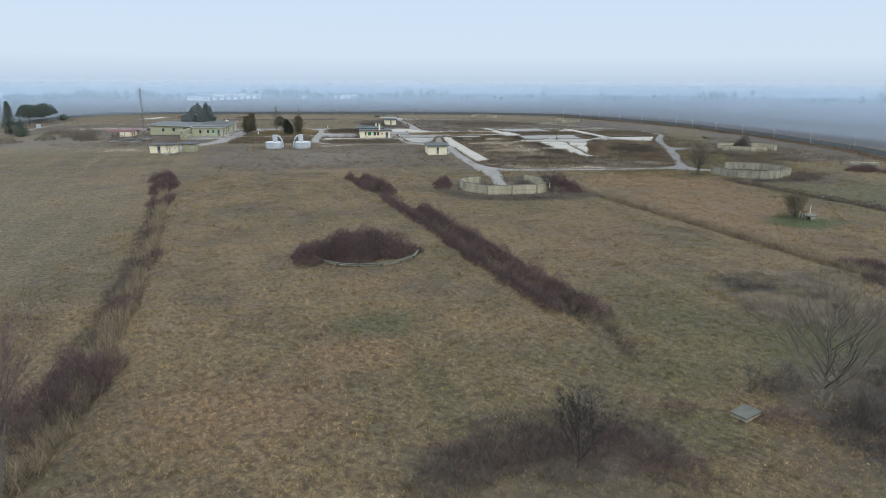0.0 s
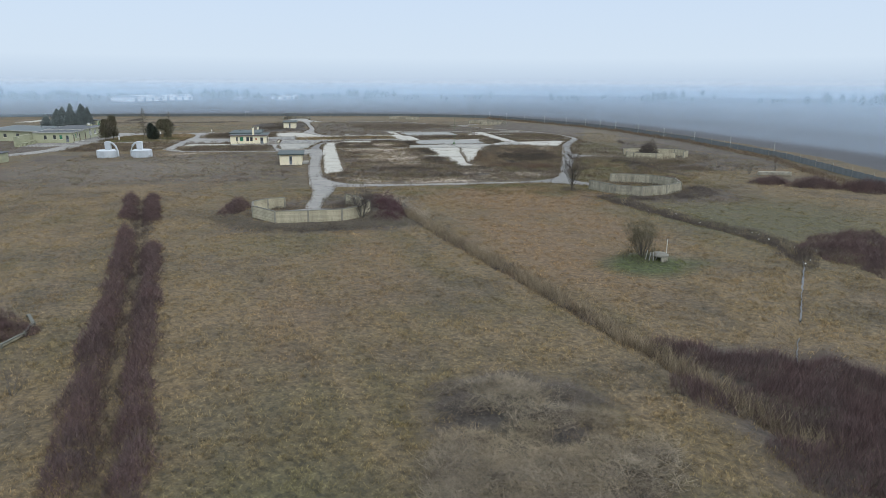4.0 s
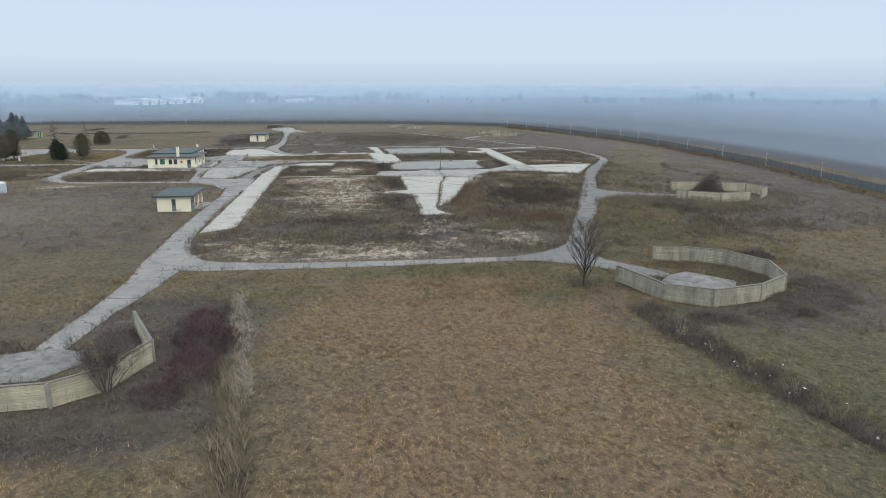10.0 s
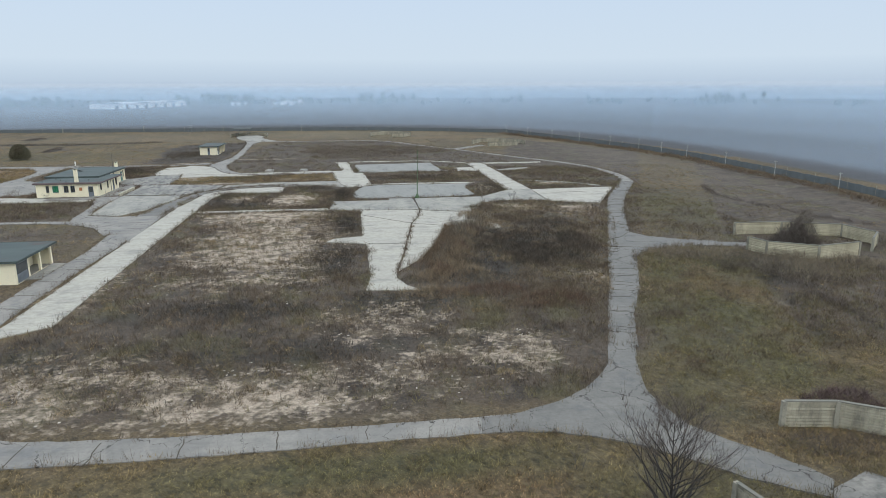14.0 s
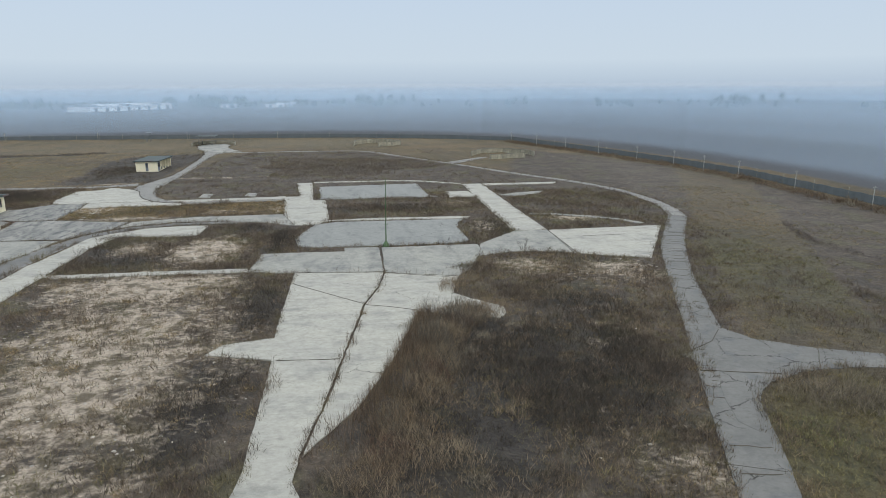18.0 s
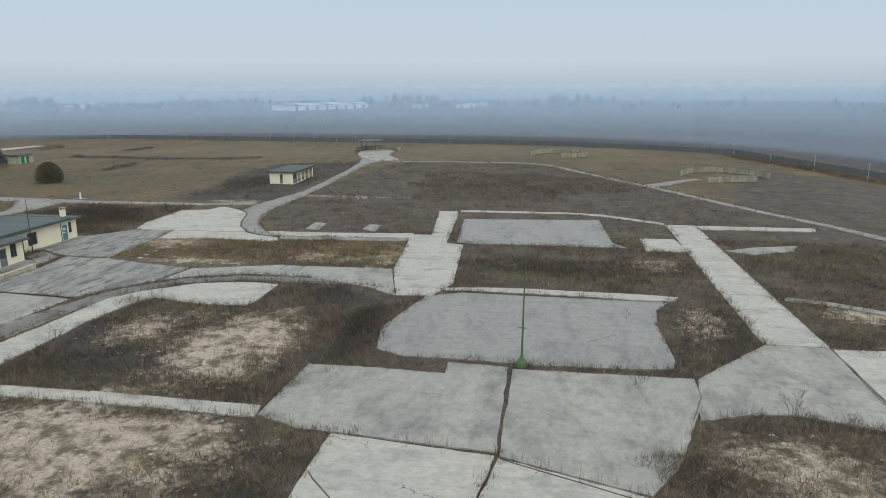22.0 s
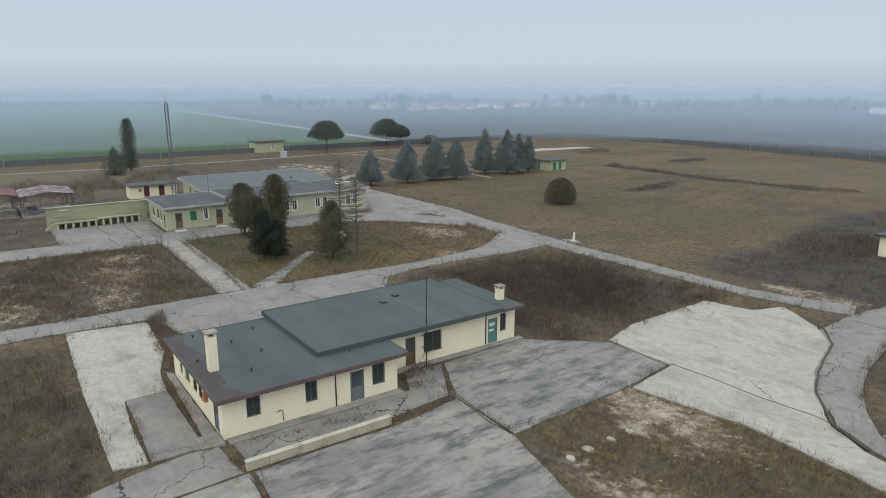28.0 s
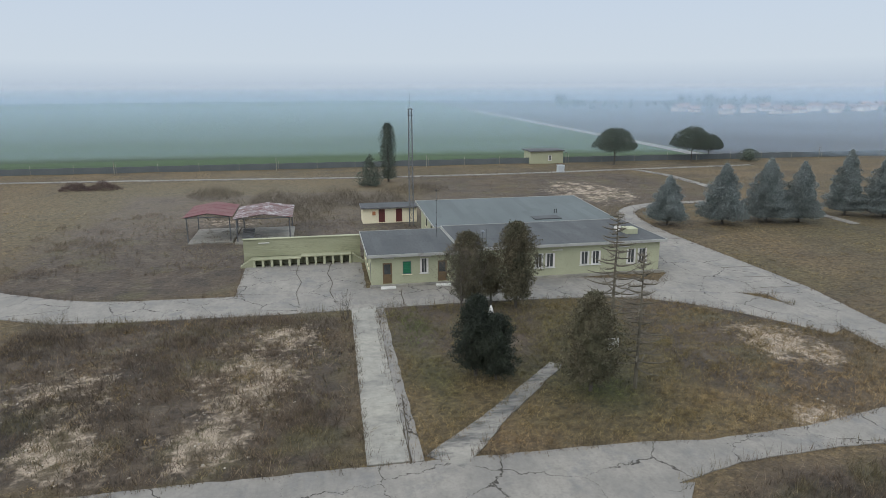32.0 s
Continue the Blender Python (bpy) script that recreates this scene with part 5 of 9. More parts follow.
def opening(parent, axis, c, out, kind, a0, a1, z0, z1):
    """What fills an opening: a barred window, a glazed window, a shutter or a door."""
    def bit(name, b0, b1, h0, h1, d0, d1, mat, under, label="", bevel=0.0):
        lo, hi = sorted((c - out * d0, c - out * d1))
        s = Shape().box(lo, hi, b0, b1, h0, h1) if axis == "x" else Shape().box(b0, b1, lo, hi, h0, h1)
        return part(name, s, mat, under, label, bevel)

    def rim(b0, b1, h0, h1, w, d0, d1, mat, under, name="frame"):
        lo, hi = sorted((c - out * d0, c - out * d1))
        s = Shape()
        for e0, e1, g0, g1 in ((b0, b0 + w, h0, h1), (b1 - w, b1, h0, h1), (b0 + w, b1 - w, h0, h0 + w), (b0 + w, b1 - w, h1 - w, h1)):
            s.box(lo, hi, e0, e1, g0, g1) if axis == "x" else s.box(e0, e1, lo, hi, g0, g1)
        return part(name, s, mat, under)

    w = a1 - a0
    if kind in ("bars", "white", "plain", "shutter"):
        frame_mat = WHITE if kind == "white" else GREY_METAL
        win = rim(a0, a1, z0, z1, 0.07, 0.08, 0.16, frame_mat, parent, "window")
        if kind == "shutter":
            for i in range(7):
                h = z0 + 0.07 + (z1 - z0 - 0.14) * i / 7
                bit("slat", a0 + 0.07, a1 - 0.07, h, h + (z1 - z0 - 0.14) / 7 - 0.015, 0.09, 0.13, GREEN_SHUTTER, win)
        else:
            panes = 2 if kind != "plain" else 1
            for i in range(panes):
                bit("pane", a0 + 0.07 + (w - 0.14) * i / panes + 0.02, a0 + 0.07 + (w - 0.14) * (i + 1) / panes - 0.02, z0 + 0.07, z1 - 0.07, 0.11, 0.13, DARK_GLASS, win)
            if panes == 2:
                bit("mullion", (a0 + a1) / 2 - 0.03, (a0 + a1) / 2 + 0.03, z0 + 0.07, z1 - 0.07, 0.085, 0.15, frame_mat, win)
        bit("sill", a0 - 0.08, a1 + 0.08, z0 - 0.08, z0, -0.1, 0.1, WHITE if kind == "white" else CREAM, win, "", 0.01)
        if kind == "bars":
            n = max(4, round(w / 0.16))
            for i in range(1, n):
                b = a0 + w * i / n
                bit("bar", b - 0.012, b + 0.012, z0 + 0.03, z1 - 0.03, 0.01, 0.035, BARS, win)
            for h in (0.33, 0.66):
                bit("bar", a0 + 0.02, a1 - 0.02, z0 + (z1 - z0) * h - 0.012, z0 + (z1 - z0) * h + 0.012, 0.005, 0.03, BARS, win)
        if kind == "white":
            for b in (a0 - 0.02, a1 - 0.2):
                bit("shutter_leaf", b, b + 0.22, z0 + 0.04, z1 - 0.04, 0.0, 0.05, WHITE, win)
    elif kind == "void":
        bit("doorway_back", a0, a1, z0, z1, 2.2, 2.3, CREAM, parent)
    else:
        mat, glass = {"grey": (GREY_METAL, True), "brown": (BROWN_DOOR, True), "teal": (TEAL, False), "red": (RED_DOOR, False), "green": (GREEN_SHUTTER, False)}[kind]
        door = rim(a0, a1, z0, z1, 0.06, 0.02, 0.14, mat, parent, "door")
        bit("leaf", a0 + 0.06, a1 - 0.06, z0 + 0.02, z1 - 0.06, 0.07, 0.11, mat, door)
        if glass:
            bit("pane", a0 + 0.16, a1 - 0.16, z0 + (z1 - z0) * 0.45, z1 - 0.16, 0.055, 0.068, DARK_GLASS, door)
        bit("handle", a1 - 0.17, a1 - 0.13, z0 + 0.98, z0 + 1.1, 0.01, 0.068, STEEL, door, "steel door handle")
        if kind == "teal":
            bit("notice", a0 + 0.2, a1 - 0.25, z0 + 1.45, z0 + 1.75, 0.06, 0.069, PAPER, door, "faded paper notice")
            bit("notice", a0 + 0.15, a1 - 0.35, z0 + 1.0, z0 + 1.18, 0.06, 0.069, PAPER, door, "faded paper notice")


def roof(parent, x0, x1, y0, y1, z, thick, mat, edge_mat, fall=0.0, name="roof", lip=0.06):
    """A flat felted roof with a fascia round it. fall: how much lower its east side lies."""
    s = Shape().box(x0 + 0.03, x1 - 0.03, y0 + 0.03, y1 - 0.03, z, z + thick)
    s.v = [(x, y, h - fall * (x - x0) / (x1 - x0)) for x, y, h in s.v]
    r = part(name, s, mat, parent)
    for a in ((x0, x0 + 0.06, y0, y1), (x1 - 0.06, x1, y0, y1), (x0 + 0.06, x1 - 0.06, y0, y0 + 0.06), (x0 + 0.06, x1 - 0.06, y1 - 0.06, y1)):
        e = Shape().box(*a, z - lip, z + thick + 0.05)
        e.v = [(x, y, h - fall * (x - x0) / (x1 - x0)) for x, y, h in e.v]
        part("fascia", e, edge_mat, r, "", 0.01)
    rng, rows = random.Random(int(x0 * 3 + y0)), max(1, round((y1 - y0 - 0.14) / 1.05))
    wide = (y1 - y0 - 0.14) / rows
    for i in range(rows):
        y, cut = y0 + 0.07 + i * wide, x0 + (x1 - x0) * rng.uniform(0.25, 0.75)
        for p, q in ((x0 + 0.07, cut), (cut + 0.012, x1 - 0.07)):
            e = Shape().box(p, q, y, y + wide + 0.03, z + thick - 0.01, z + thick + 0.007)
            e.v = [(x, yy, h - fall * (x - x0) / (x1 - x0) + 0.014 * (yy > y + 0.1) * (h > z + thick)) for x, yy, h in e.v]
            part("felt_strip", e, mat, r)
    return r


def chimney(parent, x, y, z0, z1, w):
    c = part("chimney", Shape().box(x - w / 2, x + w / 2, y - w / 2, y + w / 2, z0, z1), CREAM, parent, "cream rendered chimney", 0.015)
    for dx in (-1, 1):
        for dy in (-1, 1):
            part("cap_leg", Shape().box(x + dx * w * 0.4 - 0.06, x + dx * w * 0.4 + 0.06, y + dy * w * 0.4 - 0.06, y + dy * w * 0.4 + 0.06, z1, z1 + 0.22), CREAM, c)
    part("cap", Shape().box(x - w * 0.66, x + w * 0.66, y - w * 0.66, y + w * 0.66, z1 + 0.22, z1 + 0.32), POST_CONCRETE, c, "weathered concrete chimney cap", 0.02)
    part("flue", Shape().box(x - w * 0.25, x + w * 0.25, y - w * 0.25, y + w * 0.25, z1, z1 + 0.2), DARK_GLASS, c)


# long cream building with two wings
control = thing("control_building", "long cream single-storey building with flat dark felt roofs", "building", (8, 276, 0))
wall(control, "x", 14.3, 263.1, 275.45, -0.2, 2.72, CREAM, [("bars", 264.6, 265.5, 1.05, 2.45), ("bars", 268.5, 269.35, 0.95, 2.5), ("grey", 271.75, 272.8, 0.06, 2.25), ("bars", 273.45, 274.45, 0.85, 2.55)])
wall(control, "y", 263.1, 2.95, 14.05, -0.2, 2.72, CREAM, [("bars", 4.55, 5.15, 1.0, 2.35), ("shutter", 5.75, 6.95, 1.0, 2.35), ("bars", 7.9, 8.8, 0.98, 2.3), ("bars", 9.15, 10.0, 0.98, 2.3), ("grey", 12.5, 13.5, 0.06, 2.15)], out=-1)
wall(control, "y", 275.45, 11.4, 14.05, -0.2, 2.72, CREAM)
wall(control, "x", 11.4, 275.45, 288.9, -0.2, 2.85, CREAM, [("brown", 277.95, 278.85, 0.06, 2.33), ("bars", 279.6, 281.3, 0.75, 2.4), ("teal", 286.0, 287.0, 0.08, 2.22), ("bars", 287.3, 287.95, 0.92, 2.45)])
wall(control, "y", 288.9, 2.95, 11.15, -0.2, 2.85, CREAM)
wall(control, "x", 2.7, 263.1, 288.9, -0.2, 2.72, CREAM, [("bars", 266, 267, 1, 2.3), ("bars", 271, 272.2, 1, 2.3), ("bars", 275, 276.2, 1, 2.3), ("bars", 280, 281.2, 1, 2.3)], out=-1)
roof(control, 2.3, 15.0, 262.6, 276.0, 2.72, 0.2, FELT, FASCIA)
roof(control, 1.4, 12.2, 270.4, 287.0, 2.96, 0.26, FELT, FELT)
roof(control, 2.3, 12.1, 287.0, 289.3, 2.86, 0.18, FELT, FASCIA)
part("roof_step", Shape().box(2.6, 11.5, 275.9, 287.0, 2.84, 2.98), FASCIA, control)
for k in range(6):
    part("felt_patch", Shape().slab(ragged([(2.5 + 2.06 * k, 262.72), (4.54 + 2.06 * k, 262.72), (4.54 + 2.06 * k, 263.5 + 0.5 * (k % 3)), (2.5 + 2.06 * k, 263.6 + 0.4 * ((k + 1) % 2))], 0.7, 0.12, 300 + k), 2.9, 2.952), RUSTY_FELT, control, "rust-stained strip of roof felt")
chimney(control, 10.2, 263.9, 2.92, 5.3, 0.62)
chimney(control, 9.7, 288.6, 3.04, 4.0, 0.6)
for y, x, z in ((270.65, 14.33, 2.7), (285.75, 11.43, 2.84)):
    part("drainpipe", Shape().tube([(x, y, 0.1), (x, y, z)], [0.05, 0.05], 6), BARS, control, "dark rain pipe")
for x, y in ((3.5, 264.4), (6.2, 266.4), (4.4, 268.6), (9.0, 267.6), (11.8, 265.9), (12.6, 272.6), (8.4, 263.4)):
    part("roof_vent", Shape().tube([(x, y, 2.9), (x, y, 3.12)], [0.05, 0.05], 6).tube([(x, y, 3.1), (x, y, 3.18)], [0.1, 0.07], 6), BARS, control, "small dark roof vent")
for x, y in ((5.2, 279.6), (4.2, 281.4)):
    part("roof_hatch", Shape().box(x - 0.3, x + 0.3, y - 0.25, y + 0.25, 3.25, 3.36), BARS, control, "small dark roof hatch", 0.02)
part("kick_step", Shape().slab([(13.4, 261.6), (14.9, 261.6), (15, 263), (13.3, 263)], 0, 0.16), CONCRETE, control, "pale concrete doorstep")
part("wall_lamp", Shape().box(14.3, 14.42, 266.3, 267.6, 2.5, 2.58), WHITE, control)
part("sign_board", Shape().box(14.3, 14.33, 266.5, 267.2, 2.2, 2.5), PAPER, control, "blank white sign board")
part("lamp_shade", Shape().box(11.4, 11.6, 277.6, 279.0, 2.52, 2.6), WHITE, control)
part("pipe_stub", Shape().tube([(14.34, 266.9, 0.15), (14.34, 266.9, 0.85), (14.34, 266.7, 0.95), (14.34, 266.5, 0.85)], [0.025] * 4, 5), BARS, control)
hose = thing("hose_cabinet", "faded orange fire hose cabinet on the wall", "cabinet", (11.2, 263, 1.5))
part("cabinet_box", Shape().box(10.9, 11.4, 262.88, 263.08, 1.35, 1.95), ORANGE, hose, "", 0.02)
aerial = thing("antenna_mast", "rusty iron antenna pole with short cross arms", "antenna", (12.1, 279.4, 0))
part("pole", Shape().tube([(12.1, 279.4, 0), (12.1, 279.4, 4), (12.12, 279.42, 7.1)], [0.06, 0.05, 0.03], 6), BARS, aerial, "thin dark iron pole")
for z, a in ((1.0, 0.4), (1.35, -0.5), (1.75, 0.3), (2.4, -0.4), (2.75, 0.5)):
    part("cross_arm", Shape().tube([(12.1, 279.4 - 0.5, z - a * 0.5), (12.1, 279.4 + 0.35, z + a * 0.4)], [0.02, 0.02], 5), BARS, aerial)
low = thing("low_wall", "low cream parapet wall on the forecourt edge", "wall", (18.3, 268, 0))
part("wall_body", Shape().box(18.15, 18.45, 263.1, 272.5, -0.1, 0.5), AGED_CREAM, low, "", 0.015)
part("coping", Shape().box(18.1, 18.5, 263.05, 272.55, 0.5, 0.56), AGED_CREAM, low, "", 0.015)

# small open-fronted sheds
def store_shed(x0, x1, y0, y1, bays, label):
    s = thing("store_shed", label, "shed", ((x0 + x1) / 2, (y0 + y1) / 2, 0), "open-fronted sheds")
    wall(s, "y", y0, x0, x1 - 0.25, -0.2, 2.6, CREAM, [("grey", x0 + 2.4, x0 + 3.1, 0.1, 2.2)], out=-1)
    wall(s, "y", y1, x0, x1 - 0.25, -0.2, 2.6, CREAM)
    wall(s, "x", x0, y0 + 0.25, y1 - 0.25, -0.2, 2.6, CREAM, out=-1)
    holes = [("void", y0 + 0.35 + (y1 - y0 - 0.4) * k / bays, y0 + (y1 - y0 - 0.4) * (k + 1) / bays, 0.0, 2.3) for k in range(bays)]
    holes[0] = ("grey",) + holes[0][1:]
    wall(s, "x", x1, y0, y1, -0.2, 2.6, CREAM, holes)
    roof(s, x0 - 0.5, x1 + 0.6, y0 - 0.5, y1 + 0.4, 2.6, 0.16, FELT, FELT)
    part("floor_slab", Shape().box(x0 + 0.3, x1 - 0.3, y0 + 0.3, y1 - 0.3, -0.1, 0.05), CONCRETE, s)


store_shed(22.2, 27.7, 199.8, 209.2, 3, "small cream shed with open bays and dark roof")
store_shed(16.4, 21.8, 345.2, 358.2, 5, "cream shed with a row of open bays")

# green barracks
barracks = thing("barracks", "long pale green single-storey building with dark roofs", "building", (-56, 292, 0))
wall(barracks, "x", -50.6, 275.2, 284.6, -0.2, 3.45, GREENISH, [("brown", 276.4, 277.4, 0.35, 2.65), ("shutter", 278.55, 279.5, 1.3, 2.75), ("white", 280.45, 281.35, 1.35, 3.0), ("brown", 282.4, 283.4, 0.35, 2.65)])
wall(barracks, "x", -50.6, 284.6, 308.4, -0.2, 3.75, GREENISH, [("brown", 288.2, 289.2, 0.3, 2.7), ("white", 293.4, 294.4, 1.2, 2.85), ("white", 294.65, 295.75, 1.2, 2.85), ("white", 298.75, 299.85, 1.3, 2.87), ("white", 300.1, 301.2, 1.3, 2.87), ("white", 304.4, 305.5, 1.2, 2.9), ("white", 305.75, 306.85, 1.2, 2.9)])
wall(barracks, "y", 275.2, -62, -50.85, -0.2, 3.45, GREENISH, [("bars", -59.5, -58.6, 1.2, 2.6), ("bars", -56.6, -55.7, 1.2, 2.6), ("shutter", -54.6, -53.7, 1.2, 2.6), ("grey", -52.6, -51.7, 0.3, 2.5)], out=-1)
wall(barracks, "y", 308.4, -62, -50.85, -0.2, 3.75, GREENISH)
wall(barracks, "x", -62.25, 275.2, 308.4, -0.2, 3.45, GREENISH, out=-1)
roof(barracks, -62.6, -50.0, 274.7, 284.9, 3.45, 0.22, FELT_OLD, TRIM_GREY)
roof(barracks, -62.6, -50.0, 284.9, 309.0, 3.72, 0.22, FELT_OLD, TRIM_GREY)
part("plinth", Shape().box(-50.6, -50.2, 275.0, 309.0, -0.1, 0.28), CONCRETE, barracks, "pale concrete plinth")
for y in (276.9, 282.9):
    part("doorstep", Shape().box(-50.2, -49.5, y - 0.8, y + 0.8, -0.05, 0.2), WHITE, barracks, "white stone doorstep", 0.02)
for y in (277, 281, 289.4, 296, 304):
    part("wall_lamp", Shape().box(-50.6, -50.45, y - 0.6, y + 0.6, 3.15, 3.22), WHITE, barracks)
for y, h in ((288.4, 3.0), (290.6, 2.2)):
    part("vent_pipe", Shape().tube([(-53, y, 3.9), (-53, y, 3.9 + h * 0.5)], [0.06, 0.06], 6), STEEL, barracks)
part("parapet_box", Shape().box(-55, -53.4, 305.6, 307, 3.94, 4.6), GREENISH, barracks, "small rendered roof box", 0.02)
dish = thing("satellite_dish", "white satellite dish on the roof edge", "antenna", (-54.2, 304.8, 3.94))
part("mount", Shape().tube([(-54.2, 304.8, 3.9), (-54.2, 304.8, 4.5)], [0.03, 0.03], 6), STEEL, dish)
bowl = Shape()
for r in range(4):
    bowl.v += [(0.14 * r * math.cos(a * math.pi / 6), 0.14 * r * math.sin(a * math.pi / 6), 0.05 * r * r * 0.5) for a in range(12)]
for r in range(3):
    bowl.f += [[r * 12 + a, r * 12 + (a + 1) % 12, (r + 1) * 12 + (a + 1) % 12, (r + 1) * 12 + a] for a in range(12)]
part("bowl", bowl.turned(pose(-54.1, 304.8, 4.6, 60, 0, 40)), WHITE, dish, "white dish bowl")

hall = thing("mess_hall", "green hall with a broad dark sheet roof", "building", (-72, 297, 0))
wall(hall, "x", -65.2, 285.2, 309.2, -0.2, 3.25, GREENISH, [("shutter", 287.1, 288.05, 2.1, 2.9), ("shutter", 288.6, 289.45, 2.1, 2.9), ("bars", 296, 297, 1.2, 2.6)])
wall(hall, "y", 285.2, -80.5, -65.45, -0.2, 3.25, GREENISH, [("brown", -67.8, -66.8, 0.2, 2.6), ("bars", -72, -71, 1.3, 2.6), ("bars", -76, -75, 1.3, 2.6)], out=-1)
wall(hall, "y", 309.2, -80.5, -65.45, -0.2, 3.25, GREENISH)
wall(hall, "x", -80.5, 285.45, 308.95, -0.2, 3.25, GREENISH, out=-1)
roof(hall, -81.2, -64.6, 284.4, 309.8, 3.95, 0.18, FELT_TEAL, TRIM_GREY, 0.75)
for side, y in ((-1, 285.2), (1, 309.2)):
    g = Shape().slab([(-80.5, y), (-65.2, y), (-65.2, y - side * 0.25), (-80.5, y - side * 0.25)], 3.25, 3.94)
    g.v = [(x, yy, z if z < 3.3 else 3.94 - 0.72 * (x + 81.2) / 16.6) for x, yy, z in g.v]
    part("gable", g, GREENISH, hall)
part("rooflight", Shape().box(-68.5, -66.4, 298.6, 302.4, 3.2, 3.6), FELT_OLD, hall)
for y in (302.6, 302.9):
    part("roof_vent", Shape().tube([(-70, y, 3.6), (-70, y, 4.2)], [0.06, 0.06], 6), BARS, hall)

# loading dock
dock = thing("loading_dock", "mossy green retaining wall with a row of bays", "wall", (-62.5, 268, 0))
part("back_wall", Shape().box(-63.2, -62.78, 260.8, 274.8, -0.1, 3.15), MOSSY_GREEN, dock, "", 0.03)
for k in range(9):
    part("plank", Shape().box(-62.78, -62.7 + 0.008 * (k % 2), 260.82, 274.78, 1.1 + 0.226 * k, 1.31 + 0.226 * k), MOSSY_GREEN, dock)
part("coping", Shape().box(-63.3, -62.6, 260.7, 274.9, 3.15, 3.25), MOSSY_GREEN, dock, "", 0.02)
for y0, y1, top in ((261.9, 267.6, 1.0), (267.6, 273.6, 1.2)):
    part("shelf", Shape().box(-62.7, -61.4, y0, y1, top - 0.14, top + 0.02), MOSSY_GREEN, dock, "", 0.02)
for k in range(12):
    y = 261.9 + 11.4 * k / 11
    part("pier", Shape().box(-62.7, -61.45, y, y + 0.3, -0.05, 0.86 if y + 0.3 < 267.6 else 1.06), GREENISH, dock, "", 0.02)
for k in range(6):
    part("stair_step", Shape().box(-62.6, -61.6, 273.7 + 0.24 * k, 273.94 + 0.24 * k, -0.05, 1.1 - 0.18 * k), MOSSY_GREEN, dock)
    part("stair_step", Shape().box(-62.6, -61.6, 261.65 - 0.24 * k, 261.89 - 0.24 * k, -0.05, 1.0 - 0.16 * k), MOSSY_GREEN, dock)
part("lamp_tube", Shape().box(-62.7, -62.55, 262.6, 263.9, 2.7, 2.8), WHITE, dock)


def canopy(x0, x1, y0, y1, z, mat, label):
    c = thing("canopy", label, "shelter", ((x0 + x1) / 2, (y0 + y1) / 2, 0))
    mid_y = (y0 + y1) / 2
    for x in (x0 + 0.15, x1 - 0.15):
        for y in (y0 + 0.15, y1 - 0.15):
            part("post", Shape().tube([(x, y, -0.1), (x, y, z)], [0.09, 0.09], 6), STEEL, c, "dark steel post")
        part("tie_beam", Shape().box(x - 0.05, x + 0.05, y0, y1, z - 0.12, z), STEEL, c)
    for y in (y0, mid_y, y1):
        part("purlin", Shape().box(x0 - 0.2, x1 + 0.2, y - 0.05, y + 0.05, z - 0.1 + 0.5 * (y == mid_y), z - 0.01 + 0.5 * (y == mid_y)), STEEL, c)
    for x in (x0 + 0.15, x1 - 0.15):
        for side in (y0, y1):
            part("rafter", Shape().tube([(x, side, z - 0.04), (x, mid_y, z + 0.46)], [0.05, 0.05], 5), STEEL, c)
    n = 8
    for side in (0, 1):
        for k in range(n):
            a, b = x0 - 0.3 + (x1 - x0 + 0.6) * k / n, x0 - 0.3 + (x1 - x0 + 0.6) * (k + 1) / n - 0.02
            ya, yb = (y0 - 0.3, mid_y) if side == 0 else (mid_y, y1 + 0.3)
            s = Shape().box(a, b, ya, yb, z, z + 0.05 + 0.01 * (k % 2))
            s.v = [(x, y, h + 0.55 * (1 - abs(y - mid_y) / ((y1 - y0) / 2 + 0.3))) for x, y, h in s.v]
            part("roof_sheet", s, mat, c)
    return c


can = canopy(-84.5, -75.0, 258.6, 266.0, 3.5, RUST, "open steel canopy with a rusty flaking sheet roof")
part("floor_slab", Shape().box(-84.5, -74.6, 258.4, 266.2, -0.1, 0.3), CONCRETE, can)
for k in range(6):
    part("stair_tread", Shape().box(-76.6 - 0.5 * k, -76.1 - 0.5 * k, 259.2, 260.8, 0.3 + 0.17 * k, 0.47 + 0.17 * k), STEEL, can, "pale steel stair tread")
for z in (0.7, 1.05, 1.35):
    part("rail", Shape().tube([(-75, 258.7, z), (-75, 261.2, z), (-73.6, 263.6, z - 0.6)], [0.03] * 3, 5), STEEL, can, "pale blue steel railing")
can = canopy(-86, -76.6, 251.8, 257.8, 3.6, RED_RUST, "open steel canopy with a dark red sheet roof")
part("floor_slab", Shape().box(-86, -76, 252, 258, -0.1, 0.12), CONCRETE, can)

latrine = thing("outbuilding", "small cream outbuilding with dark red doors", "building", (-87, 281, 0))
wall(latrine, "x", -85.8, 276.7, 285.3, -0.2, 2.4, CREAM, [("red", 279.2, 280.2, 0.1, 2.2), ("red", 281.95, 282.95, 0.1, 2.2)])
wall(latrine, "y", 276.7, -89.5, -86.05, -0.2, 2.4, CREAM, out=-1)
wall(latrine, "y", 285.3, -89.5, -86.05, -0.2, 2.4, CREAM)
wall(latrine, "x", -89.5, 276.95, 285.05, -0.2, 2.4, CREAM, out=-1)
roof(latrine, -89.9, -85.3, 276.4, 285.6, 2.4, 0.14, FELT_OLD, STEEL)
part("fire_box", Shape().box(-85.8, -85.6, 278.2, 278.7, 1.3, 1.9), ORANGE, latrine, "orange fire box")

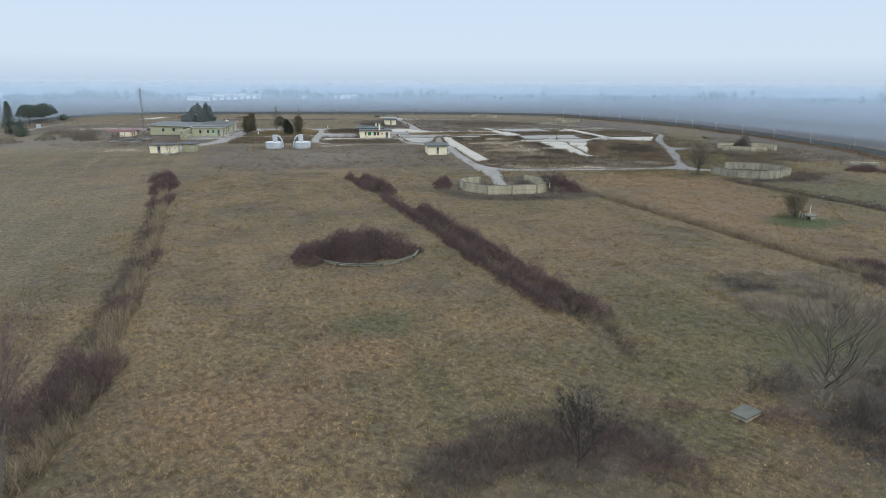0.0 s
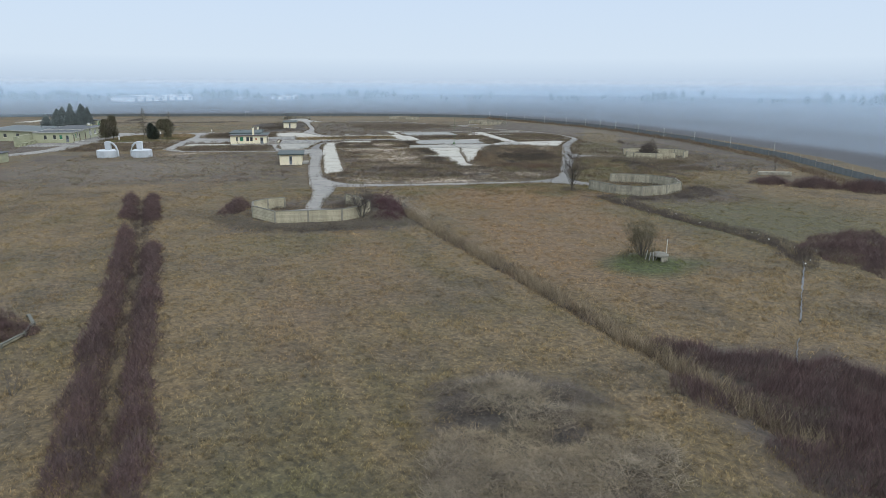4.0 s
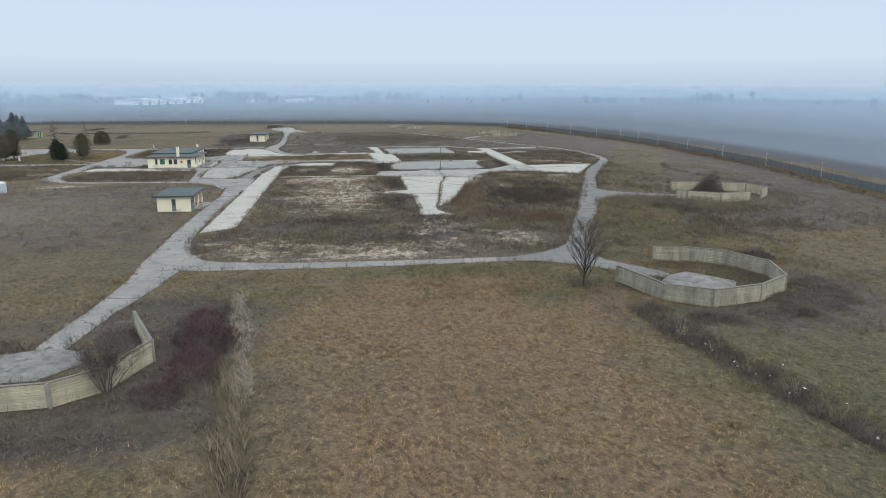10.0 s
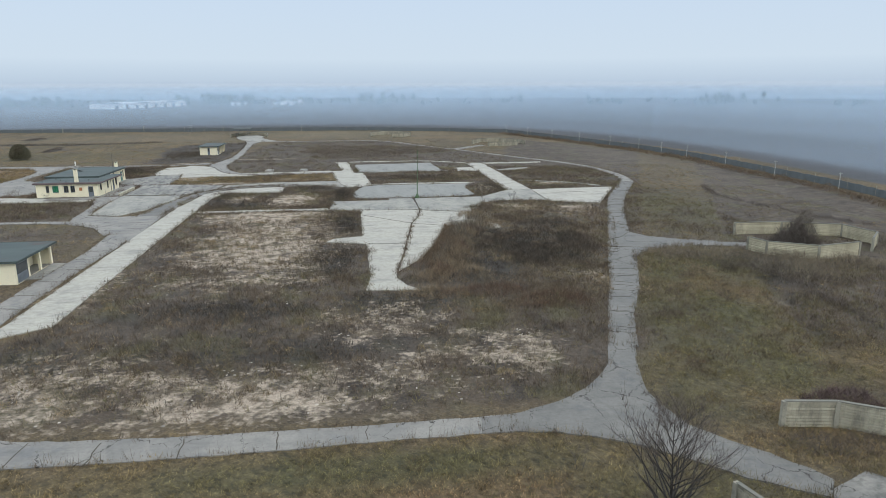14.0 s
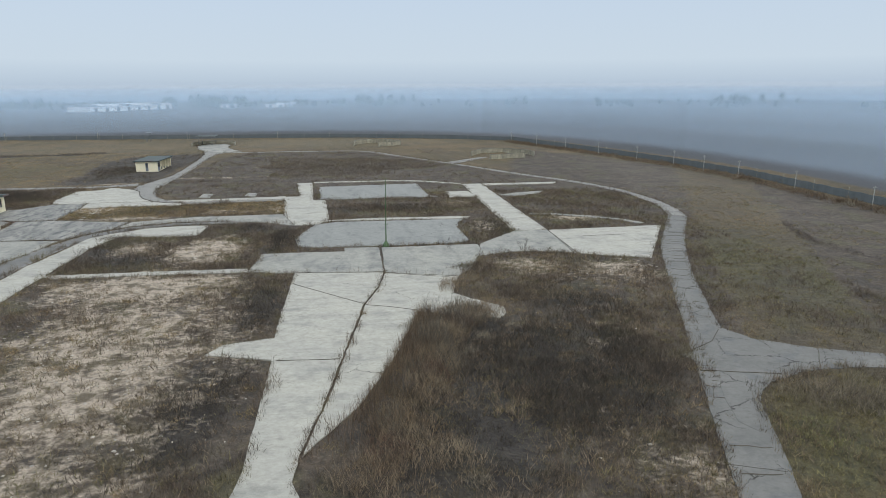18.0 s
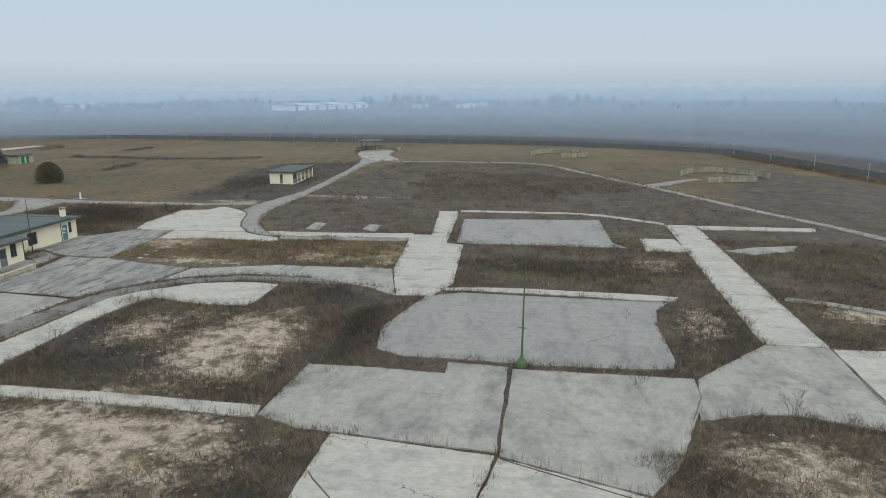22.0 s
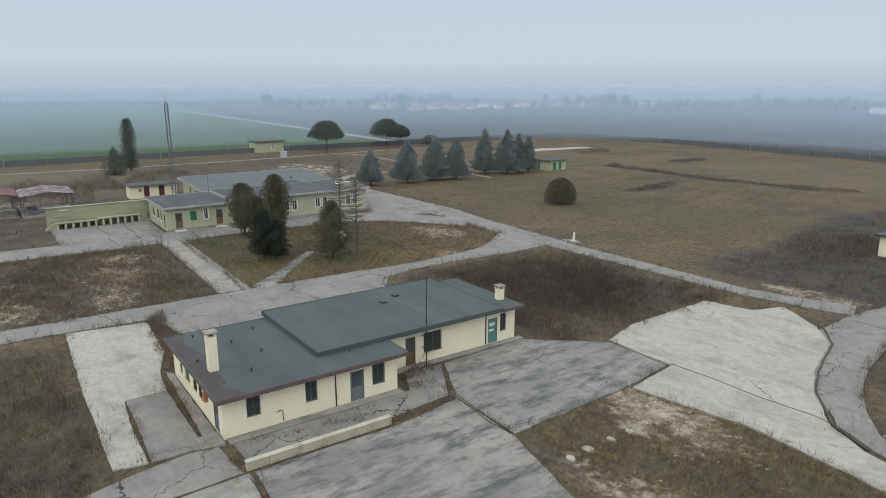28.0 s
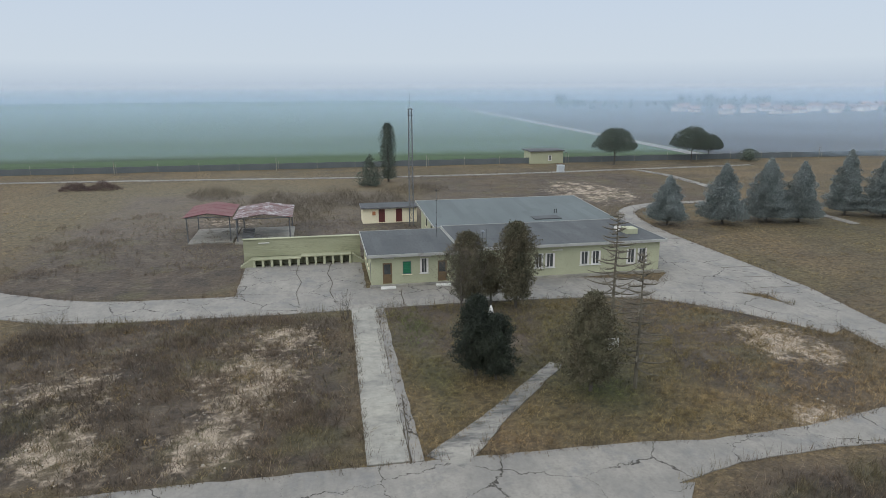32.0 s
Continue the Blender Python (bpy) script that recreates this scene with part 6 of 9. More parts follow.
mast = thing("lattice_mast", "tall grey lattice radio mast", "mast", (-83, 284.6, 0))
for dx, dy in ((-0.32, -0.32), (0.32, -0.32), (0.32, 0.32), (-0.32, 0.32)):
    part("leg", Shape().tube([(-82.6 + dx, 284.0 + dy, 0), (-82.6 + dx * 0.8, 284.0 + dy * 0.8, 17.85)], [0.055, 0.045], 5), STEEL, mast)
for k in range(15):
    z0, z1 = 1.19 * k, 1.19 * (k + 1)
    s = Shape()
    c0, c1 = 0.32 * (1 - 0.2 * z0 / 18.6), 0.32 * (1 - 0.2 * z1 / 18.6)
    ring0 = [(-82.6 + a * c0, 284.0 + b * c0, z0) for a, b in ((-1, -1), (1, -1), (1, 1), (-1, 1))]
    ring1 = [(-82.6 + a * c1, 284.0 + b * c1, z1) for a, b in ((-1, -1), (1, -1), (1, 1), (-1, 1))]
    for i in range(4):
        s.tube([ring0[i], ring1[(i + 1) % 4]], [0.026, 0.026], 4).tube([ring1[i], ring1[(i + 1) % 4]], [0.026, 0.026], 4)
    part("brace", s, STEEL, mast)
part("lightning_rod", Shape().tube([(-82.6, 284.0, 17.8), (-82.6, 284.0, 20.2)], [0.04, 0.015], 5), STEEL, mast)
part("top_cage", Shape().box(-83.0, -82.2, 283.6, 284.4, 16.8, 16.9).box(-83.0, -82.2, 283.6, 284.4, 17.7, 17.8), STEEL, mast)

roof_aerial = thing("roof_antenna", "thin jointed steel antenna pole on the barracks roof", "antenna", (-57.6, 283.5, 3.67))
part("pole", Shape().tube([(-57.6, 283.5, 3.6), (-57.6, 283.5, 6.5), (-57.58, 283.5, 9.5)], [0.05, 0.04, 0.025], 6), STEEL, roof_aerial)
for z in (5.2, 6.6, 8.0, 9.2):
    part("collar", Shape().tube([(-57.6, 283.5, z), (-57.6, 283.5, z + 0.1)], [0.08, 0.08], 6), BARS, roof_aerial)
part("cross_arm", Shape().tube([(-57.6, 283.1, 9.3), (-57.6, 283.9, 9.3)], [0.02, 0.02], 5), STEEL, roof_aerial)
lamp = thing("lamp_post", "grey steel lamp post before the barracks", "lamp post", (-48.4, 286.8, 0))
part("shaft", Shape().tube([(-48.4, 286.8, -0.1), (-48.4, 286.8, 3), (-48.4, 286.8, 6.0)], [0.07, 0.06, 0.045], 7), STEEL, lamp)
part("lamp_head", Shape().tube([(-48.4, 286.8, 6.0), (-48.4, 286.8, 6.12), (-48.4, 286.8, 6.3)], [0.08, 0.24, 0.12], 8), GREY_METAL, lamp, "round grey lamp head")

pole = thing("flag_pole", "tall thin green pole with a painted base", "pole", (77.6, 252.3, 0))
part("base", Shape().tube([(77.6, 252.3, 0), (77.6, 252.3, 0.35), (77.6, 252.3, 0.8)], [0.5, 0.42, 0.12], 8), GREEN_POLE, pole, "green conical pole base")
part("shaft", Shape().tube([(77.6, 252.3, 0.6), (77.65, 252.3, 5), (77.75, 252.3, 9.4)], [0.09, 0.06, 0.03], 8), GREEN_POLE, pole)
part("cleat", Shape().box(77.3, 77.9, 252.26, 252.34, 3.1, 3.16), GREEN_POLE, pole)

# fuel tanks
def fuel_tank(x, y, flip):
    t = thing("fuel_tank", "white cylindrical tank with a square tower and bent pipe", "tank", (x, y, 0), "pair of white tanks")
    part("drum", Shape().tube([(x, y, 0), (x, y, 1.9), (x, y, 2.1)], [2.6, 2.6, 2.2], 14), TANK_WHITE, t, "", 0.0)
    part("tower", Shape().box(x + flip * 0.5 - 0.7, x + flip * 0.5 + 0.7, y - 0.7, y + 0.7, 2.0, 4.3), TANK_WHITE, t, "", 0.04)
    part("bent_pipe", Shape().tube([(x + flip * 2.9, y, 0.2), (x + flip * 2.8, y, 1.9), (x + flip * 2.4, y, 3.1), (x + flip * 1.8, y, 3.8), (x + flip * 1.1, y, 4.0)], [0.26] * 5, 8), TANK_WHITE, t)
    part("band", Shape().tube([(x, y, 0.9), (x, y, 1.0)], [2.64, 2.64], 14), TANK_WHITE, t)


fuel_tank(-25.6, 225, 1)
fuel_tank(-16.4, 225, -1)

hut = thing("white_hut", "small white hut with a dark door", "hut", (-56.5, 213, 0))
wall(hut, "y", 210.8, -60.2, -53.25, -0.2, 2.5, CREAM, [("grey", -58, -57.1, 0.1, 2.1)], out=-1)
wall(hut, "x", -53.0, 210.8, 216, -0.2, 2.5, CREAM)
wall(hut, "y", 216, -60.2, -53.25, -0.2, 2.5, CREAM)
wall(hut, "x", -60.2, 211.05, 215.75, -0.2, 2.5, CREAM, out=-1)
roof(hut, -60.6, -52.6, 210.4, 216.4, 2.5, 0.15, FELT_OLD, STEEL)
cab = thing("cabinet_hut", "plain mossy green concrete hut", "hut", (-50, 216, 0))
wall(cab, "y", 215, -52, -48.25, -0.2, 2.4, MOSSY_GREEN, out=-1)
wall(cab, "x", -48, 215, 219, -0.2, 2.4, MOSSY_GREEN)
wall(cab, "y", 219, -52, -48.25, -0.2, 2.4, MOSSY_GREEN)
wall(cab, "x", -52, 215.25, 218.75, -0.2, 2.4, MOSSY_GREEN, out=-1)
roof(cab, -52.3, -47.7, 214.7, 219.3, 2.4, 0.12, FELT_OLD, STEEL)

ghut = thing("transformer_hut", "small green hut with green doors under firs", "hut", (-75, 376, 0))
wall(ghut, "y", 373.5, -77, -71.25, -0.2, 2.5, GREENISH, [("green", -75.6, -74.7, 0.1, 2.1)], out=-1)
wall(ghut, "x", -71, 373.5, 379, -0.2, 2.5, GREENISH, [("green", 374.4, 375.6, 0.1, 2.0), ("green", 376.4, 377.4, 0.1, 2.0)])
wall(ghut, "y", 379, -77, -71.25, -0.2, 2.5, GREENISH)
wall(ghut, "x", -77, 373.75, 378.75, -0.2, 2.5, GREENISH, out=-1)
roof(ghut, -77.4, -70.6, 373, 379.4, 2.5, 0.16, FELT_OLD, STEEL)
ghut.location.y -= 1.2
fhut = thing("gate_house", "pale green gate house by the far fence", "hut", (-164, 333, 0))
wall(fhut, "x", -161, 328.4, 338, -0.2, 3.4, GREENISH, [("white", 333.6, 334.6, 0.8, 2.2)])
wall(fhut, "y", 328.4, -167, -161.25, -0.2, 3.4, GREENISH, out=-1)
wall(fhut, "y", 338, -167, -161.25, -0.2, 3.4, GREENISH)
wall(fhut, "x", -167, 328.65, 337.75, -0.2, 3.4, GREENISH, out=-1)
roof(fhut, -167.5, -160.5, 328, 338.4, 3.4, 0.2, FELT_OLD, STEEL)
cabin = thing("meter_cabinet", "white metal cabinet standing by the track", "cabinet", (-141.2, 330, 0))
part("box", Shape().box(-142, -140.6, 329.2, 330.8, 0, 1.7), TANK_WHITE, cabin, "", 0.04)
part("lid", Shape().box(-142.1, -140.5, 329.1, 330.9, 1.7, 1.8), TANK_WHITE, cabin, "", 0.02)

# shelter by the north fence
gs = thing("gate_shelter", "open shelter with a thin flat roof on posts", "shelter", (17, 427.5, 0))
for x in (14.6, 19.4):
    for y in (424.6, 430.4):
        part("post", Shape().tube([(x, y, -0.1), (x, y, 3.3)], [0.09, 0.09], 6), STEEL, gs)
roof(gs, 13.6, 20.4, 423.6, 431.4, 3.3, 0.16, FELT, STEEL)


# blast walls of concrete planks round the launching pads
def blast_wall(corners, height=1.8, label="ring of weathered concrete plank walls, open on one side", cap=POST_CONCRETE, mat=None):
    cx, cy = sum(p[0] for p in corners) / len(corners), sum(p[1] for p in corners) / len(corners)
    ring = thing("blast_wall", label, "wall", (cx, cy, 0), "ring walls round the pads")
    courses = max(3, round(height / 0.2))
    h = height / courses
    rng = random.Random(int(cx * 7 + cy))
    post_me = Shape().box(-0.15, 0.15, -0.16, 0.16, -0.3, height + 0.03).mesh("post", cap, 0.02)
    for k, (x, y) in enumerate(corners):
        p, q = corners[max(k - 1, 0)], corners[min(k + 1, len(corners) - 1)]
        ob = new("post", post_me)
        ob.parent, ob.matrix_basis = ring, Matrix.Translation((x - cx, y - cy, 0)) @ Matrix.Rotation(math.atan2(q[1] - p[1], q[0] - p[0]), 4, "Z")
    for (ax, ay), (bx, by) in zip(corners, corners[1:]):
        side = math.hypot(bx - ax, by - ay)
        m = Matrix.Translation(((ax + bx) / 2 - cx, (ay + by) / 2 - cy, 0)) @ Matrix.Rotation(math.atan2(by - ay, bx - ax), 4, "Z")
        plank_me = Shape().box(-side / 2 + 0.1, side / 2 - 0.1, -0.07, 0.07, 0.01, h - 0.01).mesh("plank", mat or BLOCK, 0.015)
        for c in range(courses):
            ob = new("plank", plank_me)
            ob.parent, ob.matrix_basis = ring, m @ Matrix.Translation((rng.uniform(-0.01, 0.01), rng.uniform(-0.03, 0.03), c * h))
        ob = new("coping", Shape().box(-side / 2 + 0.02, side / 2 - 0.02, -0.13, 0.13, 0, 0.08).mesh("coping", COPING if cap == POST_CONCRETE else cap, 0.02))
        ob.parent, ob.matrix_basis = ring, m @ Matrix.Translation((0, 0, height))


blast_wall([(26.2, 138), (23.5, 137.5), (21.4, 134.8), (21.7, 131), (25.4, 125.7), (30.2, 125.6), (35.2, 126), (38.1, 128.2), (39.9, 133.3), (36.4, 140.6)], mat=PALE_BLOCK)
blast_wall([(84.9, 150.4), (87, 143), (91.1, 140.5), (96.7, 141.7), (101.3, 144.6), (103, 150.2), (100.4, 155.4), (96.3, 158), (92.9, 158.5)])
blast_wall([(120.9, 212.4), (128, 212), (135.5, 209), (136.6, 203.6), (133.4, 200.4)], 1.8, mat=PALE_BLOCK)
blast_wall([(130, 198.6), (123.5, 197.4), (118.5, 200.6), (117.6, 203.4)], 1.8, mat=PALE_BLOCK)
blast_wall([(109, 371), (113.5, 379), (121, 380.4), (127, 374), (128.2, 368)], 1.4, "ring of pinkish concrete plank walls in scrub")
blast_wall([(112.8, 360), (118, 361.4), (124.2, 363.6)], 1.4, "ring of pinkish concrete plank walls in scrub")
blast_wall([(72, 411.5), (72.6, 419), (77, 425), (84, 425), (89.4, 416.4)], 1.5)
blast_wall([(81.2, 409.6), (86, 411), (89.2, 415.8)], 1.5)
blast_wall([(13.2, 419.5), (12.4, 425), (14.5, 431), (18.5, 434), (23.5, 433), (27.3, 428), (28, 421.5)], 1.1, "low pale walls round the end of the road")
blast_wall([(1.2 + 6.6 * math.cos(radians(d)), 83 + 6.6 * math.sin(radians(d))) for d in range(170, 401, 23)], 0.22, "low sunken ring wall overgrown with red-brown bushes", DARK_ASPHALT)

# ---- far village, sheds ----
rng = random.Random(5)
for k in range(46):
    x, y = -446 - rng.uniform(0, 110), 570 + 5.3 * k + rng.uniform(-6, 6)
    w, d, h = rng.uniform(5, 9), rng.uniform(5, 9), rng.uniform(2.4, 4.4)
    a = rng.uniform(-0.3, 0.3)
    hs = thing("house", "far white village house with a tiled roof", "house", (x, y, 0), "houses of the far village")
    m = Matrix.Translation((x, y, 0)) @ Matrix.Rotation(a, 4, "Z")
    part("wall", Shape().box(-w / 2, w / 2, -d / 2, d / 2, -0.5, h).turned(m), HOUSE_WALL, hs)
    r = Shape()
    r.v = [(-w / 2 - 0.5, -d / 2 - 0.5, h), (w / 2 + 0.5, -d / 2 - 0.5, h), (w / 2 + 0.5, d / 2 + 0.5, h), (-w / 2 - 0.5, d / 2 + 0.5, h), (0, -d / 2 - 0.5, h + 2), (0, d / 2 + 0.5, h + 2)]
    r.f = [[0, 4, 5, 3], [4, 1, 2, 5], [0, 1, 4], [3, 5, 2], [0, 3, 2, 1]]
    part("roof", r.turned(m), HOUSE_ROOF, hs)
    for i in (-1, 1):
        part("window", Shape().box(w / 2, w / 2 + 0.05, i * d * 0.25 - 0.6, i * d * 0.25 + 0.6, h * 0.55, h * 0.55 + 1.3).turned(m), DARK_GLASS, hs)
for x, y, l, h in ((-150, 850, 100, 4.6), (-62, 905, 16, 3.4), (-14, 905, 20, 3.6), (2, 912, 10, 4.4), (-420, 860, 40, 4)):
    ws = thing("warehouse", "long pale industrial shed in the distance", "building", (x, y, 0), "far sheds")
    m = Matrix.Translation((x, y, 0)) @ Matrix.Rotation(radians(62) if l > 90 else 0.2, 4, "Z")
    deep, bays = (14, 8) if l > 90 else (5, 2)
    part("wall", Shape().box(-l / 2, l / 2, -deep, deep, -0.5, h).turned(m), SHED_WHITE, ws)
    for k in range(bays):
        a, b = -l / 2 + l * k / bays, -l / 2 + l * (k + 1) / bays
        r = Shape()
        r.v = [(a, -deep - 0.4, h), (b, -deep - 0.4, h), (b, deep + 0.4, h), (a, deep + 0.4, h), ((a + b) / 2, -deep - 0.4, h + 1.5), ((a + b) / 2, deep + 0.4, h + 1.5)]
        r.f = [[0, 4, 5, 3], [4, 1, 2, 5], [0, 1, 4], [3, 5, 2], [0, 3, 2, 1]]
        part("roof_bay", r.turned(m), SHED_WHITE if k % 3 else FELT_OLD, ws)
    for k in range(bays):
        a = -l / 2 + l * (k + 0.5) / bays
        part("gate", Shape().box(a - 1.6, a + 1.6, -deep - 0.06, -deep, 0, h * 0.7).turned(m), FELT_OLD, ws, "dark gate")

# ---- plants ----
def blades(x, y, z, rng, count, height, width, lean, spread):
    """Tufts of thin upright blades at the points: corners and triangles."""
    n = len(x)
    bx = np.repeat(x, count) + rng.normal(0, spread, n * count)
    by = np.repeat(y, count) + rng.normal(0, spread, n * count)
    bz = np.repeat(z, count)
    a = rng.uniform(0, 2 * np.pi, n * count)
    h = rng.uniform(*height, n * count)
    w = rng.uniform(*width, n * count)
    l = rng.uniform(*lean, n * count) * h
    t = rng.uniform(0, 2 * np.pi, n * count)
    v = np.empty((n * count, 3, 3))
    v[:, 0] = np.stack([bx - np.cos(t) * w / 2, by - np.sin(t) * w / 2, bz - 0.03], -1)
    v[:, 1] = np.stack([bx + np.cos(t) * w / 2, by + np.sin(t) * w / 2, bz - 0.03], -1)
    v[:, 2] = np.stack([bx + np.cos(a) * l, by + np.sin(a) * l, bz + h], -1)
    return v.reshape(-1, 3), np.arange(n * count * 3).reshape(-1, 3)


def sow(rng, boxes, keep):
    """Random points in boxes of the plan (x0, x1, y0, y1, number per square metre), kept by chance."""
    xs, ys = [], []
    for x0, x1, y0, y1, density in boxes:
        n = int((x1 - x0) * (y1 - y0) * density)
        xs.append(rng.uniform(x0, x1, n))
        ys.append(rng.uniform(y0, y1, n))
    x, y = np.concatenate(xs), np.concatenate(ys)
    ok = rng.random(len(x)) < keep(x, y)
    return x[ok], y[ok]


def lumps(x, y, s=1.0):
    """Uneven growth: a value from 0 to 1 over the plan."""
    return 0.5 + 0.25 * (np.sin(x * 0.9 * s + 2 * np.sin(y * 0.5 * s)) + np.sin(y * 1.1 * s + 2 * np.sin(x * 0.37 * s)))


rng = np.random.default_rng(3)
BUILT = soften(raster([[(1, 262), (15, 262), (15, 290), (1, 290)], [(22, 199.5), (28, 199.5), (28, 209.5), (22, 209.5)], [(16, 345), (23, 345), (23, 360), (16, 360)], [(-63, 275), (-50, 275), (-50, 309), (-63, 309)], [(-81, 285), (-65, 285), (-65, 309.5), (-81, 309.5)], [(-63.5, 260.5), (-61, 260.5), (-61, 275), (-63.5, 275)], [(-90, 276), (-85, 276), (-85, 286), (-90, 286)]]), 1) > 0.01
BARE = PAVED | BUILT
x, y = sow(rng, [(-34, 92, 62, 160, 2.1), (92, 130, 90, 200, 1.0), (-110, -34, 30, 232, 0.2), (-34, 28, 160, 236, 0.6), (84, 150, 160, 300, 0.9), (-60, 26, 318, 400, 0.4), (-90, -60, 318, 380, 0.25), (24, 62, 279, 293, 1), (60, 100, 20, 90, 0.6)],
           lambda x, y: np.where(at(BARE, x, y), 0, np.clip(1.15 - at(SCRUBBY, x, y), 0.1, 1) * (0.35 + 0.65 * lumps(x, y, 0.8))))
v, f = blades(x, y, ground_z(x, y), rng, 17, (0.08, 0.28), (0.03, 0.065), (0.4, 1.6), 0.26)
zoned(bulk("meadow_grass", v, f, GRASS, "matted dry winter grass, tan and olive", "grass"), v)
x, y = sow(rng, [(-34, 64, 26, 63, 5.0), (36, 112, 132, 160, 2.0)], lambda x, y: np.where(at(BARE, x, y), 0, np.clip(1.15 - 0.95 * at(SCRUBBY, x, y), 0.12, 1) * (0.4 + 0.6 * lumps(x, y, 1.7))))
v, f = blades(x, y, ground_z(x, y), rng, 17, (0.06, 0.24), (0.024, 0.05), (0.4, 1.6), 0.2)
zoned(bulk("meadow_grass", v, f, GRASS, "matted dry winter grass with fine blades", "grass"), v)

x, y = sow(rng, [(32, 128, 164, 300, 7), (38, 66, 240, 264, 6), (-44, -15, 240, 273, 11), (-12, 17, 238, 257, 11), (-11, 16, 290, 316, 15), (-34, 28, 166, 235, 1.3), (-100, -60, 228, 290, 1.2), (4, 26, 320, 392, 1.5), (30, 110, 300, 392, 1.1), (16, 48, 118, 150, 3), (80, 142, 132, 216, 1.8), (-140, -90, 285, 348, 0.6), (-46, -16, 288, 316, 1.0)],
           lambda x, y: np.where(at(BARE, x, y), 0, np.clip(at(SCRUBBY, x, y) - 1.0 * np.clip(at(GRAVEL, x, y) * 1.5 - 0.2, 0, 1), 0, 1) * (0.12 + 0.88 * lumps(x, y, 0.45) ** 1.5)))
v, f = blades(x, y, ground_z(x, y), rng, 6, (0.15, 0.75), (0.024, 0.06), (0.1, 1.0), 0.2)
zoned(bulk("dead_scrub", v, f, SCRUB, "dead brown weeds and scrub stalks", "scrub"), v)

x, y = sow(rng, [(32, 128, 164, 300, 3.5), (-44, -15, 240, 273, 3.5), (-10, 17, 238, 257, 3), (-11, 16, 290, 316, 3), (-34, 28, 166, 235, 1.5), (84, 150, 160, 300, 2.0), (24, 62, 279, 292, 6), (-100, -60, 228, 290, 1), (70, 130, 90, 160, 1.5), (30, 110, 300, 392, 0.8)],
           lambda x, y: np.where(at(BARE, x, y), 0, np.clip(at(SCRUBBY, x, y) * 1.6 - 0.8 * np.clip(at(GRAVEL, x, y), 0, 1), 0, 1) * np.clip(lumps(x + 7, y - 3, 0.25) * 2 - 0.5, 0.05, 1)))
v, f = blades(x, y, ground_z(x, y), rng, 6, (0.08, 0.42), (0.022, 0.05), (0.4, 1.8), 0.16)
bulk("tussocks", v, f, TUSSOCK, "olive and tan grass tussocks among dead weeds", "grass")

fork = np.random.default_rng(77)
x, y = sow(fork, [(84, 114, 146, 204, 9), (62, 86, 146, 160, 8)], lambda x, y: np.where(at(BARE, x, y), 0, np.clip(1.1 - at(SCRUBBY, x, y), 0.1, 1) * (0.15 + 0.85 * lumps(x, y, 0.9))))
v, f = blades(x, y, ground_z(x, y), fork, 7, (0.12, 0.5), (0.016, 0.036), (0.4, 1.5), 0.15)
bulk("tussocks", v, f, TUSSOCK, "long olive grass beside the road fork", "grass")

x, y = sow(rng, [(86, 103, 141, 158, 9), (22, 39, 126, 140, 6), (-45, -15, 275, 317, 11), (24, 63, 279, 293, 8), (-30, -12, 232, 244, 3), (84, 112, 186, 206, 3)], lambda x, y: np.where(at(BARE, x, y), 0, 0.35 + 0.65 * lumps(x, y, 0.7)))
v, f = blades(x, y, ground_z(x, y), rng, 6, (0.12, 0.5), (0.016, 0.036), (0.3, 1.3), 0.14)
zoned(bulk("long_grass", v, f, LAWN, "long shaggy winter grass in olive, tan and rust", "grass"), v)

# rank grass by the big apron, and weeds in the joints and along the paving
x, y = sow(rng, [(71, 90, 196, 236, 16)], lambda x, y: np.where(at(BARE, x, y), 0, np.clip(1.3 - np.hypot((x - 77 - (y - 215) * 0.25) / 4, (y - 216) / 14), 0, 1)))
v, f = blades(x, y, ground_z(x, y), rng, 6, (0.6, 1.7), (0.016, 0.034), (0.1, 0.4), 0.2)
bulk("rank_grass", v, f, RANK, "tall rust-brown dry grass beside concrete", "grass")
fawn = np.random.default_rng(63)
x, y = sow(fawn, [(74, 108, 184, 246, 3.6), (38, 66, 182, 262, 1.2), (34, 76, 166, 184, 1.2), (-44, -15, 242, 272, 1.6), (-9, 16, 292, 314, 2.0), (62, 100, 274, 292, 1.4)], lambda x, y: np.where(at(BARE, x, y), 0, np.clip(1.4 * lumps(x + 11, y + 5, 0.6) - 0.3, 0, 1)))
v, f = blades(x, y, ground_z(x, y), fawn, 10, (0.15, 0.6), (0.024, 0.055), (0.3, 1.3), 0.18)
bulk("tussocks", v, f, FAWN, "fawn and straw-coloured grass tufts among dark weeds", "grass")
xs, ys = [], []
for label, outline, mat in PADS:
    for (ax, ay), (bx, by) in zip(outline, outline[1:] + outline[:1]):
        n = int(math.hypot(bx - ax, by - ay) * 2.6)
        t = rng.random(n)
        xs.append(ax + (bx - ax) * t + rng.normal(0, 0.22, n))
        ys.append(ay + (by - ay) * t + rng.normal(0, 0.22, n))
for name, label, outline, mat, top in ROADS:
    for (ax, ay), (bx, by) in zip(outline, outline[1:] + outline[:1]):
        n = int(math.hypot(bx - ax, by - ay) * 4.0)
        t = rng.random(n)
        xs.append(ax + (bx - ax) * t + rng.normal(0, 0.25, n))
        ys.append(ay + (by - ay) * t + rng.normal(0, 0.25, n))
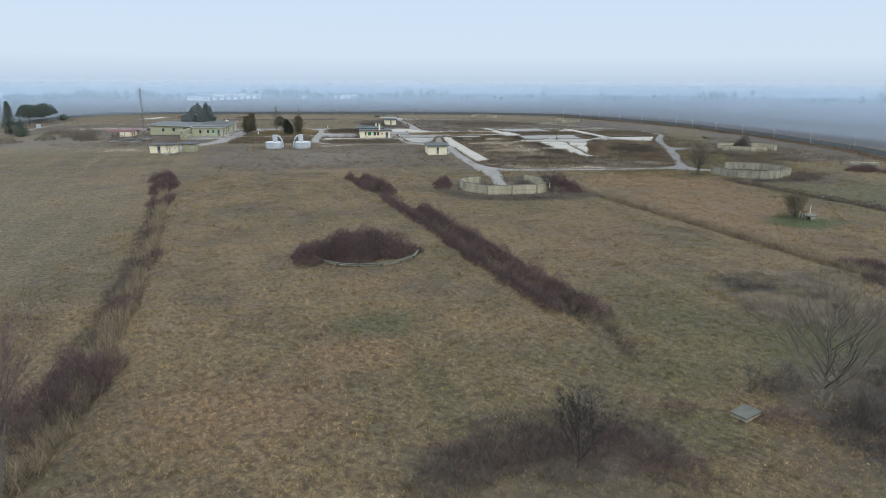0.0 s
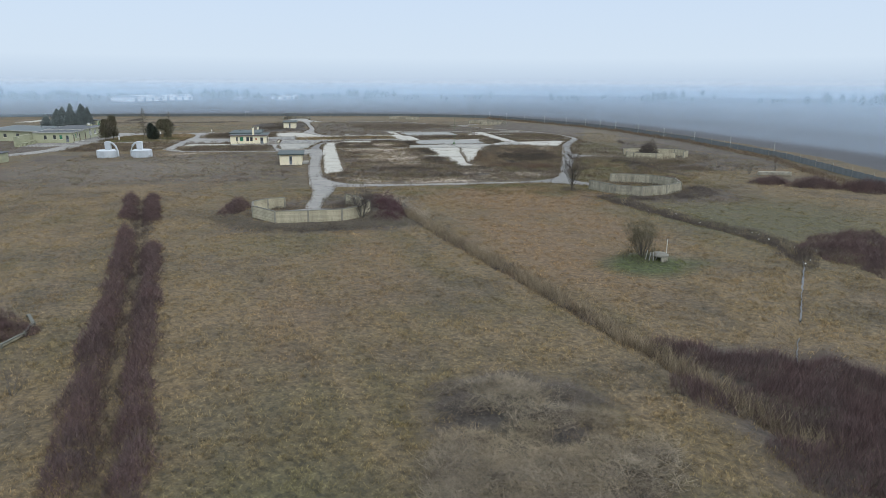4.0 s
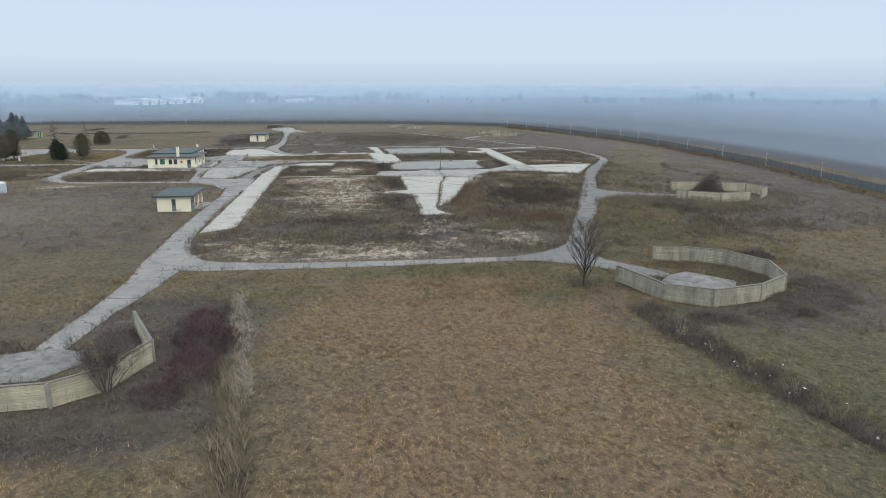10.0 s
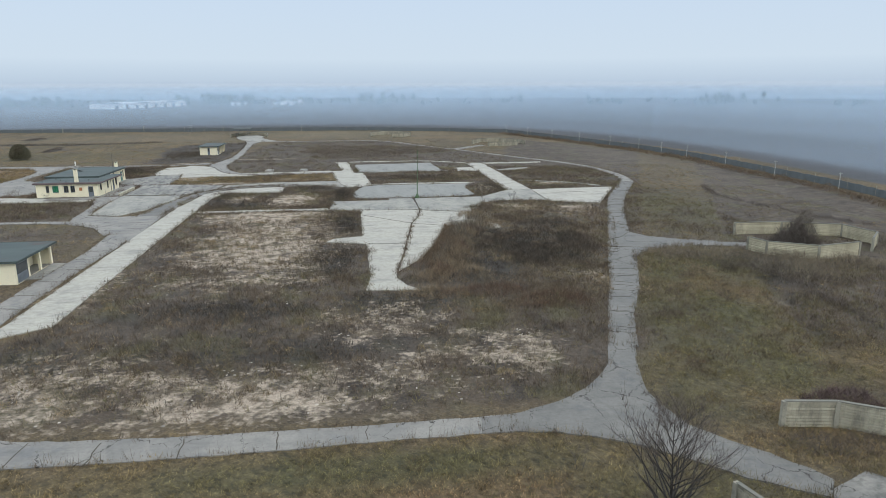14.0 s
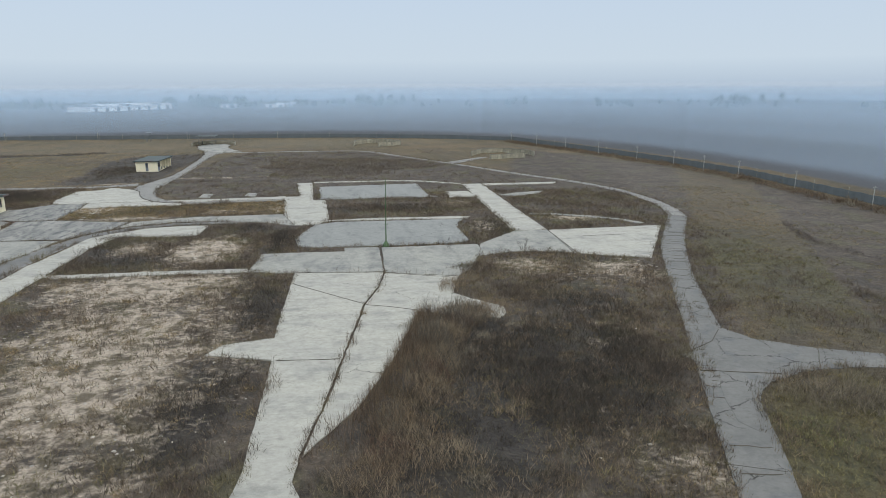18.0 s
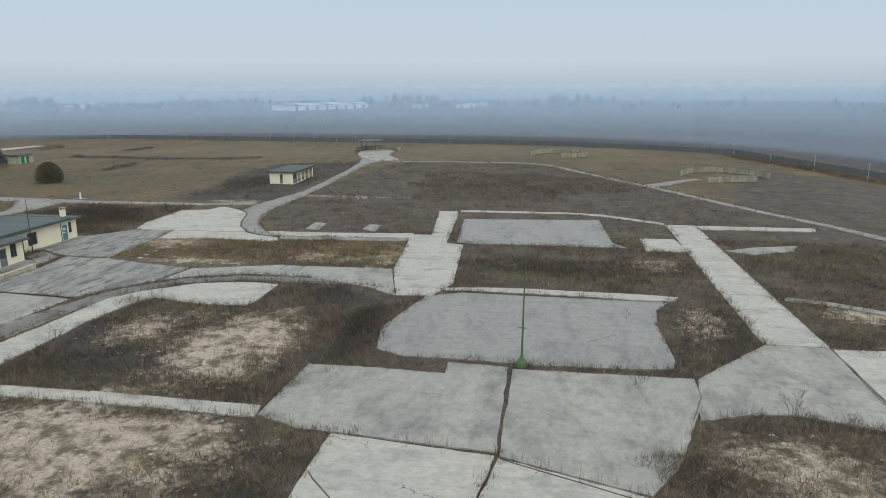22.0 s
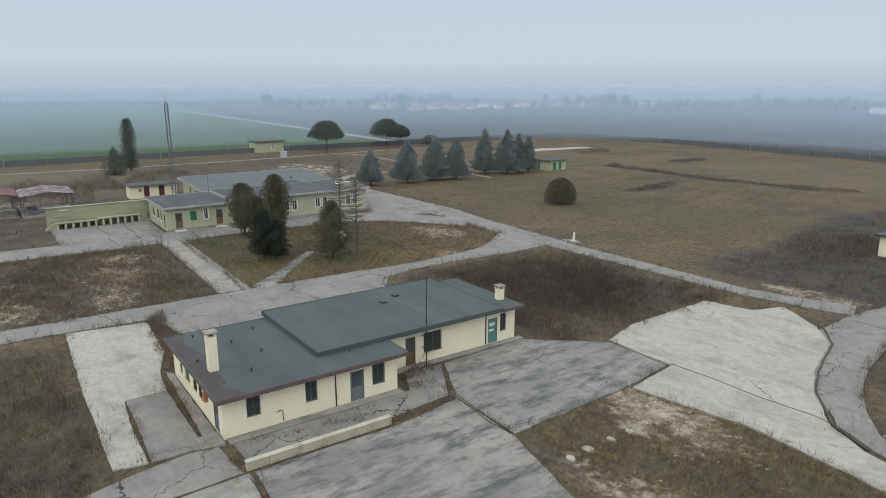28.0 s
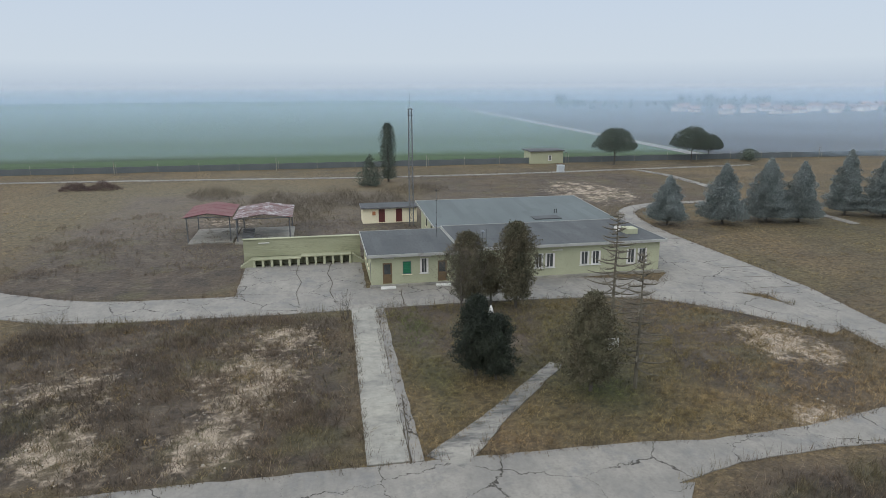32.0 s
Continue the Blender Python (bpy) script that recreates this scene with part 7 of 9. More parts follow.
for (ax, ay), (bx, by) in zip(ROADS[[q[0] for q in ROADS].index("west_lane")][2], ROADS[[q[0] for q in ROADS].index("west_lane")][2][1:]):
    n = int(math.hypot(bx - ax, by - ay) * 9)
    t = rng.random(n)
    xs.append(ax + (bx - ax) * t + rng.normal(0, 0.2, n))
    ys.append(ay + (by - ay) * t + rng.normal(0, 0.2, n))
x, y = np.concatenate(xs), np.concatenate(ys)
ok = (rng.random(len(x)) < 0.25 + 0.75 * lumps(x, y, 0.9)) & ~at(BUILT, x, y) & (at(soften(PAVED, 4), x, y) < 0.93)
x, y = x[ok], y[ok]
v, f = blades(x, y, np.full(len(x), 0.06), rng, 5, (0.15, 1.0), (0.012, 0.028), (0.05, 0.5), 0.12)
zoned(bulk("joint_weeds", v, f, SCRUB, "dead weeds growing along joints and road edges", "weeds"), v)
edge = np.random.default_rng(31)
xs, ys = [], []
for outline, gap in [(q[1], 1.1) for q in PADS] + [(q[2], 1.5) for q in ROADS]:
    for (ax, ay), (bx, by) in zip(outline, outline[1:] + outline[:1]):
        n = int(math.hypot(bx - ax, by - ay) * 1.7 / gap)
        t = edge.random(n)
        xs.append(ax + (bx - ax) * t + edge.normal(0, 0.16, n))
        ys.append(ay + (by - ay) * t + edge.normal(0, 0.16, n))
for w, line in JOINTS:
    for (ax, ay), (bx, by) in zip(line, line[1:]):
        n = int(math.hypot(bx - ax, by - ay) * 2.2)
        t = edge.random(n)
        xs.append(ax + (bx - ax) * t + edge.normal(0, 0.07, n))
        ys.append(ay + (by - ay) * t + edge.normal(0, 0.07, n))
x, y = np.concatenate(xs), np.concatenate(ys)
ok = (edge.random(len(x)) < np.clip(1.5 * lumps(x, y, 0.55) - 0.15, 0.05, 1)) & ~at(BUILT, x, y) & (at(soften(PAVED, 5), x, y) < 0.97)
x, y = x[ok], y[ok]
v, f = blades(x, y, np.full(len(x), 0.06), edge, 15, (0.05, 0.24), (0.02, 0.05), (0.3, 1.6), 0.17)
zoned(bulk("overgrown_edge", v, f, SCRUB, "low dark weeds and moss creeping over paving edges", "weeds"), v)

x, y = sow(rng, [(30, 128, 164, 300, 0.9), (-44, -15, 240, 316, 0.9), (24, 62, 279, 293, 1.6)], lambda x, y: np.where(at(BARE, x, y), 0, np.clip(at(GRAVEL, x, y), 0, 1)))
n = len(x)
side = rng.uniform(0.03, 0.13, (n, 3))
corner = np.array([[-1, -1, 0], [1, -1, 0], [1, 1, 0], [-1, 1, 0], [-0.7, -0.6, 1], [0.6, -0.7, 1], [0.7, 0.6, 1], [-0.6, 0.7, 1]])
v = corner[None] * side[:, None] * np.array([1, 1, 0.5]) + np.stack([x, y, ground_z(x, y) - 0.01], -1)[:, None]
f = (np.array([[0, 1, 5, 4], [1, 2, 6, 5], [2, 3, 7, 6], [3, 0, 4, 7], [4, 5, 6, 7]])[None] + 8 * np.arange(n)[:, None, None]).reshape(-1, 4)
bulk("loose_rubble", v.reshape(-1, 3), f, material("pale_rubble", (0.4, 0.35, 0.28), (0.3, 0.27, 0.22), 0.5, 8, 0.95, 0.1, island=0.35), "loose pale stones and rubble on gravel", "rubble")


def twigs(rng, px, py, pz, n, length, width, up=0.8, out=None):
    """Loose thin twigs from points: corners and triangles."""
    a = rng.uniform(0, 2 * np.pi, n)
    e = np.abs(rng.normal(up, 0.4, n))
    d = np.stack([np.cos(a), np.sin(a), e], -1)
    if out is not None:
        d[:, :2] += out * 0.8
    d /= np.linalg.norm(d, axis=1)[:, None]
    l = rng.uniform(*length, n)[:, None]
    w = rng.uniform(*width, n)
    t = rng.uniform(0, 2 * np.pi, n)
    p = np.stack([px, py, pz], -1)
    s = np.stack([np.cos(t) * w / 2, np.sin(t) * w / 2, np.zeros(n)], -1)
    return np.stack([p - s, p + s, p + d * l], 1).reshape(-1, 3), np.arange(3 * n).reshape(-1, 3)


def thicket(name, label, category, spots, mat, density, seed, length=(0.3, 0.85), width=(0.014, 0.032), up=1.3, kind="stuff"):
    """Low tangles: domes of twigs. spots: x, y, half widths, height."""
    rng, width = np.random.default_rng(seed), (width[0] * 1.2, width[1] * 1.2)
    vs, fs, base = [], [], 0
    for cx, cy, rx, ry, h in spots:
        n = int(1.55 * density * rx * ry * 3.1 * (0.6 + h * 0.5))
        r, a = np.sqrt(rng.random(n)), rng.uniform(0, 2 * np.pi, n)
        edge = 1 + 0.18 * np.sin(3 * a + cx) + 0.12 * np.sin(7 * a + cy)
        x, y = cx + rx * r * edge * np.cos(a), cy + ry * r * edge * np.sin(a)
        roof_h = h * np.clip(1 - r ** 2.2, 0.08, 1) * (0.6 + 0.5 * lumps(x, y, 1.6))
        z = ground_z(x, y) + roof_h * rng.random(n) ** 0.6 - 0.1
        v, f = twigs(rng, x, y, z, n, length, width, up)
        vs.append(v)
        fs.append(f + base)
        base += len(v)
    vs = np.concatenate(vs)
    return zoned(bulk(name, vs, np.concatenate(fs), mat, label, category, kind), vs)


def along(line, step, half, height, seed, gaps=()):
    """Spots in a row along a line, uneven in size."""
    r = random.Random(seed)
    out = []
    for (ax, ay), (bx, by) in zip(line, line[1:]):
        n = max(1, int(math.hypot(bx - ax, by - ay) / step))
        for i in range(n):
            x, y = ax + (bx - ax) * i / n, ay + (by - ay) * i / n
            if not any(g0 < y < g1 for g0, g1 in gaps):
                k = r.uniform(0.7, 1.25)
                out.append((x + r.uniform(-0.3, 0.3), y + r.uniform(-0.3, 0.3), half * k, half * k * 1.3, height * r.uniform(0.6, 1.25)))
    return out


mid = DITCHES["middle_ditch"]
thicket("hedgerow", "red-brown leafless bushes along a ditch", "hedge", along([(x - 1.6, y) for x, y in mid], 1.4, 1.2, 1.7, 1, [(46, 58), (124, 132)]) + along([(x + 1.6, y) for x, y in mid], 1.4, 1.2, 1.7, 2, [(46, 55), (112, 130)]), RED_TWIG, 60, 11)
thicket("bramble_bank", "grey-brown brambles along the ditch edge", "bramble", along(mid, 2.0, 1.3, 0.5, 3) + along([(x - 1, y) for x, y in DITCHES["west_ditch"]], 2.2, 1.2, 0.7, 4), DARK_TWIG, 40, 12)
thicket("hedgerow", "patchy red-brown bushes along a ditch", "hedge", [(-19.6, 47, 2.2, 4.2, 3.6), (-20.5, 42, 2, 3, 2.4), (-22.5, 66, 1.3, 5, 1.5), (-25, 82, 1.2, 5, 1.6), (-29, 100, 1.2, 3, 1.3), (-34, 124, 1.6, 6, 1.6), (-38, 140, 2.2, 7, 2.6), (-41, 152, 2.4, 5, 3.2)], RED_TWIG, 60, 13)
thicket("reed_bed", "tall whitish dry reeds beside red bushes", "reeds", along([(43.8, 148.4), (45.9, 138), (46.8, 131), (47.6, 125), (48, 121)], 2.0, 0.85, 1.5, 6) + along([(46.2, 141), (47.4, 131), (48.2, 123)], 2.6, 0.6, 2.1, 66), REED, 20, 94, (0.4, 1.1), (0.016, 0.034), 0.9)
thicket("reed_bed", "pale dry reeds along a shallow ditch", "reeds", along(DITCHES["west_ditch"], 1.5, 0.9, 1.0, 5) + along(DITCHES["reed_ditch"][1:9], 1.5, 1.0, 0.8, 6) + along(DITCHES["east_ditch"][1:8], 3.5, 0.6, 1.3, 7), STRAW, 30, 14, (0.6, 1.5), (0.03, 0.06), 2.0)
thicket("reed_bed", "lumpy brown reed tussocks along a ditch", "reeds", along(DITCHES["reed_ditch"][2:9], 1.1, 0.8, 0.75, 61), RANK, 46, 62, (0.35, 0.9), (0.02, 0.045), 1.0)
thicket("bramble_bank", "dark brambles along a reedy ditch", "bramble", along(DITCHES["reed_ditch"][:7], 1.8, 1.2, 0.6, 8) + along(DITCHES["east_ditch"][1:8], 1.7, 2.0, 0.9, 9), DARK_TWIG, 40, 15)
thicket("bush_clump", "dense red-brown bushes filling a sunken ring", "bush", [(1.4, 82.6, 5.6, 4.6, 3.6), (-5.2, 80.6, 2.8, 3.2, 2.6), (-2, 83, 3.5, 3.2, 3.0)], RED_TWIG, 90, 16)
thicket("bramble_patch", "grey-brown bramble thicket in the grass", "bramble", [(5.6, 33.2, 2.4, 2.2, 1.3), (9, 35.6, 3.2, 3.0, 1.1), (13.4, 36.8, 3.4, 2.4, 0.9), (17, 34.4, 2.2, 2.6, 0.8), (4, 31.4, 1.8, 1.8, 1.3), (11, 33, 3, 2.4, 0.7), (30.4, 33.4, 2.2, 2.2, 1.8), (32.6, 34.8, 1.6, 1.4, 1.2), (35, 32.6, 2.2, 1.4, 1.0), (41.8, 39, 1.8, 2.4, 2.4), (28.4, 40, 1.4, 0.8, 1.5), (30.4, 41, 1.6, 0.9, 1.5), (47, 52.4, 1.6, 1.2, 0.6), (36, 33, 3, 2.6, 1.0), (39, 36, 3, 2.4, 1.4), (43, 36, 3.4, 3, 2.2), (46.4, 38, 3, 3, 2.0), (46, 42, 3, 3, 1.4), (38.6, 40, 2.4, 2, 1.2), (33, 36, 2.4, 1.6, 0.7)], DARK_TWIG, 48, 17)
thicket("bramble_patch", "rust-brown dead bracken on a bank", "bramble", [(7.4, 34, 3.6, 2.2, 0.9), (15.4, 33.6, 2.6, 2.6, 1.0), (17.6, 31.6, 2.2, 2, 0.8), (12.5, 35.4, 4, 2, 0.8), (21, 38.4, 1.4, 1.2, 0.6), (27, 36, 2, 1.6, 0.4), (34, 31, 3, 3, 0.7)], RED_TWIG, 60, 77, (0.25, 0.7), (0.014, 0.03), 0.9)
thicket("reed_heap", "flattened heap of dark brush and pale reeds", "brush", [(43.0, 66.4, 4.4, 1.9, 0.9), (47.5, 64, 2.6, 1.5, 0.8), (40.4, 63.6, 1.7, 2.2, 0.9), (49, 62.4, 2, 1.2, 0.5), (45.6, 58.6, 2.4, 0.9, 0.6), (41, 55.6, 2.4, 0.8, 0.5)], DARK_TWIG, 90, 18, (0.2, 0.55), (0.014, 0.03), 0.4)
thicket("reed_heap", "heap of pale flattened dry reeds", "reeds", [(42, 57, 4, 2.6, 0.8), (45.4, 56, 2.6, 2.4, 0.8), (44, 64.8, 2.2, 1.2, 0.9), (48.8, 60.4, 1.6, 1.4, 0.6), (40, 59.4, 2, 1.6, 0.7), (47.4, 57.4, 2, 1.4, 0.7), (44, 59.6, 1.6, 1.2, 0.7), (50.6, 57.4, 1.4, 1.4, 0.5), (42.4, 54, 2.6, 1.6, 0.7), (46.5, 53.6, 2, 1.2, 0.6)], STRAW, 110, 19, (0.35, 0.9), (0.014, 0.03), 0.2)
SHEAF = material("bleached_reed_sheaves", (0.25, 0.205, 0.14), (0.165, 0.132, 0.09), 0.4, 3, 0.95, 0.0, island=0.5)
thicket("reed_heap", "combed-over heap of straw-coloured reeds", "reeds", [(43.4, 63.4, 3.6, 1.6, 0.8), (45.6, 61, 3, 1.4, 0.7), (39.4, 57, 2.6, 2.6, 0.9), (43, 55, 3.4, 2.6, 0.9), (47.4, 54.6, 3, 2.2, 0.8), (43, 66, 3, 1.2, 1.0), (45.6, 64, 2, 1, 0.9), (50, 56, 1.8, 1.8, 0.7), (41.6, 52.4, 2.4, 1.4, 0.6), (38.4, 54.4, 2, 2, 0.7), (46, 51.8, 2.4, 1.4, 0.6)], SHEAF, 95, 119, (0.4, 1.1), (0.018, 0.036), 0.25)
thicket("bramble_bank", "tall red-brown bramble bank beside the ditch", "bramble", [(60, 68.6, 2.4, 2.2, 1.0), (63.4, 65.6, 3.4, 3.2, 1.4), (67, 62.6, 4.2, 3.4, 1.5), (63, 59.5, 4.4, 4.4, 1.5), (69, 56, 5, 4.6, 1.4), (58.5, 71, 1.6, 1.8, 0.8), (62, 53, 5, 5, 1.5), (72, 60, 4, 2.6, 1.3), (57.5, 63, 2.2, 2.6, 0.9)], RED_TWIG, 66, 20, (0.4, 1.1), (0.014, 0.028), 2.0)
thicket("bramble_bank", "tall dark red bramble bank in the field corner", "bramble", [(95, 95, 5, 5, 2.2), (101, 99, 5, 5, 2.2), (97, 88, 5, 4, 2.0), (106, 94, 5, 5, 1.8)], RED_TWIG, 50, 21)
ring_spots = [(30.2 + 12.8 * math.cos(a), 134.4 + 12.8 * math.sin(a), 2.7, 2.7, 0.75) for a in (radians(d) for d in range(195, 350, 12))] + [(41, 122.6, 2.6, 2.2, 0.7), (44.4, 122.6, 2.4, 2.4, 0.7), (37, 120.6, 2.6, 2, 0.6)]
thicket("bramble_patch", "grey brambles round the foot of the ring wall", "bramble", ring_spots, PALE_TWIG, 80, 122, (0.25, 0.7), (0.012, 0.026), 0.35)
thicket("bramble_patch", "grey brambles round the foot of the ring wall", "bramble", [(101.6, 140.6, 4.6, 3.4, 1.0), (105.6, 145, 3, 4, 1.0), (96, 137.8, 3, 2, 0.6), (99.4, 152.6, 2.4, 2.6, 0.5), (97, 155.6, 2.8, 1.8, 0.5), (93.6, 156, 2.4, 1.8, 0.5), (100.4, 148.6, 1.8, 2.6, 0.45), (98.4, 145, 2.2, 1.4, 0.4), (88.6, 146.6, 1.0, 1.8, 0.4), (90.6, 143.2, 1.8, 1.2, 0.4), (36, 138, 2.2, 3, 1.2), (26, 137.5, 2.6, 2, 0.9), (23, 133, 1.6, 3, 0.8)], DARK_TWIG, 70, 22, (0.25, 0.75), (0.012, 0.028), 0.6)
thicket("hedgerow", "crimson leafless bushes beside the ring wall", "hedge", [(43.4, 130.4, 2.2, 3.6, 2.3), (43.2, 137.0, 2.4, 3.8, 2.9), (42.0, 142.4, 2.0, 2.4, 1.9), (42, 126.4, 2.0, 2.0, 1.5)], CRIMSON, 60, 23, (0.3, 0.85), (0.012, 0.026), 1.0)
thicket("hedgerow", "dense dark red bushes beside the ring wall", "hedge", [(18.6, 138.6, 1.8, 4, 2.2), (17.6, 134, 1.5, 2, 1.6), (106, 158, 2.6, 2, 1.4), (99, 161, 3, 1.6, 1.4)], RED_TWIG, 75, 95)
thicket("bramble_patch", "grey-brown brambles by a spur road", "bramble", [(113, 198, 5, 3, 1.2), (120, 199, 5, 2.6, 1.2), (108, 201, 3, 2, 0.8), (128, 205, 4, 4, 1.0), (116, 194, 4, 3.4, 0.9), (140, 204, 3, 4, 1.2)], PALE_TWIG, 24, 24, (0.4, 1.0), (0.014, 0.03), 0.9)
thicket("reed_bed", "tall tan reeds round the spur road and ring wall", "reeds", [(107, 202, 4, 2.2, 1.2), (112, 199.5, 4.4, 2.4, 1.5), (119, 196.6, 4.4, 2.6, 1.3), (125, 194.4, 4.6, 2.8, 1.4), (131, 192.6, 4.4, 2.8, 1.2), (118, 191, 3.6, 3.4, 0.9), (136, 198, 3, 3, 1.0)], SHEAF, 16, 124, (0.5, 1.4), (0.016, 0.034), 1.6)
thicket("bramble_bank", "dark brambles along a narrow ditch", "bramble", along([(113, 196.6), (114.4, 190.3), (113.8, 183.5), (113.3, 172.2), (115.3, 167.2), (116.7, 163.8)], 1.4, 0.9, 0.6, 224), DARK_TWIG, 60, 225, (0.25, 0.6), (0.014, 0.03), 0.7)
thicket("bramble_bank", "dark brambles along a meadow ditch", "bramble", along([(-71, 397), (-69, 393), (-60, 394.2), (-47, 391.4), (-37, 392), (-22, 394), (-8, 398)], 2.2, 1.6, 0.8, 226) + [(-37.2, 364, 1.8, 3, 0.7), (-37.8, 370, 2, 4, 0.8), (-39.4, 377, 1.8, 4, 0.7), (-66, 418, 3, 4, 0.6), (-65.6, 425, 3, 4, 0.6)], TWIG, 22, 227, (0.3, 0.8), (0.016, 0.034), 0.9)
thicket("bramble_patch", "dark rank weeds between concrete slabs", "bramble", [(92, 212, 6, 9, 0.7), (84, 214, 5, 6, 0.7), (90, 201, 5, 5, 0.6), (80, 186, 4, 4, 0.6), (95, 224, 5, 5, 0.6), (52, 186, 8, 3, 0.6), (64, 228, 2, 8, 0.7), (62, 206, 4, 6, 0.6), (94.4, 264, 3, 5, 0.9), (63.5, 258, 1.8, 8, 0.9), (82, 282, 13, 4, 0.6), (4, 303, 8, 8, 0.9), (-2, 296, 4, 4, 0.8), (12, 346, 6, 12, 0.5), (70, 350, 24, 22, 0.5), (12.8, 278.6, 1.4, 1.2, 0.7), (39, 262, 3, 2, 0.5), (58, 266, 3, 4, 0.7)], SCRUB, 16, 25, (0.4, 0.9), (0.018, 0.04), 1.5)
thicket("reed_bed", "tall brown grass along the perimeter fence", "grass", along([(140, 143), (157, 195), (163.5, 250), (162.5, 310), (157, 340), (145, 382), (131, 424)], 4.0, 2.2, 1.1, 71), RANK, 12, 72, (0.4, 1.0), (0.03, 0.06), 1.6)
thicket("shrub_row", "low grey leafless brambles near the ring wall", "shrub", [(88.4, 137.2, 1.8, 1.3, 1.0), (91, 136.4, 1.4, 1.0, 0.8), (84.6, 141.4, 1.2, 1.2, 0.7), (98.6, 137.4, 1.6, 1.0, 0.8)], TWIG, 60, 76, (0.4, 0.9), (0.014, 0.03), 1.2)
thicket("bramble_bank", "dark rushes in a curved shallow drain", "rushes", along([(141, 259), (137.4, 250), (137, 244), (138.6, 235.6), (141, 226), (146, 214)], 1.6, 0.8, 0.7, 73), DARK_TWIG, 30, 74)
thicket("weed_clump", "rust-brown dead creeper and weeds round the cream building", "weeds", [(-10, 264.6, 1.6, 0.9, 1.0), (-6.6, 264, 1.8, 0.8, 1.0), (-3, 263.5, 1.8, 0.7, 0.9), (0.2, 263.6, 1.2, 0.8, 1.0), (1.2, 265, 0.7, 1.8, 1.2), (5.5, 262.3, 0.9, 0.5, 0.35), (7.8, 262.3, 1.2, 0.45, 0.4), (9.6, 262.2, 0.9, 0.4, 0.35), (12, 262, 0.8, 0.4, 0.3), (14.6, 261.9, 0.7, 0.5, 0.35), (15.6, 264.8, 0.3, 1.4, 0.3), (16.1, 267, 0.35, 1.4, 0.3), (16.2, 269.4, 0.4, 1.1, 0.35), (16.9, 270.8, 0.8, 0.5, 0.3), (13.1, 277.6, 0.9, 1.2, 0.9), (14.6, 276.7, 0.8, 0.6, 0.5), (17.9, 273.4, 0.5, 1.0, 0.35), (18.2, 275.6, 0.5, 1.0, 0.4), (18, 277.5, 0.7, 0.6, 0.4), (16.2, 278.2, 0.8, 0.4, 0.4), (17, 262.8, 0.6, 0.5, 0.3)], RUST_TWIG, 75, 75, (0.2, 0.6), (0.02, 0.04), 0.8)
thicket("bramble_bank", "tall reddish reeds along the fence", "reeds", [(132, 146, 5, 3, 2.2), (139, 140, 5, 4, 2.2), (126, 152, 4, 2.4, 1.6), (146, 132, 4, 4, 2)], RED_TWIG, 40, 27, (0.6, 1.5), (0.02, 0.035), 2.0)
spots = []
for x0, x1, y0, y1, n in ((34, 110, 166, 250, 420), (38, 66, 244, 262, 90), (62, 125, 252, 300, 120), (-43, -17, 243, 270, 130), (-9, 16, 240, 256, 70), (-10, 15, 291, 314, 150), (36, 60, 280, 292, 40), (14, 60, 300, 330, 50), (-100, -62, 230, 258, 40), (86, 140, 172, 230, 60), (30, 100, 300, 390, 70), (-34, 28, 170, 234, 70)):
    for k in range(n):
        spots.append((float(rng.uniform(x0, x1)), float(rng.uniform(y0, y1)), float(rng.uniform(0.5, 1.6)), float(rng.uniform(0.5, 1.6)), float(rng.uniform(0.35, 1.15))))
spots = [q for q in spots if not at(BARE, np.array([q[0]]), np.array([q[1]]))[0] and at(GRAVEL, np.array([q[0]]), np.array([q[1]]))[0] < 0.6]
thicket("weed_clump", "clumps of dark dead weeds on rough ground", "weeds", spots, SCRUB, 26, 28, (0.25, 0.7), (0.014, 0.034), 1.4)
thicket("hedgerow", "dark red leafless hedge in rough grass", "hedge", [(-134, 219.4, 2.2, 3, 1.9), (-134, 225, 2.2, 3.4, 2.0)], RED_TWIG, 70, 240)
thicket("shrub_row", "grey leafless shrubs in rough ground", "shrub", [(-93, 256, 3, 4, 3.6), (-106, 274, 4, 5, 3.2), (-110, 262, 3, 5, 2.6), (-118, 250, 4, 5, 2.2), (-97, 262, 3, 5, 3.2), (-100, 268, 3, 5, 3.4), (-102, 282, 3, 5, 3.6), (-88, 268, 2, 3, 2.4), (-118, 290, 4, 6, 1.6), (-99, 420, 3, 6, 1.4), (-42, 246, 2, 2, 1.4), (-39, 269, 1.6, 2, 1.6), (-40.4, 276, 1.2, 1.4, 1.8), (-3, 265.6, 1.6, 1.4, 1.2), (14, 366, 3, 3, 1.8)], PALE_TWIG, 12, 26, (0.7, 1.9), (0.014, 0.03), 1.6)


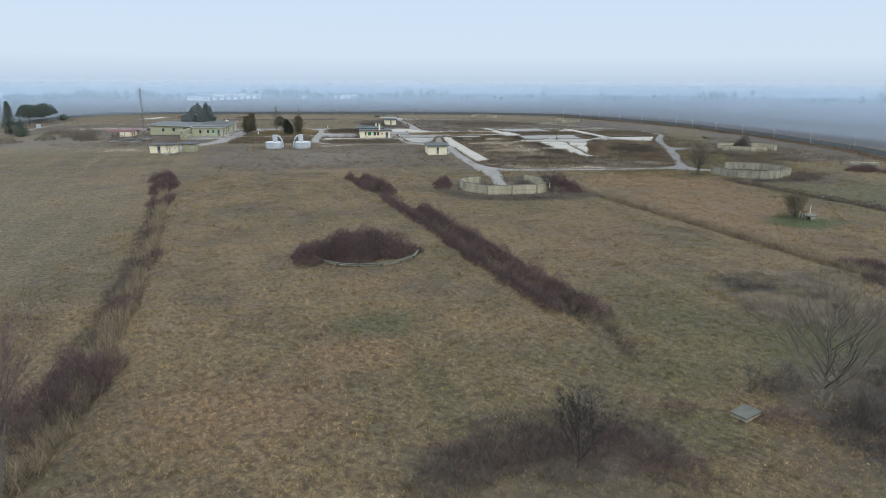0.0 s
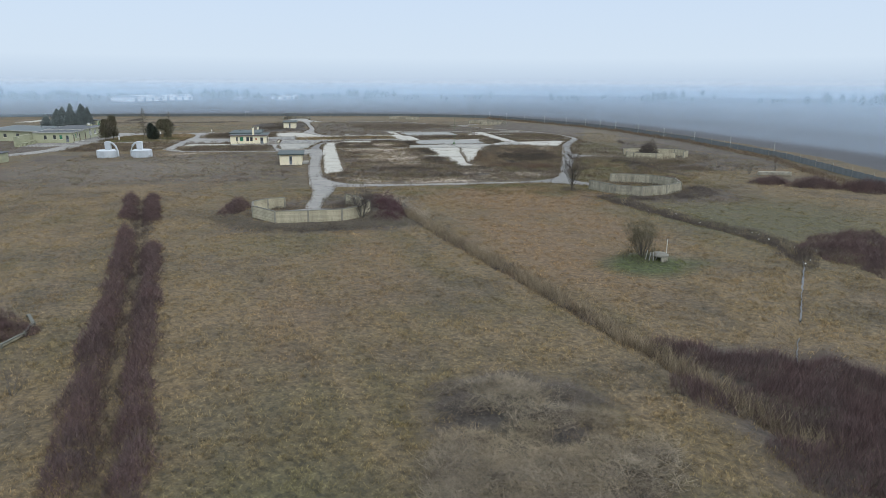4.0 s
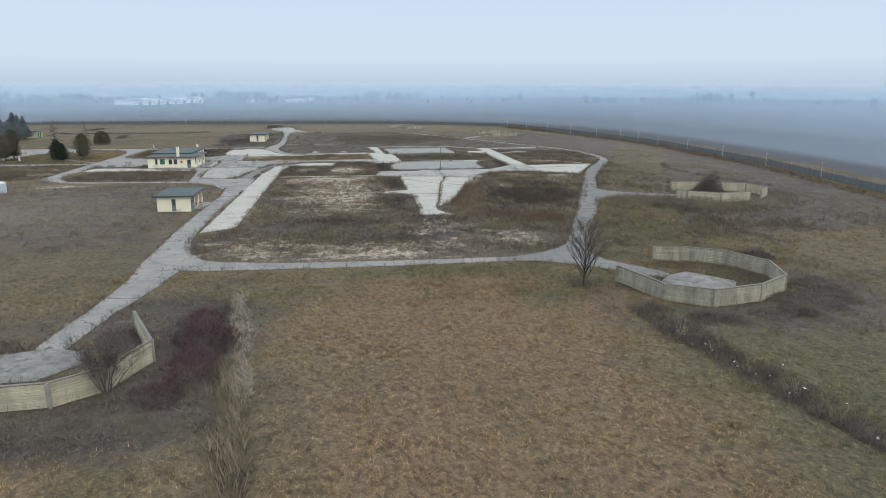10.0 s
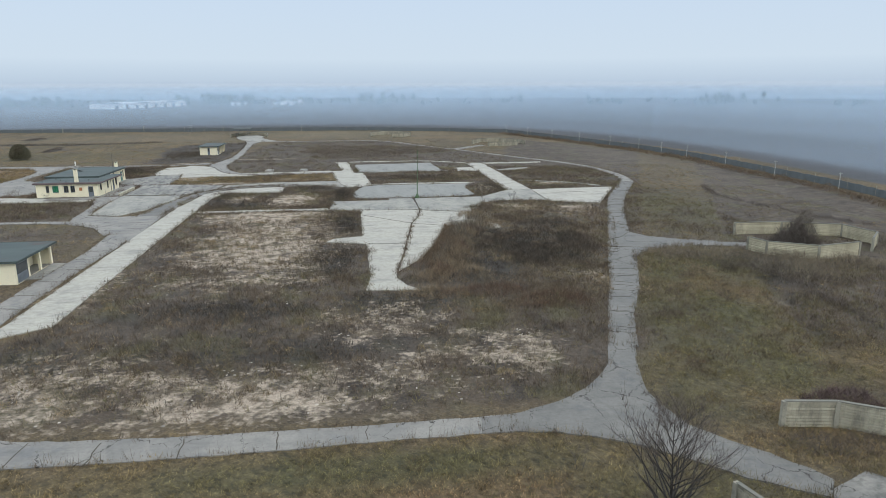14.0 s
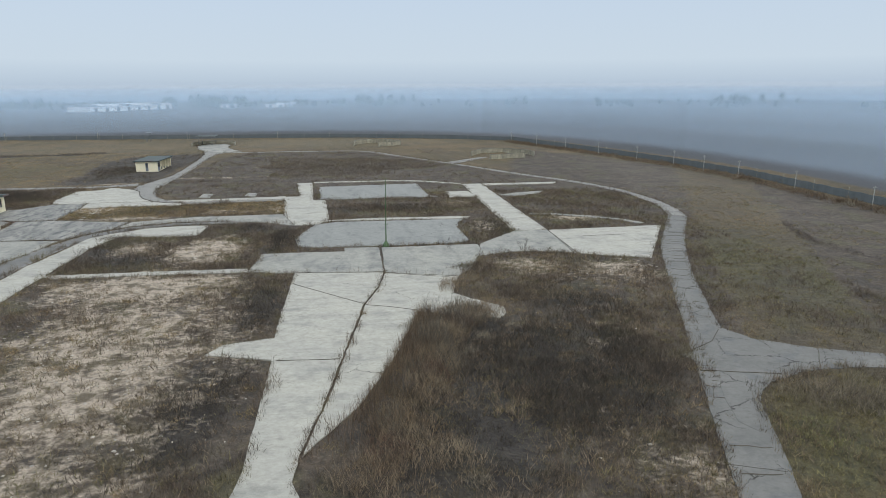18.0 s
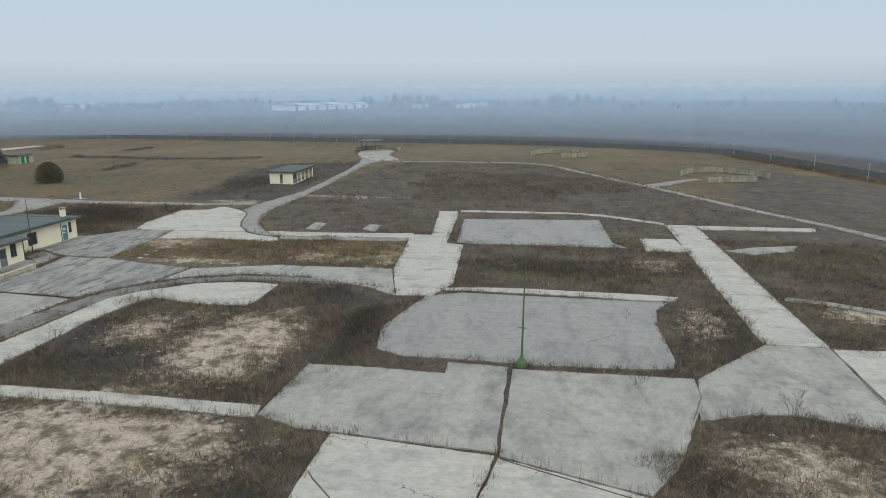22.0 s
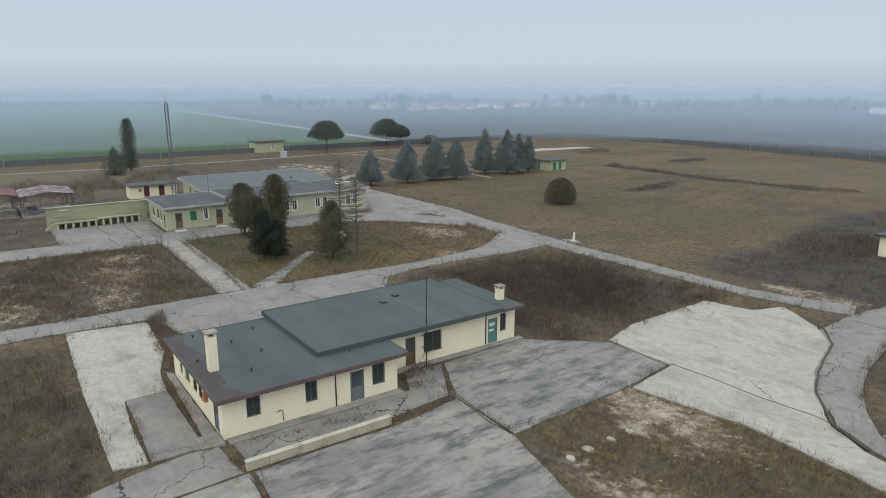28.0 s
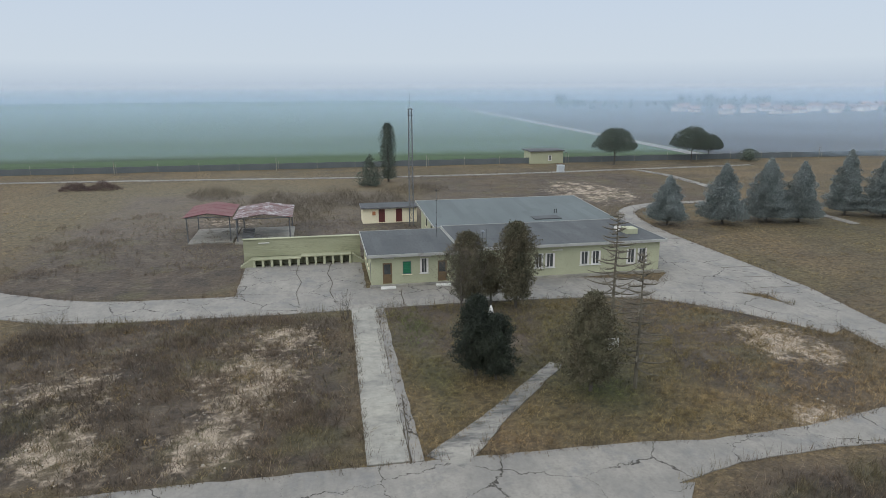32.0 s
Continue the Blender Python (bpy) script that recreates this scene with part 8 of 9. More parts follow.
def bare_tree(name, label, x, y, height, spread, seed, stems=1, twig_mat=TWIG, bark=BARK, twig_n=1400, category="tree", low=0.25, upness=0.75, boughs=16, lean_to=(0, 0), thick=1.0):
    """A leafless tree: tapered trunk, limbs that fork, and a haze of fine twigs."""
    r = random.Random(seed)
    z0 = float(ground_z(x, y))
    t = thing(name, label, category, (x, y, z0))
    trunk, ends = Shape(), []
    limbs = trunk

    def grow(p, d, length, rad, depth, shape):
        pts, rs = [p], [rad]
        for k in range(3):
            d = (d + Vector((r.uniform(-0.2, 0.2), r.uniform(-0.2, 0.2), r.uniform(-0.02, 0.14)))).normalized()
            p = p + d * length / 3
            pts.append(p)
            rs.append(rad * (1 - 0.18 * (k + 1)))
        shape.tube(pts, rs, 5 if depth < 2 else 3)
        ends.extend(pts[1:])
        if depth < (5 if height > 4.5 else 4):
            for k in range(3 if depth < 4 else 2):
                a = r.uniform(0, 2 * math.pi)
                tilt = r.uniform(0.35, 0.85) * (1.25 - upness * 0.5)
                q = (d + Vector((math.cos(a), math.sin(a), 0.2)) * tilt).normalized()
                grow(pts[r.choice((1, 2, 3))], q, length * r.uniform(0.55, 0.8), rs[-1] * 0.68, depth + 1, limbs)

    if stems == 1:
        lean = Vector((r.uniform(-0.05, 0.05) + lean_to[0], r.uniform(-0.05, 0.05) + lean_to[1], 1))
        spine = [Vector((x, y, z0 - 0.1)) + lean * height * 0.95 * k / 8 + Vector((r.uniform(-1, 1), r.uniform(-1, 1), 0)) * 0.012 * height * (k > 0) for k in range(9)]
        trunk.tube(spine, [height * 0.014 * (1 - k / 8.6) for k in range(9)], 6)
        for k in range(boughs):
            f = low * 0.8 + (0.92 - low * 0.8) * k / (boughs - 1)
            p = spine[0].lerp(spine[8], f)
            a = k * 2.4 + r.uniform(-0.4, 0.4)
            grow(p, Vector((math.cos(a), math.sin(a), 0.35 + upness * 0.7)).normalized(), height * (0.34 * (1 - f) + 0.1) * spread, height * 0.0065 * thick * (1.1 - f), 3, limbs)
    for k in range(stems if stems > 1 else 0):
        a = 2 * math.pi * k / stems + r.uniform(-0.4, 0.4)
        tilt = 0.06 if stems == 1 else r.uniform(0.2, 0.55) * spread
        grow(Vector((x + 0.1 * math.cos(a) * (stems > 1), y + 0.1 * math.sin(a) * (stems > 1), z0 - 0.1)), Vector((math.cos(a) * tilt, math.sin(a) * tilt, 1)).normalized(), height * 0.42, height * (0.013 if stems == 1 else 0.0105 if stems < 8 else 0.009), 1, trunk)
    part("trunk", trunk, bark, t, "trunk and limbs")
    ends = np.array([e for e in ends if e.z - z0 > height * low])
    rg = np.random.default_rng(seed)
    pick = ends[rg.integers(0, len(ends), twig_n)]
    out = pick[:, :2] - np.array([x, y])
    out /= np.maximum(0.3, np.linalg.norm(out, axis=1))[:, None]
    v, f = twigs(rg, pick[:, 0], pick[:, 1], pick[:, 2], twig_n, (height * 0.05, height * 0.15), (0.008, 0.022), upness, out)
    bulk("twig_crown", v, f, twig_mat, "", "", "", t)
    return t


bare_tree("bare_tree", "tall leafless tree with pale bark and an old nest", 30.6, 37.4, 7.8, 1.45, 4, 1, PALE_TWIG, PALE_BARK, twig_n=1900, low=0.18, upness=1.1, boughs=30, lean_to=(0.06, 0.08), thick=1.9)
bare_tree("bare_tree", "leaning leafless tree with pale bark, close beside another", 31.0, 37.3, 7.2, 1.35, 104, 1, PALE_TWIG, PALE_BARK, twig_n=1600, low=0.18, upness=1.1, boughs=26, lean_to=(0.36, 0.1), thick=1.9)
bare_tree("bare_tree", "dark leafless tree with crooked limbs and pale twig ends", 40.2, 37.4, 7.2, 1.15, 5, 1, DARK_TWIG, DARK_BARK, twig_n=900, low=0.2, upness=1.3, boughs=20, thick=2.2)
bare_tree("bare_tree", "dark leafless tree with crooked limbs", 44.6, 38.6, 8.2, 1.15, 61, 1, DARK_TWIG, DARK_BARK, twig_n=900, low=0.2, upness=1.4, boughs=20, thick=2.2)
bare_tree("bare_tree", "dark leafless tree with crooked limbs", 42.6, 38.0, 7.8, 1.0, 63, 1, DARK_TWIG, DARK_BARK, twig_n=700, low=0.2, upness=1.4, boughs=16, lean_to=(-0.06, 0.05), thick=2.2)
bare_tree("bare_shrub", "thin leafless shrub under taller trees", 36.4, 36.6, 4.4, 0.9, 62, 6, DARK_TWIG, DARK_BARK, twig_n=3000, category="shrub", low=0.15)
bare_tree("bare_shrub", "dark leafless shrub with many thin stems", 31.4, 34.4, 3.2, 1.2, 6, 12, DARK_TWIG, twig_n=3500, category="shrub", low=0.15)
bare_tree("bare_shrub", "slim leafless sapling beside a concrete block", 27.4, 40.4, 2.6, 0.5, 7, 3, twig_n=400, category="shrub")
bare_tree("bare_shrub", "vase-shaped leafless bush with dark branches", 12.1, 32.4, 3.7, 1.7, 8, 1, DARK_BARK, DARK_BARK, twig_n=5000, category="shrub", low=0.12, upness=1.3, boughs=34)
bare_tree("bare_tree", "slender leafless tree with reddish twigs", -18.8, 33.4, 10.2, 0.6, 9, 3, RED_TWIG, twig_n=2200, low=0.2, upness=1.4)
bare_tree("bare_tree", "slender leafless tree with reddish twigs", -20.8, 37.0, 8.6, 0.6, 10, 3, RED_TWIG, twig_n=1800, low=0.2, upness=1.4)
bare_tree("bare_tree", "lone leafless tree by the road junction", 80.6, 148.9, 6.9, 1.1, 12, 1, DARK_TWIG, DARK_BARK, twig_n=3600, low=0.16, upness=1.1, boughs=36, thick=1.7)
thicket("bramble_patch", "pale dead creeper round the foot of a lone tree", "bramble", [(80.6, 148.9, 0.7, 0.7, 2.6), (80.2, 149.4, 1.6, 1.4, 0.9)], PALE_TWIG, 90, 228, (0.3, 0.7), (0.014, 0.03), 1.2)
bare_tree("bare_shrub", "small leafless sapling by the road", 78.3, 155.4, 2.4, 0.6, 13, 2, twig_n=250, category="shrub")
bare_tree("bare_shrub", "broad leafless bush beside a concrete shelter", 69.2, 96.4, 4.8, 1.6, 14, 16, OLIVE_TWIG, BARK, twig_n=9000, category="shrub", low=0.15)
bare_tree("bare_shrub", "leafless bush against the ring wall", 38.4, 127.6, 5.0, 1.25, 15, 10, TWIG, twig_n=8000, category="shrub", low=0.15)
bare_tree("bare_shrub", "dense dark bush inside the ring wall", 124.6, 203.0, 3.8, 1.2, 16, 9, DARK_TWIG, twig_n=2200, category="shrub", low=0.1)
bare_tree("bare_shrub", "small leafless shrub in the meadow", 11.4, 70.9, 2.6, 1.2, 17, 5, twig_n=500, category="shrub", low=0.1)
def larch(label, x, y, height, reach, seed, boughs=64):
    """A leafless conifer: one straight trunk and many level side branches with hanging twigs."""
    r, rg = random.Random(seed), np.random.default_rng(seed)
    z0 = float(ground_z(x, y))
    t = thing("larch", label, "tree", (x, y, z0))
    limbs, ends = Shape().tube([(x, y, z0 - 0.1), (x + 0.06, y, z0 + height * 0.5), (x + 0.02, y + 0.05, z0 + height)], [height * 0.015, height * 0.009, 0.015], 7), []
    for k in range(boughs):
        f = 0.16 + 0.8 * k / boughs
        a, l = k * 2.4 + r.uniform(-0.3, 0.3), (reach * (1 - f) ** 0.8 + 0.25) * r.uniform(0.7, 1.1)
        z = z0 + f * height
        path = [(x + math.cos(a + 0.1 * q) * l * q, y + math.sin(a + 0.1 * q) * l * q, z + l * (0.12 * q - 0.3 * q * (1 - q))) for q in (0, 0.35, 0.7, 1.0)]
        limbs.tube(path, [0.07, 0.06, 0.045, 0.024], 4)
        for q in range(7):
            e = 0.2 + 0.8 * r.random()
            ends.append((x + math.cos(a + 0.1 * e) * l * e, y + math.sin(a + 0.1 * e) * l * e, z + l * (0.12 * e - 0.3 * e * (1 - e))))
    part("trunk", limbs, PALE_BARK, t, "straight grey trunk with level side branches")
    ends = np.array(ends)
    pick = ends[rg.integers(0, len(ends), 3200)]
    v, f = twigs(rg, pick[:, 0], pick[:, 1], pick[:, 2], 3200, (0.25, 0.8), (0.018, 0.032), 0.0)
    bulk("twig_crown", v, f, PALE_TWIG, "", "", "", t)


larch("tall leafless larch with level branches on the lawn", -32.0, 294.2, 11.3, 3.6, 18)
larch("slim leafless larch with a straight grey trunk", -22.2, 291.6, 10.4, 2.3, 19, 50)
bare_tree("bare_tree", "leafless bush beside a white hut", -53, 205, 5.4, 1.1, 20, 6, twig_n=1200, low=0.15)
bare_tree("bare_tree", "leafless tree in front of the barracks", -41.0, 282.9, 6.2, 1.1, 21, 1, PALE_TWIG, twig_n=3000, low=0.2, boughs=30)
for k, (x, y, h) in enumerate(((131.6, 167.2, 4.2), (138.2, 167.4, 4.4), (112, 214, 1.8), (86, 250, 1.6), (95.6, 247.2, 2.2), (40.5, 262.6, 1.8), (37.6, 252, 1.6), (80.6, 222.0, 3.2), (81.6, 220.6, 2.6), (77.2, 206, 2.6), (5, 262.0, 1.4), (-41, 272.0, 3.0), (100.5, 200, 1.6), (160, 340, 2.6), (161.5, 318, 2.2), (163.5, 296, 2.4), (156, 356, 2.0), (162, 282, 1.8))):
    bare_tree("bare_shrub", "small leafless shrub among dead weeds", x, y, h, 1, 30 + k, 5, twig_n=420, category="shrub", low=0.1)
for k in range(13):
    x, y = ((164.5, 204 + 22 * k) if k < 5 else (163.5 - 1.9 * (k - 5), 312 + 13 * (k - 5)) if k < 8 else (155 - 5.6 * (k - 8), 352 + 17 * (k - 8)))
    fp = thing("wooden_pole", "thin pale pole standing inside the perimeter fence", "pole", (x, y, 0), "poles along the fence")
    part("shaft", Shape().tube([(x, y, -0.2), (x + 0.03, y, 2), (x + 0.05, y, 3.9)], [0.075, 0.07, 0.055], 6), TRIM_GREY, fp)
    part("cross_arm", Shape().box(x - 0.35, x + 0.45, y - 0.04, y + 0.04, 3.6, 3.7), TRIM_GREY, fp)
nest = thing("bird_nest", "dark round nest of twigs in a bare tree", "nest", (31.3, 38.3, 6.8))
part("bowl", Shape().tube([(31.3, 38.3, 6.6), (31.3, 38.3, 6.85), (31.3, 38.3, 7.0)], [0.12, 0.26, 0.2], 8), DARK_TWIG, nest)


def evergreen(name, label, x, y, height, radius, shape, mat, seed, n=2600, bole=0.5, category="tree", sparse=False):
    """An evergreen: trunk, some limbs, and a crown of many small sprays with an uneven outline."""
    rg, n = np.random.default_rng(seed), int(n * 1.75)
    z0 = float(ground_z(x, y))
    t = thing(name, label, category, (x, y, z0))
    part("trunk", Shape().tube([(x, y, z0 - 0.1), (x + 0.05, y, z0 + height * 0.4), (x, y, z0 + height * 0.85)], [0.05 + height * 0.015, 0.03 + height * 0.011, 0.03], 6), BARK, t)
    u = rg.random(n)
    a = rg.uniform(0, 2 * np.pi, n)
    if shape == "cone":
        u = 1 - np.sqrt(u)
        tier = 0.72 + 0.28 * np.abs(np.sin(u * height * 2.0))
        r = 1.12 * radius * (1 - u) ** 0.76 * np.minimum(1, 0.72 + 1.6 * u) * tier * (0.8 + 0.25 * np.sin(3 * a + 5 * u) + 0.15 * np.sin(5 * a - 9 * u))
        z = bole + u * (height - bole)
    elif shape == "column":
        r = 1.15 * radius * np.clip(np.sin(np.pi * np.clip(u * 0.78 + 0.2, 0, 1)), 0, 1) ** 0.55 * (0.72 + 0.26 * np.sin(2 * a + 5 * u + seed) + 0.2 * np.sin(5 * a - 13 * u) + 0.14 * np.sin(9 * a + 21 * u))
        z = bole + u * (height - bole)
    elif shape == "umbrella":
        q = np.sqrt(rg.random(n))
        r = radius * q * (0.9 + 0.15 * np.sin(5 * a))
        z = height * 0.5 + height * 0.5 * np.where(rg.random(n) < 0.25, rg.uniform(-0.3, 0.2, n), rg.random(n) ** 0.45) * (1 - q ** 3.4) + 0.3 * np.sin(4 * a) * q + 0.35 * np.sin(7 * a + seed) * np.sin(9 * q)
    else:
        e = np.arccos(rg.uniform(-0.4, 1, n))
        r = radius * np.sin(e) * (0.95 + 0.07 * np.sin(5 * a))
        z = height * (0.32 + np.where(np.cos(e) > 0, 0.68, 0.62) * np.cos(e))
    if shape != "umbrella":
        r = np.abs(r) * (1.1 - 0.75 * rg.random(n) ** 1.6)
    px, py, pz = x + r * np.cos(a), y + r * np.sin(a), z0 + z
    m = 5
    size = rg.uniform(0.6, 1.3, n) * 0.72 * (0.1 + 0.02 * radius + 0.011 * height)
    cx, cy, cz = (np.repeat(c, m) for c in (px, py, pz))
    s = np.repeat(size, m)
    c = np.stack([cx, cy, cz], -1) + rg.normal(0, 1, (n * m, 3)) * s[:, None] * 0.55
    d1, d2 = rg.normal(0, 1, (n * m, 3)), rg.normal(0, 1, (n * m, 3))
    d1[:, 2] -= 0.5 if shape == "cone" else -0.5
    d1 /= np.linalg.norm(d1, axis=1)[:, None]
    d2 /= np.linalg.norm(d2, axis=1)[:, None]
    v = np.stack([c - d2 * s[:, None] * 0.32, c + d2 * s[:, None] * 0.32, c + d1 * s[:, None] * 0.95], 1).reshape(-1, 3)
    f = np.arange(len(v)).reshape(-1, 3)
    if shape in ("column", "ball") and not sparse:
        # dense inner foliage behind the sprays
        u, a = np.meshgrid(np.linspace(0, 1, 12), np.arange(14) * 2 * np.pi / 14, indexing="ij")
        wide = np.sqrt(np.clip(1 - (2 * u - 1) ** 2, 0, 1)) if shape == "ball" else np.clip(np.sin(np.pi * np.clip(u * 0.78 + 0.2, 0, 1)), 0, 1) ** 0.55
        w = 0.5 * radius * wide * (1 + 0.16 * np.sin(3 * a + 9 * u + seed) + 0.12 * np.sin(5 * a - 17 * u) + rg.normal(0, 0.07, u.shape))
        core = np.stack([x + w * np.cos(a), y + w * np.sin(a), z0 + (bole * 1.2 + u * (height * 0.95 - bole * 1.2))], -1).reshape(-1, 3)
        i, j = np.meshgrid(np.arange(11), np.arange(14), indexing="ij")
        p, q, r2, s2 = 14 * i + j, 14 * i + (j + 1) % 14, 14 * i + 14 + (j + 1) % 14, 14 * i + 14 + j
        tri = np.concatenate([np.stack([p, q, r2], -1).reshape(-1, 3), np.stack([p, r2, s2], -1).reshape(-1, 3)])
        f = np.concatenate([f, tri + len(v)])
        v = np.concatenate([v, core])
    bulk("crown", v, f, mat, "", "", "", t)
    if shape == "umbrella":
        for k in range(6):
            q = k * math.pi / 3 + seed
            part("limb", Shape().tube([(x, y, z0 + height * 0.45), (x + math.cos(q) * radius * 0.35, y + math.sin(q) * radius * 0.35, z0 + height * 0.6), (x + math.cos(q) * radius * 0.7, y + math.sin(q) * radius * 0.7, z0 + height * 0.72)], [0.16, 0.1, 0.05], 5), BARK, t)
    return t


evergreen("thuja", "browning conical evergreen before the green building", -42.6, 284.0, 7.4, 1.9, "column", CYPRESS, 1, 3200, 1.0)
evergreen("thuja", "tall browning columnar evergreen", -41.2, 288.4, 8.5, 1.9, "column", CYPRESS, 2, 3400, 1.2)
evergreen("thuja", "ragged browning evergreen shrub", -42.4, 286.2, 5.2, 1.5, "column", CYPRESS, 3, 1200, 1.2)
evergreen("thuja", "browning evergreen with two pale trunks", -22.4, 288.3, 7.2, 1.9, "column", CYPRESS, 4, 3000, 0.9)
evergreen("laurel_tree", "dark glossy evergreen tree on the lawn", -26.4, 280.9, 6.2, 1.5, "column", LAUREL, 5, 3400, 0.9)
evergreen("laurel_tree", "dark glossy evergreen tree on the lawn", -25.6, 282.2, 5.0, 1.5, "column", LAUREL, 6, 3000, 0.6)
evergreen("round_bush", "large clipped ball-shaped evergreen bush in grass", -35.2, 340.5, 4.6, 2.7, "ball", CYPRESS, 7, 3400, 0.1)
for k, (x, y, h, r) in enumerate(((-75.2, 323, 7.8, 2.9), (-74, 331.6, 9.5, 3.2), (-74.6, 339.6, 10.2, 3.0), (-73, 344.3, 9.6, 3.1), (-76.6, 355.6, 11, 2.7), (-73.6, 360.2, 10.8, 3.0), (-73.8, 364, 9.8, 2.4), (-73.0, 366.6, 9.3, 2.2))):
    evergreen("fir_tree", "blue-green fir in a row beside the road", x, y, h, r * (1.08 + 0.1 * (k % 3)), "cone", SPRUCE, 20 + k, 6000, 1.0)
for k, (x, y, h, r) in enumerate(((-153.6, 350, 9.8, 6.0), (-157, 375, 9.6, 6.0), (-163, 384, 7.0, 4.4))):
    evergreen("umbrella_pine", "wide umbrella pine by the far fence", x, y, h, r, "umbrella", PINE, 40 + k, 3200)
evergreen("cedar", "ragged dark conifer by the perimeter track", -133, 285.8, 13.0, 2.0, "column", PINE, 50, 2300, 0.8, sparse=True)
evergreen("cedar", "low spreading dark conifer", -127, 281.2, 7.2, 3.4, "cone", PINE, 51, 1500, 0.3)
evergreen("round_bush", "round dark evergreen bush near the fence", -154.6, 391.6, 3.4, 3.0, "ball", PINE, 52, 900, 0.1)

spots = []
for x0, x1, y0, y1, n in ((-44, -16, 276, 316, 420), (24, 62, 279, 292, 160), (-44, -15, 242, 272, 120), (34, 104, 166, 262, 420), (88, 128, 190, 262, 160)):
    for k in range(n):
        spots.append((float(rng.uniform(x0, x1)), float(rng.uniform(y0, y1)), float(rng.uniform(0.25, 0.9)), float(rng.uniform(0.25, 0.9)), float(rng.uniform(0.15, 0.5))))
spots = [q for q in spots if not at(BARE, np.array([q[0]]), np.array([q[1]]))[0] and at(GRAVEL, np.array([q[0]]), np.array([q[1]]))[0] < 0.75]
thicket("grass_clump", "clumps of shaggy olive and tan grass", "grass", spots, LAWN, 44, 87, (0.2, 0.5), (0.02, 0.045), 0.9)
thicket("weed_clump", "rust-brown weeds in front of the cream wall", "weeds", [(14.9, 277.3, 0.8, 1.4, 0.7), (17.8, 277.4, 0.5, 1.0, 0.35), (18.5, 275.6, 0.5, 0.9, 0.35), (18.1, 273.4, 0.4, 0.8, 0.3), (12.9, 279.4, 0.7, 1.2, 0.8), (15.7, 272.6, 0.4, 1.0, 0.25), (16.5, 270, 0.5, 0.9, 0.3)], RED_TWIG, 70, 83, (0.15, 0.45), (0.012, 0.026), 1.2)
thicket("bush_clump", "dense grey leafless bush on a green mound", "bush", [(69.2, 96.8, 2.3, 2.0, 3.0), (70.8, 97.8, 1.4, 1.2, 2.0)], OLIVE_TWIG, 22, 84, (0.4, 1.1), (0.014, 0.03), 1.2)
thicket("bush_clump", "dense dark bush inside a ring wall", "bush", [(122.4, 201.8, 2.4, 2.4, 5.6), (124.6, 202.4, 2.4, 2.2, 5.2), (120.6, 203, 1.4, 1.4, 1.8)], DARK_TWIG, 60, 85, (0.5, 1.3), (0.016, 0.034), 1.2)
thicket("reed_bed", "tall fawn grass and dead stalks beside an apron slab", "grass", [(74.4, 196, 2.2, 2.2, 1.0), (76.6, 201, 2.2, 2.8, 1.2), (78.4, 206.6, 2.2, 3, 1.3), (80, 212, 2.2, 3, 1.2), (81.4, 217, 2.4, 3, 1.4), (83.6, 222, 3, 2.4, 1.4), (86.6, 224.4, 2.4, 1.6, 1.0), (84, 232, 1.6, 2, 1.0), (79, 198, 2.4, 2, 0.8), (74, 190, 4, 2, 0.7)], FAWN, 36, 231, (0.5, 1.2), (0.014, 0.032), 1.8)
thicket("grass_clump", "pale straw tufts among dark weeds", "grass", [(79.6, 207, 0.9, 0.9, 0.8), (83, 213, 0.8, 0.8, 0.8), (84.6, 216, 1.1, 0.9, 0.9), (77.4, 201, 0.8, 0.8, 0.7), (88, 219, 1.0, 0.8, 0.8), (80.4, 195, 0.9, 0.7, 0.6), (90, 205, 0.8, 0.8, 0.6), (73.6, 191, 1.2, 0.8, 0.6), (87, 231, 1.0, 1.0, 0.8)], SHEAF, 90, 233, (0.3, 0.8), (0.014, 0.03), 1.0)
thicket("weed_clump", "rust-brown stalks beside an apron slab", "weeds", [(75.6, 198.6, 1.6, 2, 1.1), (79.2, 209, 1.6, 2.2, 1.4), (82.4, 219.6, 2, 2, 1.5), (85, 223, 1.8, 1.4, 1.2), (79.6, 190, 5, 2, 0.7), (86, 186, 4, 3, 0.7)], RUST_TWIG, 40, 232, (0.4, 1.0), (0.012, 0.028), 1.8)
thicket("bush_clump", "tall reddish weeds beside an apron slab", "bush", [(80.2, 215, 1.8, 2.4, 3.0), (82.6, 219, 1.8, 1.8, 3.4), (84, 222.5, 1.4, 1.6, 2.6), (78.2, 209, 1.2, 2.4, 1.4), (76, 202, 1.0, 2.4, 1.3), (85.6, 220.2, 1.4, 1.0, 1.3), (81, 211, 2, 2, 1.2)], PALE_TWIG, 22, 86, (0.6, 1.6), (0.012, 0.026), 2.2)
thicket("bramble_patch", "dark dead weeds beside pale slabs", "bramble", [(-11.6, 265.2, 0.9, 0.6, 0.8), (-9.6, 264.6, 1.2, 0.6, 0.9), (-7, 264.8, 1.4, 0.6, 0.8), (88, 239, 3, 2, 1.0), (97, 212, 3, 6, 0.9), (88, 206, 4, 6, 0.8)], SCRUB, 60, 81, (0.3, 0.9), (0.012, 0.03), 1.6)

